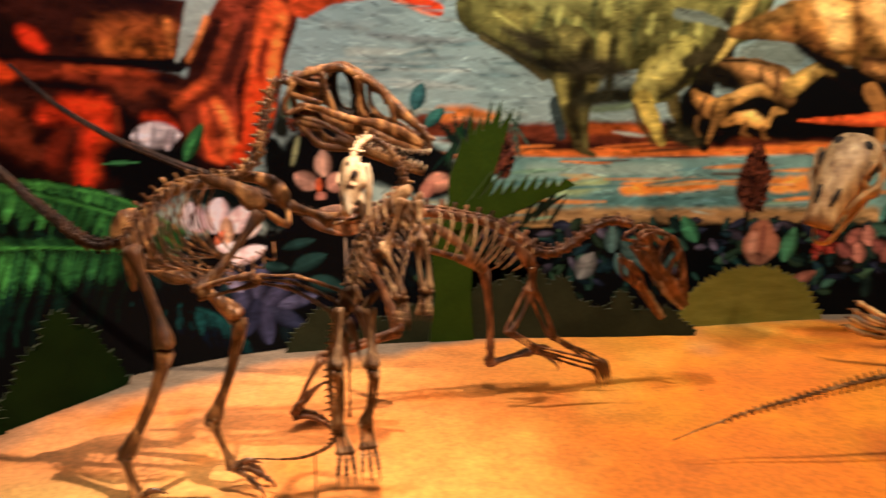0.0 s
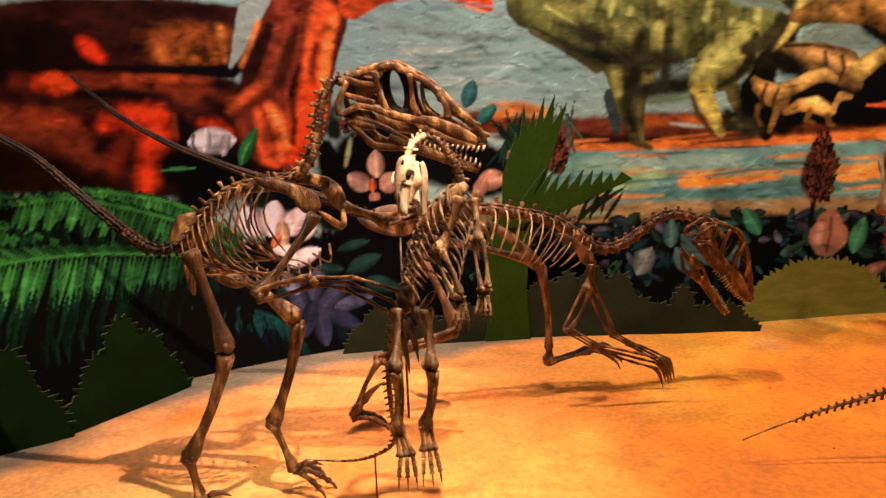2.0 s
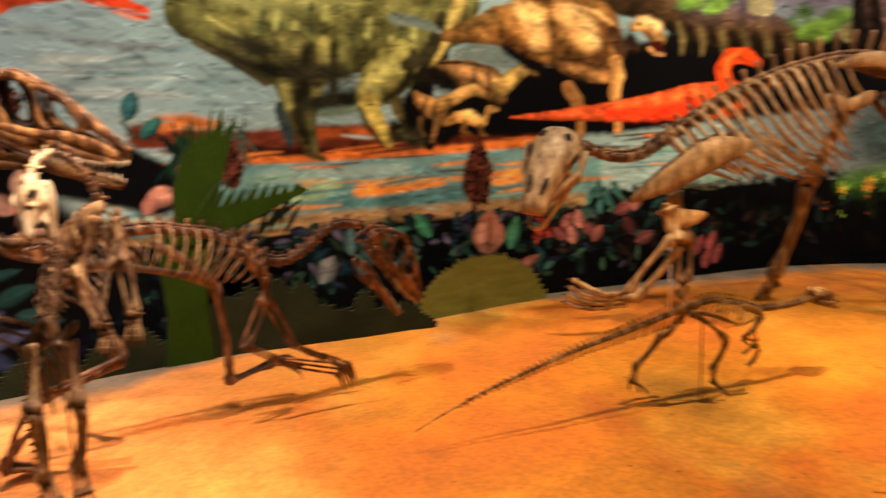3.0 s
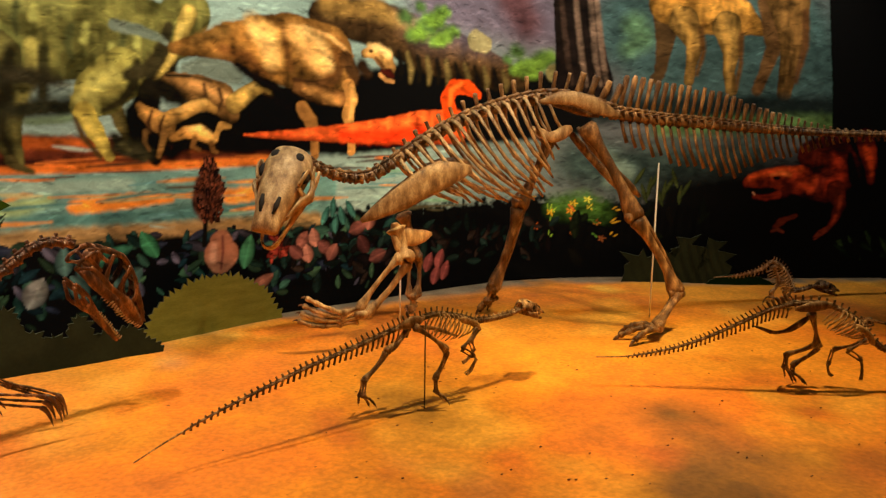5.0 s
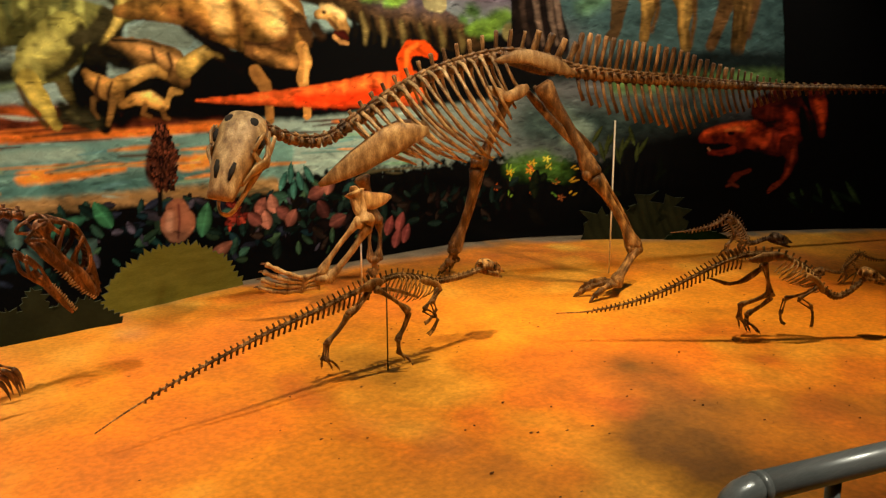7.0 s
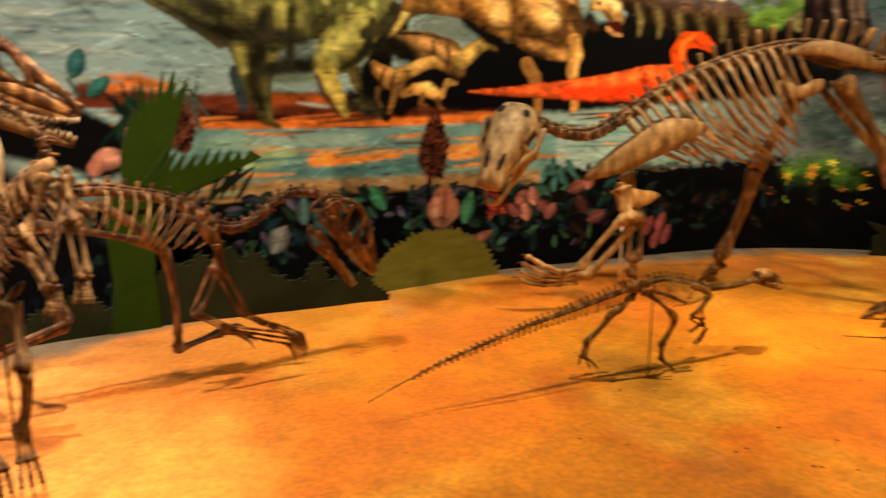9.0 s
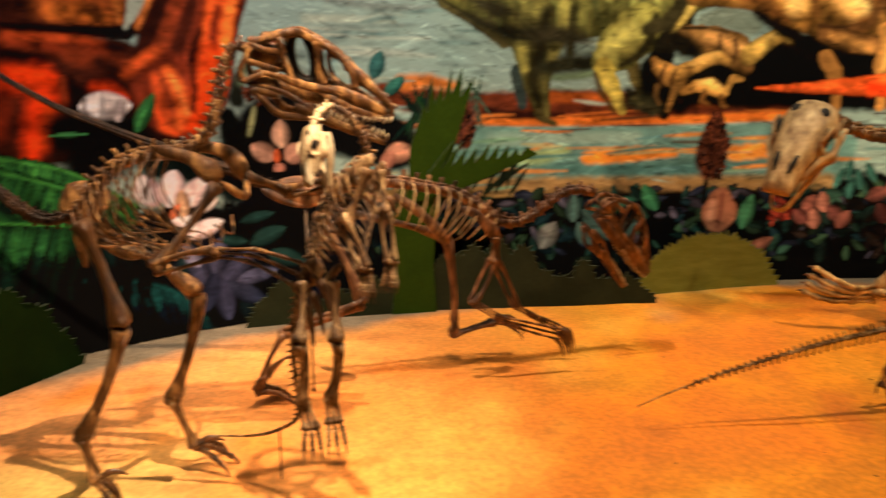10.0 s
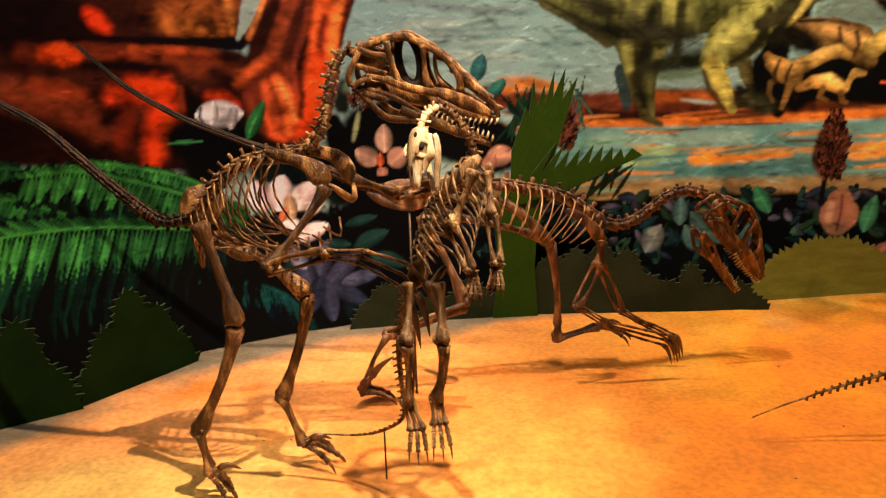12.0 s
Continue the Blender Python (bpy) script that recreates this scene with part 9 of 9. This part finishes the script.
bush((-1.1, 4.62), (-0.56, 4.78), [(0.12, 0.14, 0.18), (0.34, 0.16, 0.24), (0.5, 0.1, 0.16)], 0.022, 0.032, 6, PLYWOOD_BROWN, "umber board cutout of a low bush")
bush((-0.45, 4.83), (1.08, 5.03), [(0.2, 0.22, 0.36), (0.34, 0.10, 0.42), (0.50, 0.13, 0.44), (0.66, 0.14, 0.40), (0.80, 0.1, 0.24), (0.92, 0.1, 0.20), (1.06, 0.10, 0.30), (1.2, 0.1, 0.18), (1.34, 0.13, 0.19), (1.48, 0.1, 0.12)], 0.022, 0.032, 7, PLYWOOD_BROWN, "long umber board cutout of undergrowth")
bush((0.95, 5.20), (2.05, 5.53), [(0.57, 0.54, 0.39), (0.35, 0.3, 0.30), (0.85, 0.28, 0.27)], 0.034, 0.045, 8, PLYWOOD_OLIVE, "olive board cutout of a rounded bush")
bush((5.35, 5.38), (6.2, 4.82), [(0.18, 0.2, 0.27), (0.42, 0.16, 0.30), (0.63, 0.14, 0.44), (0.88, 0.12, 0.42)], 0.09, 0.11, 9, PLYWOOD_BROWN, "dark olive board cutout of leafy plants")
bush((6.0, 4.92), (6.6, 4.55), [(0.3, 0.32, 0.09)], 0.006, 0.05, 10, PLYWOOD_GREEN, "low dark board cutout of ground cover")


def frond_outline(root, tip, wide, teeth, tooth, seed):
    """A palm blade from root to tip: one edge a smooth bow, the other cut into long forward points."""
    rng = random.Random(seed)
    r, t = Vector((*root, 0)), Vector((*tip, 0))
    L = (t - r).length
    d = unit(t - r)
    n = Vector((-d.y, d.x, 0))
    web = lambda u: wide * (0.45 + 0.55 * math.sin(math.pi * min(1, 0.2 + 0.8 * u))) * (1 - 0.88 * u)
    smooth = [r + d * (u * L) - n * web(u) for u in (0.02, 0.2, 0.4, 0.6, 0.8, 0.92)]
    cut = []
    for i in range(teeth):
        u0 = 0.04 + 0.90 * i / teeth
        notch = r + d * (u0 * L) + n * (web(u0) * 0.45)
        point = notch + (d * 0.78 + n * 0.62) * (tooth * rng.uniform(0.8, 1.1) * (1 - 0.8 * u0))
        cut += [notch, point]
    return [(p.x, p.y) for p in smooth + [t] + cut[::-1]]


def fan_outline(root, half, tips, web):
    """A fan leaf: pointed fingers from a narrow root out to the tips, joined as far as web of their length."""
    r = Vector((*root, 0))
    t = [Vector((*q, 0)) for q in tips]
    out = [r + Vector((-half, 0, 0)), r.lerp(t[0], 0.55) + Vector((-half * 0.9, 0, 0))]
    for a, b in zip(t, t[1:]):
        out += [a, r.lerp((a + b) / 2, web)]
    out += [t[-1], r.lerp(t[-1], 0.42) + Vector((half * 0.5, 0, 0)), r + Vector((half, 0, 0))]
    return [(p.x, p.y) for p in out][::-1]


def palm():
    o = thing("palm_cutout", (-0.47, 4.8, 0.0), "leaf green board cutout of a fan palm", "cutout", "foliage cutouts")
    a, b = (-0.61, 4.74), (-0.34, 4.81)
    board("stem", [(-0.02, -0.01), (0.27, -0.01), (0.25, 0.3), (0.27, 0.6), (0.34, 0.78), (0.2, 0.9), (0.06, 0.84), (0.0, 0.6), (0.02, 0.3)], a, b, 0.0, PLYWOOD_LEAF, o)
    board("frond", fan_outline((0.20, 0.72), 0.10, [(0.20, 1.30), (0.25, 1.47), (0.315, 1.43), (0.375, 1.51), (0.44, 1.52), (0.515, 1.47)], 0.80), a, b, 0.016, PLYWOOD_LEAF, o)
    board("frond", frond_outline((0.20, 0.84), (0.915, 0.99), 0.13, 9, 0.24, 2), a, b, 0.032, PLYWOOD_LEAF, o)


palm()


# ---- visitors' rail ----
def guard_rail():
    o = thing("guard_rail", (1.2, 0.5, 0.0), "brushed grey steel visitor guard rail", "rail")
    a, b = Vector((1.10, 0.515, 0.945)), Vector((3.0, 0.13, 0.945))
    d = unit(b - a)
    part("top_rail", Shape().tube([a.lerp(b, i / 6) for i in range(7)], [0.021] * 7, 18), STEEL, o)
    bend = glide([a, a - d * 0.03 + Vector((0, 0, -0.006)), a - d * 0.05 + Vector((0, 0, -0.03)), a - d * 0.055 + Vector((0, 0, -0.08))], 9)
    part("elbow", Shape().tube(bend, [0.0205] * 9, 18, 1.0, d), STEEL, o)
    foot = a - d * 0.055
    part("post", Shape().tube([foot + Vector((0, 0, -0.08)), (foot.x, foot.y, -0.01)], [0.0195, 0.0195], 16), STEEL, o)
    part("collar", Shape().tube([a + d * 0.0, a + d * 0.012], [0.0225, 0.0225], 18), STEEL, o)
    for u in (0.075, 0.55, 0.98):
        p = a.lerp(b, u)
        part("post", Shape().tube([p + Vector((0, 0, -0.02)), (p.x, p.y, -0.01)], [0.011, 0.011], 14), STEEL, o)
        part("base_plate", Shape().tube([(p.x, p.y, -0.01), (p.x, p.y, 0.012)], [0.05, 0.05], 18), STEEL, o)


guard_rail()
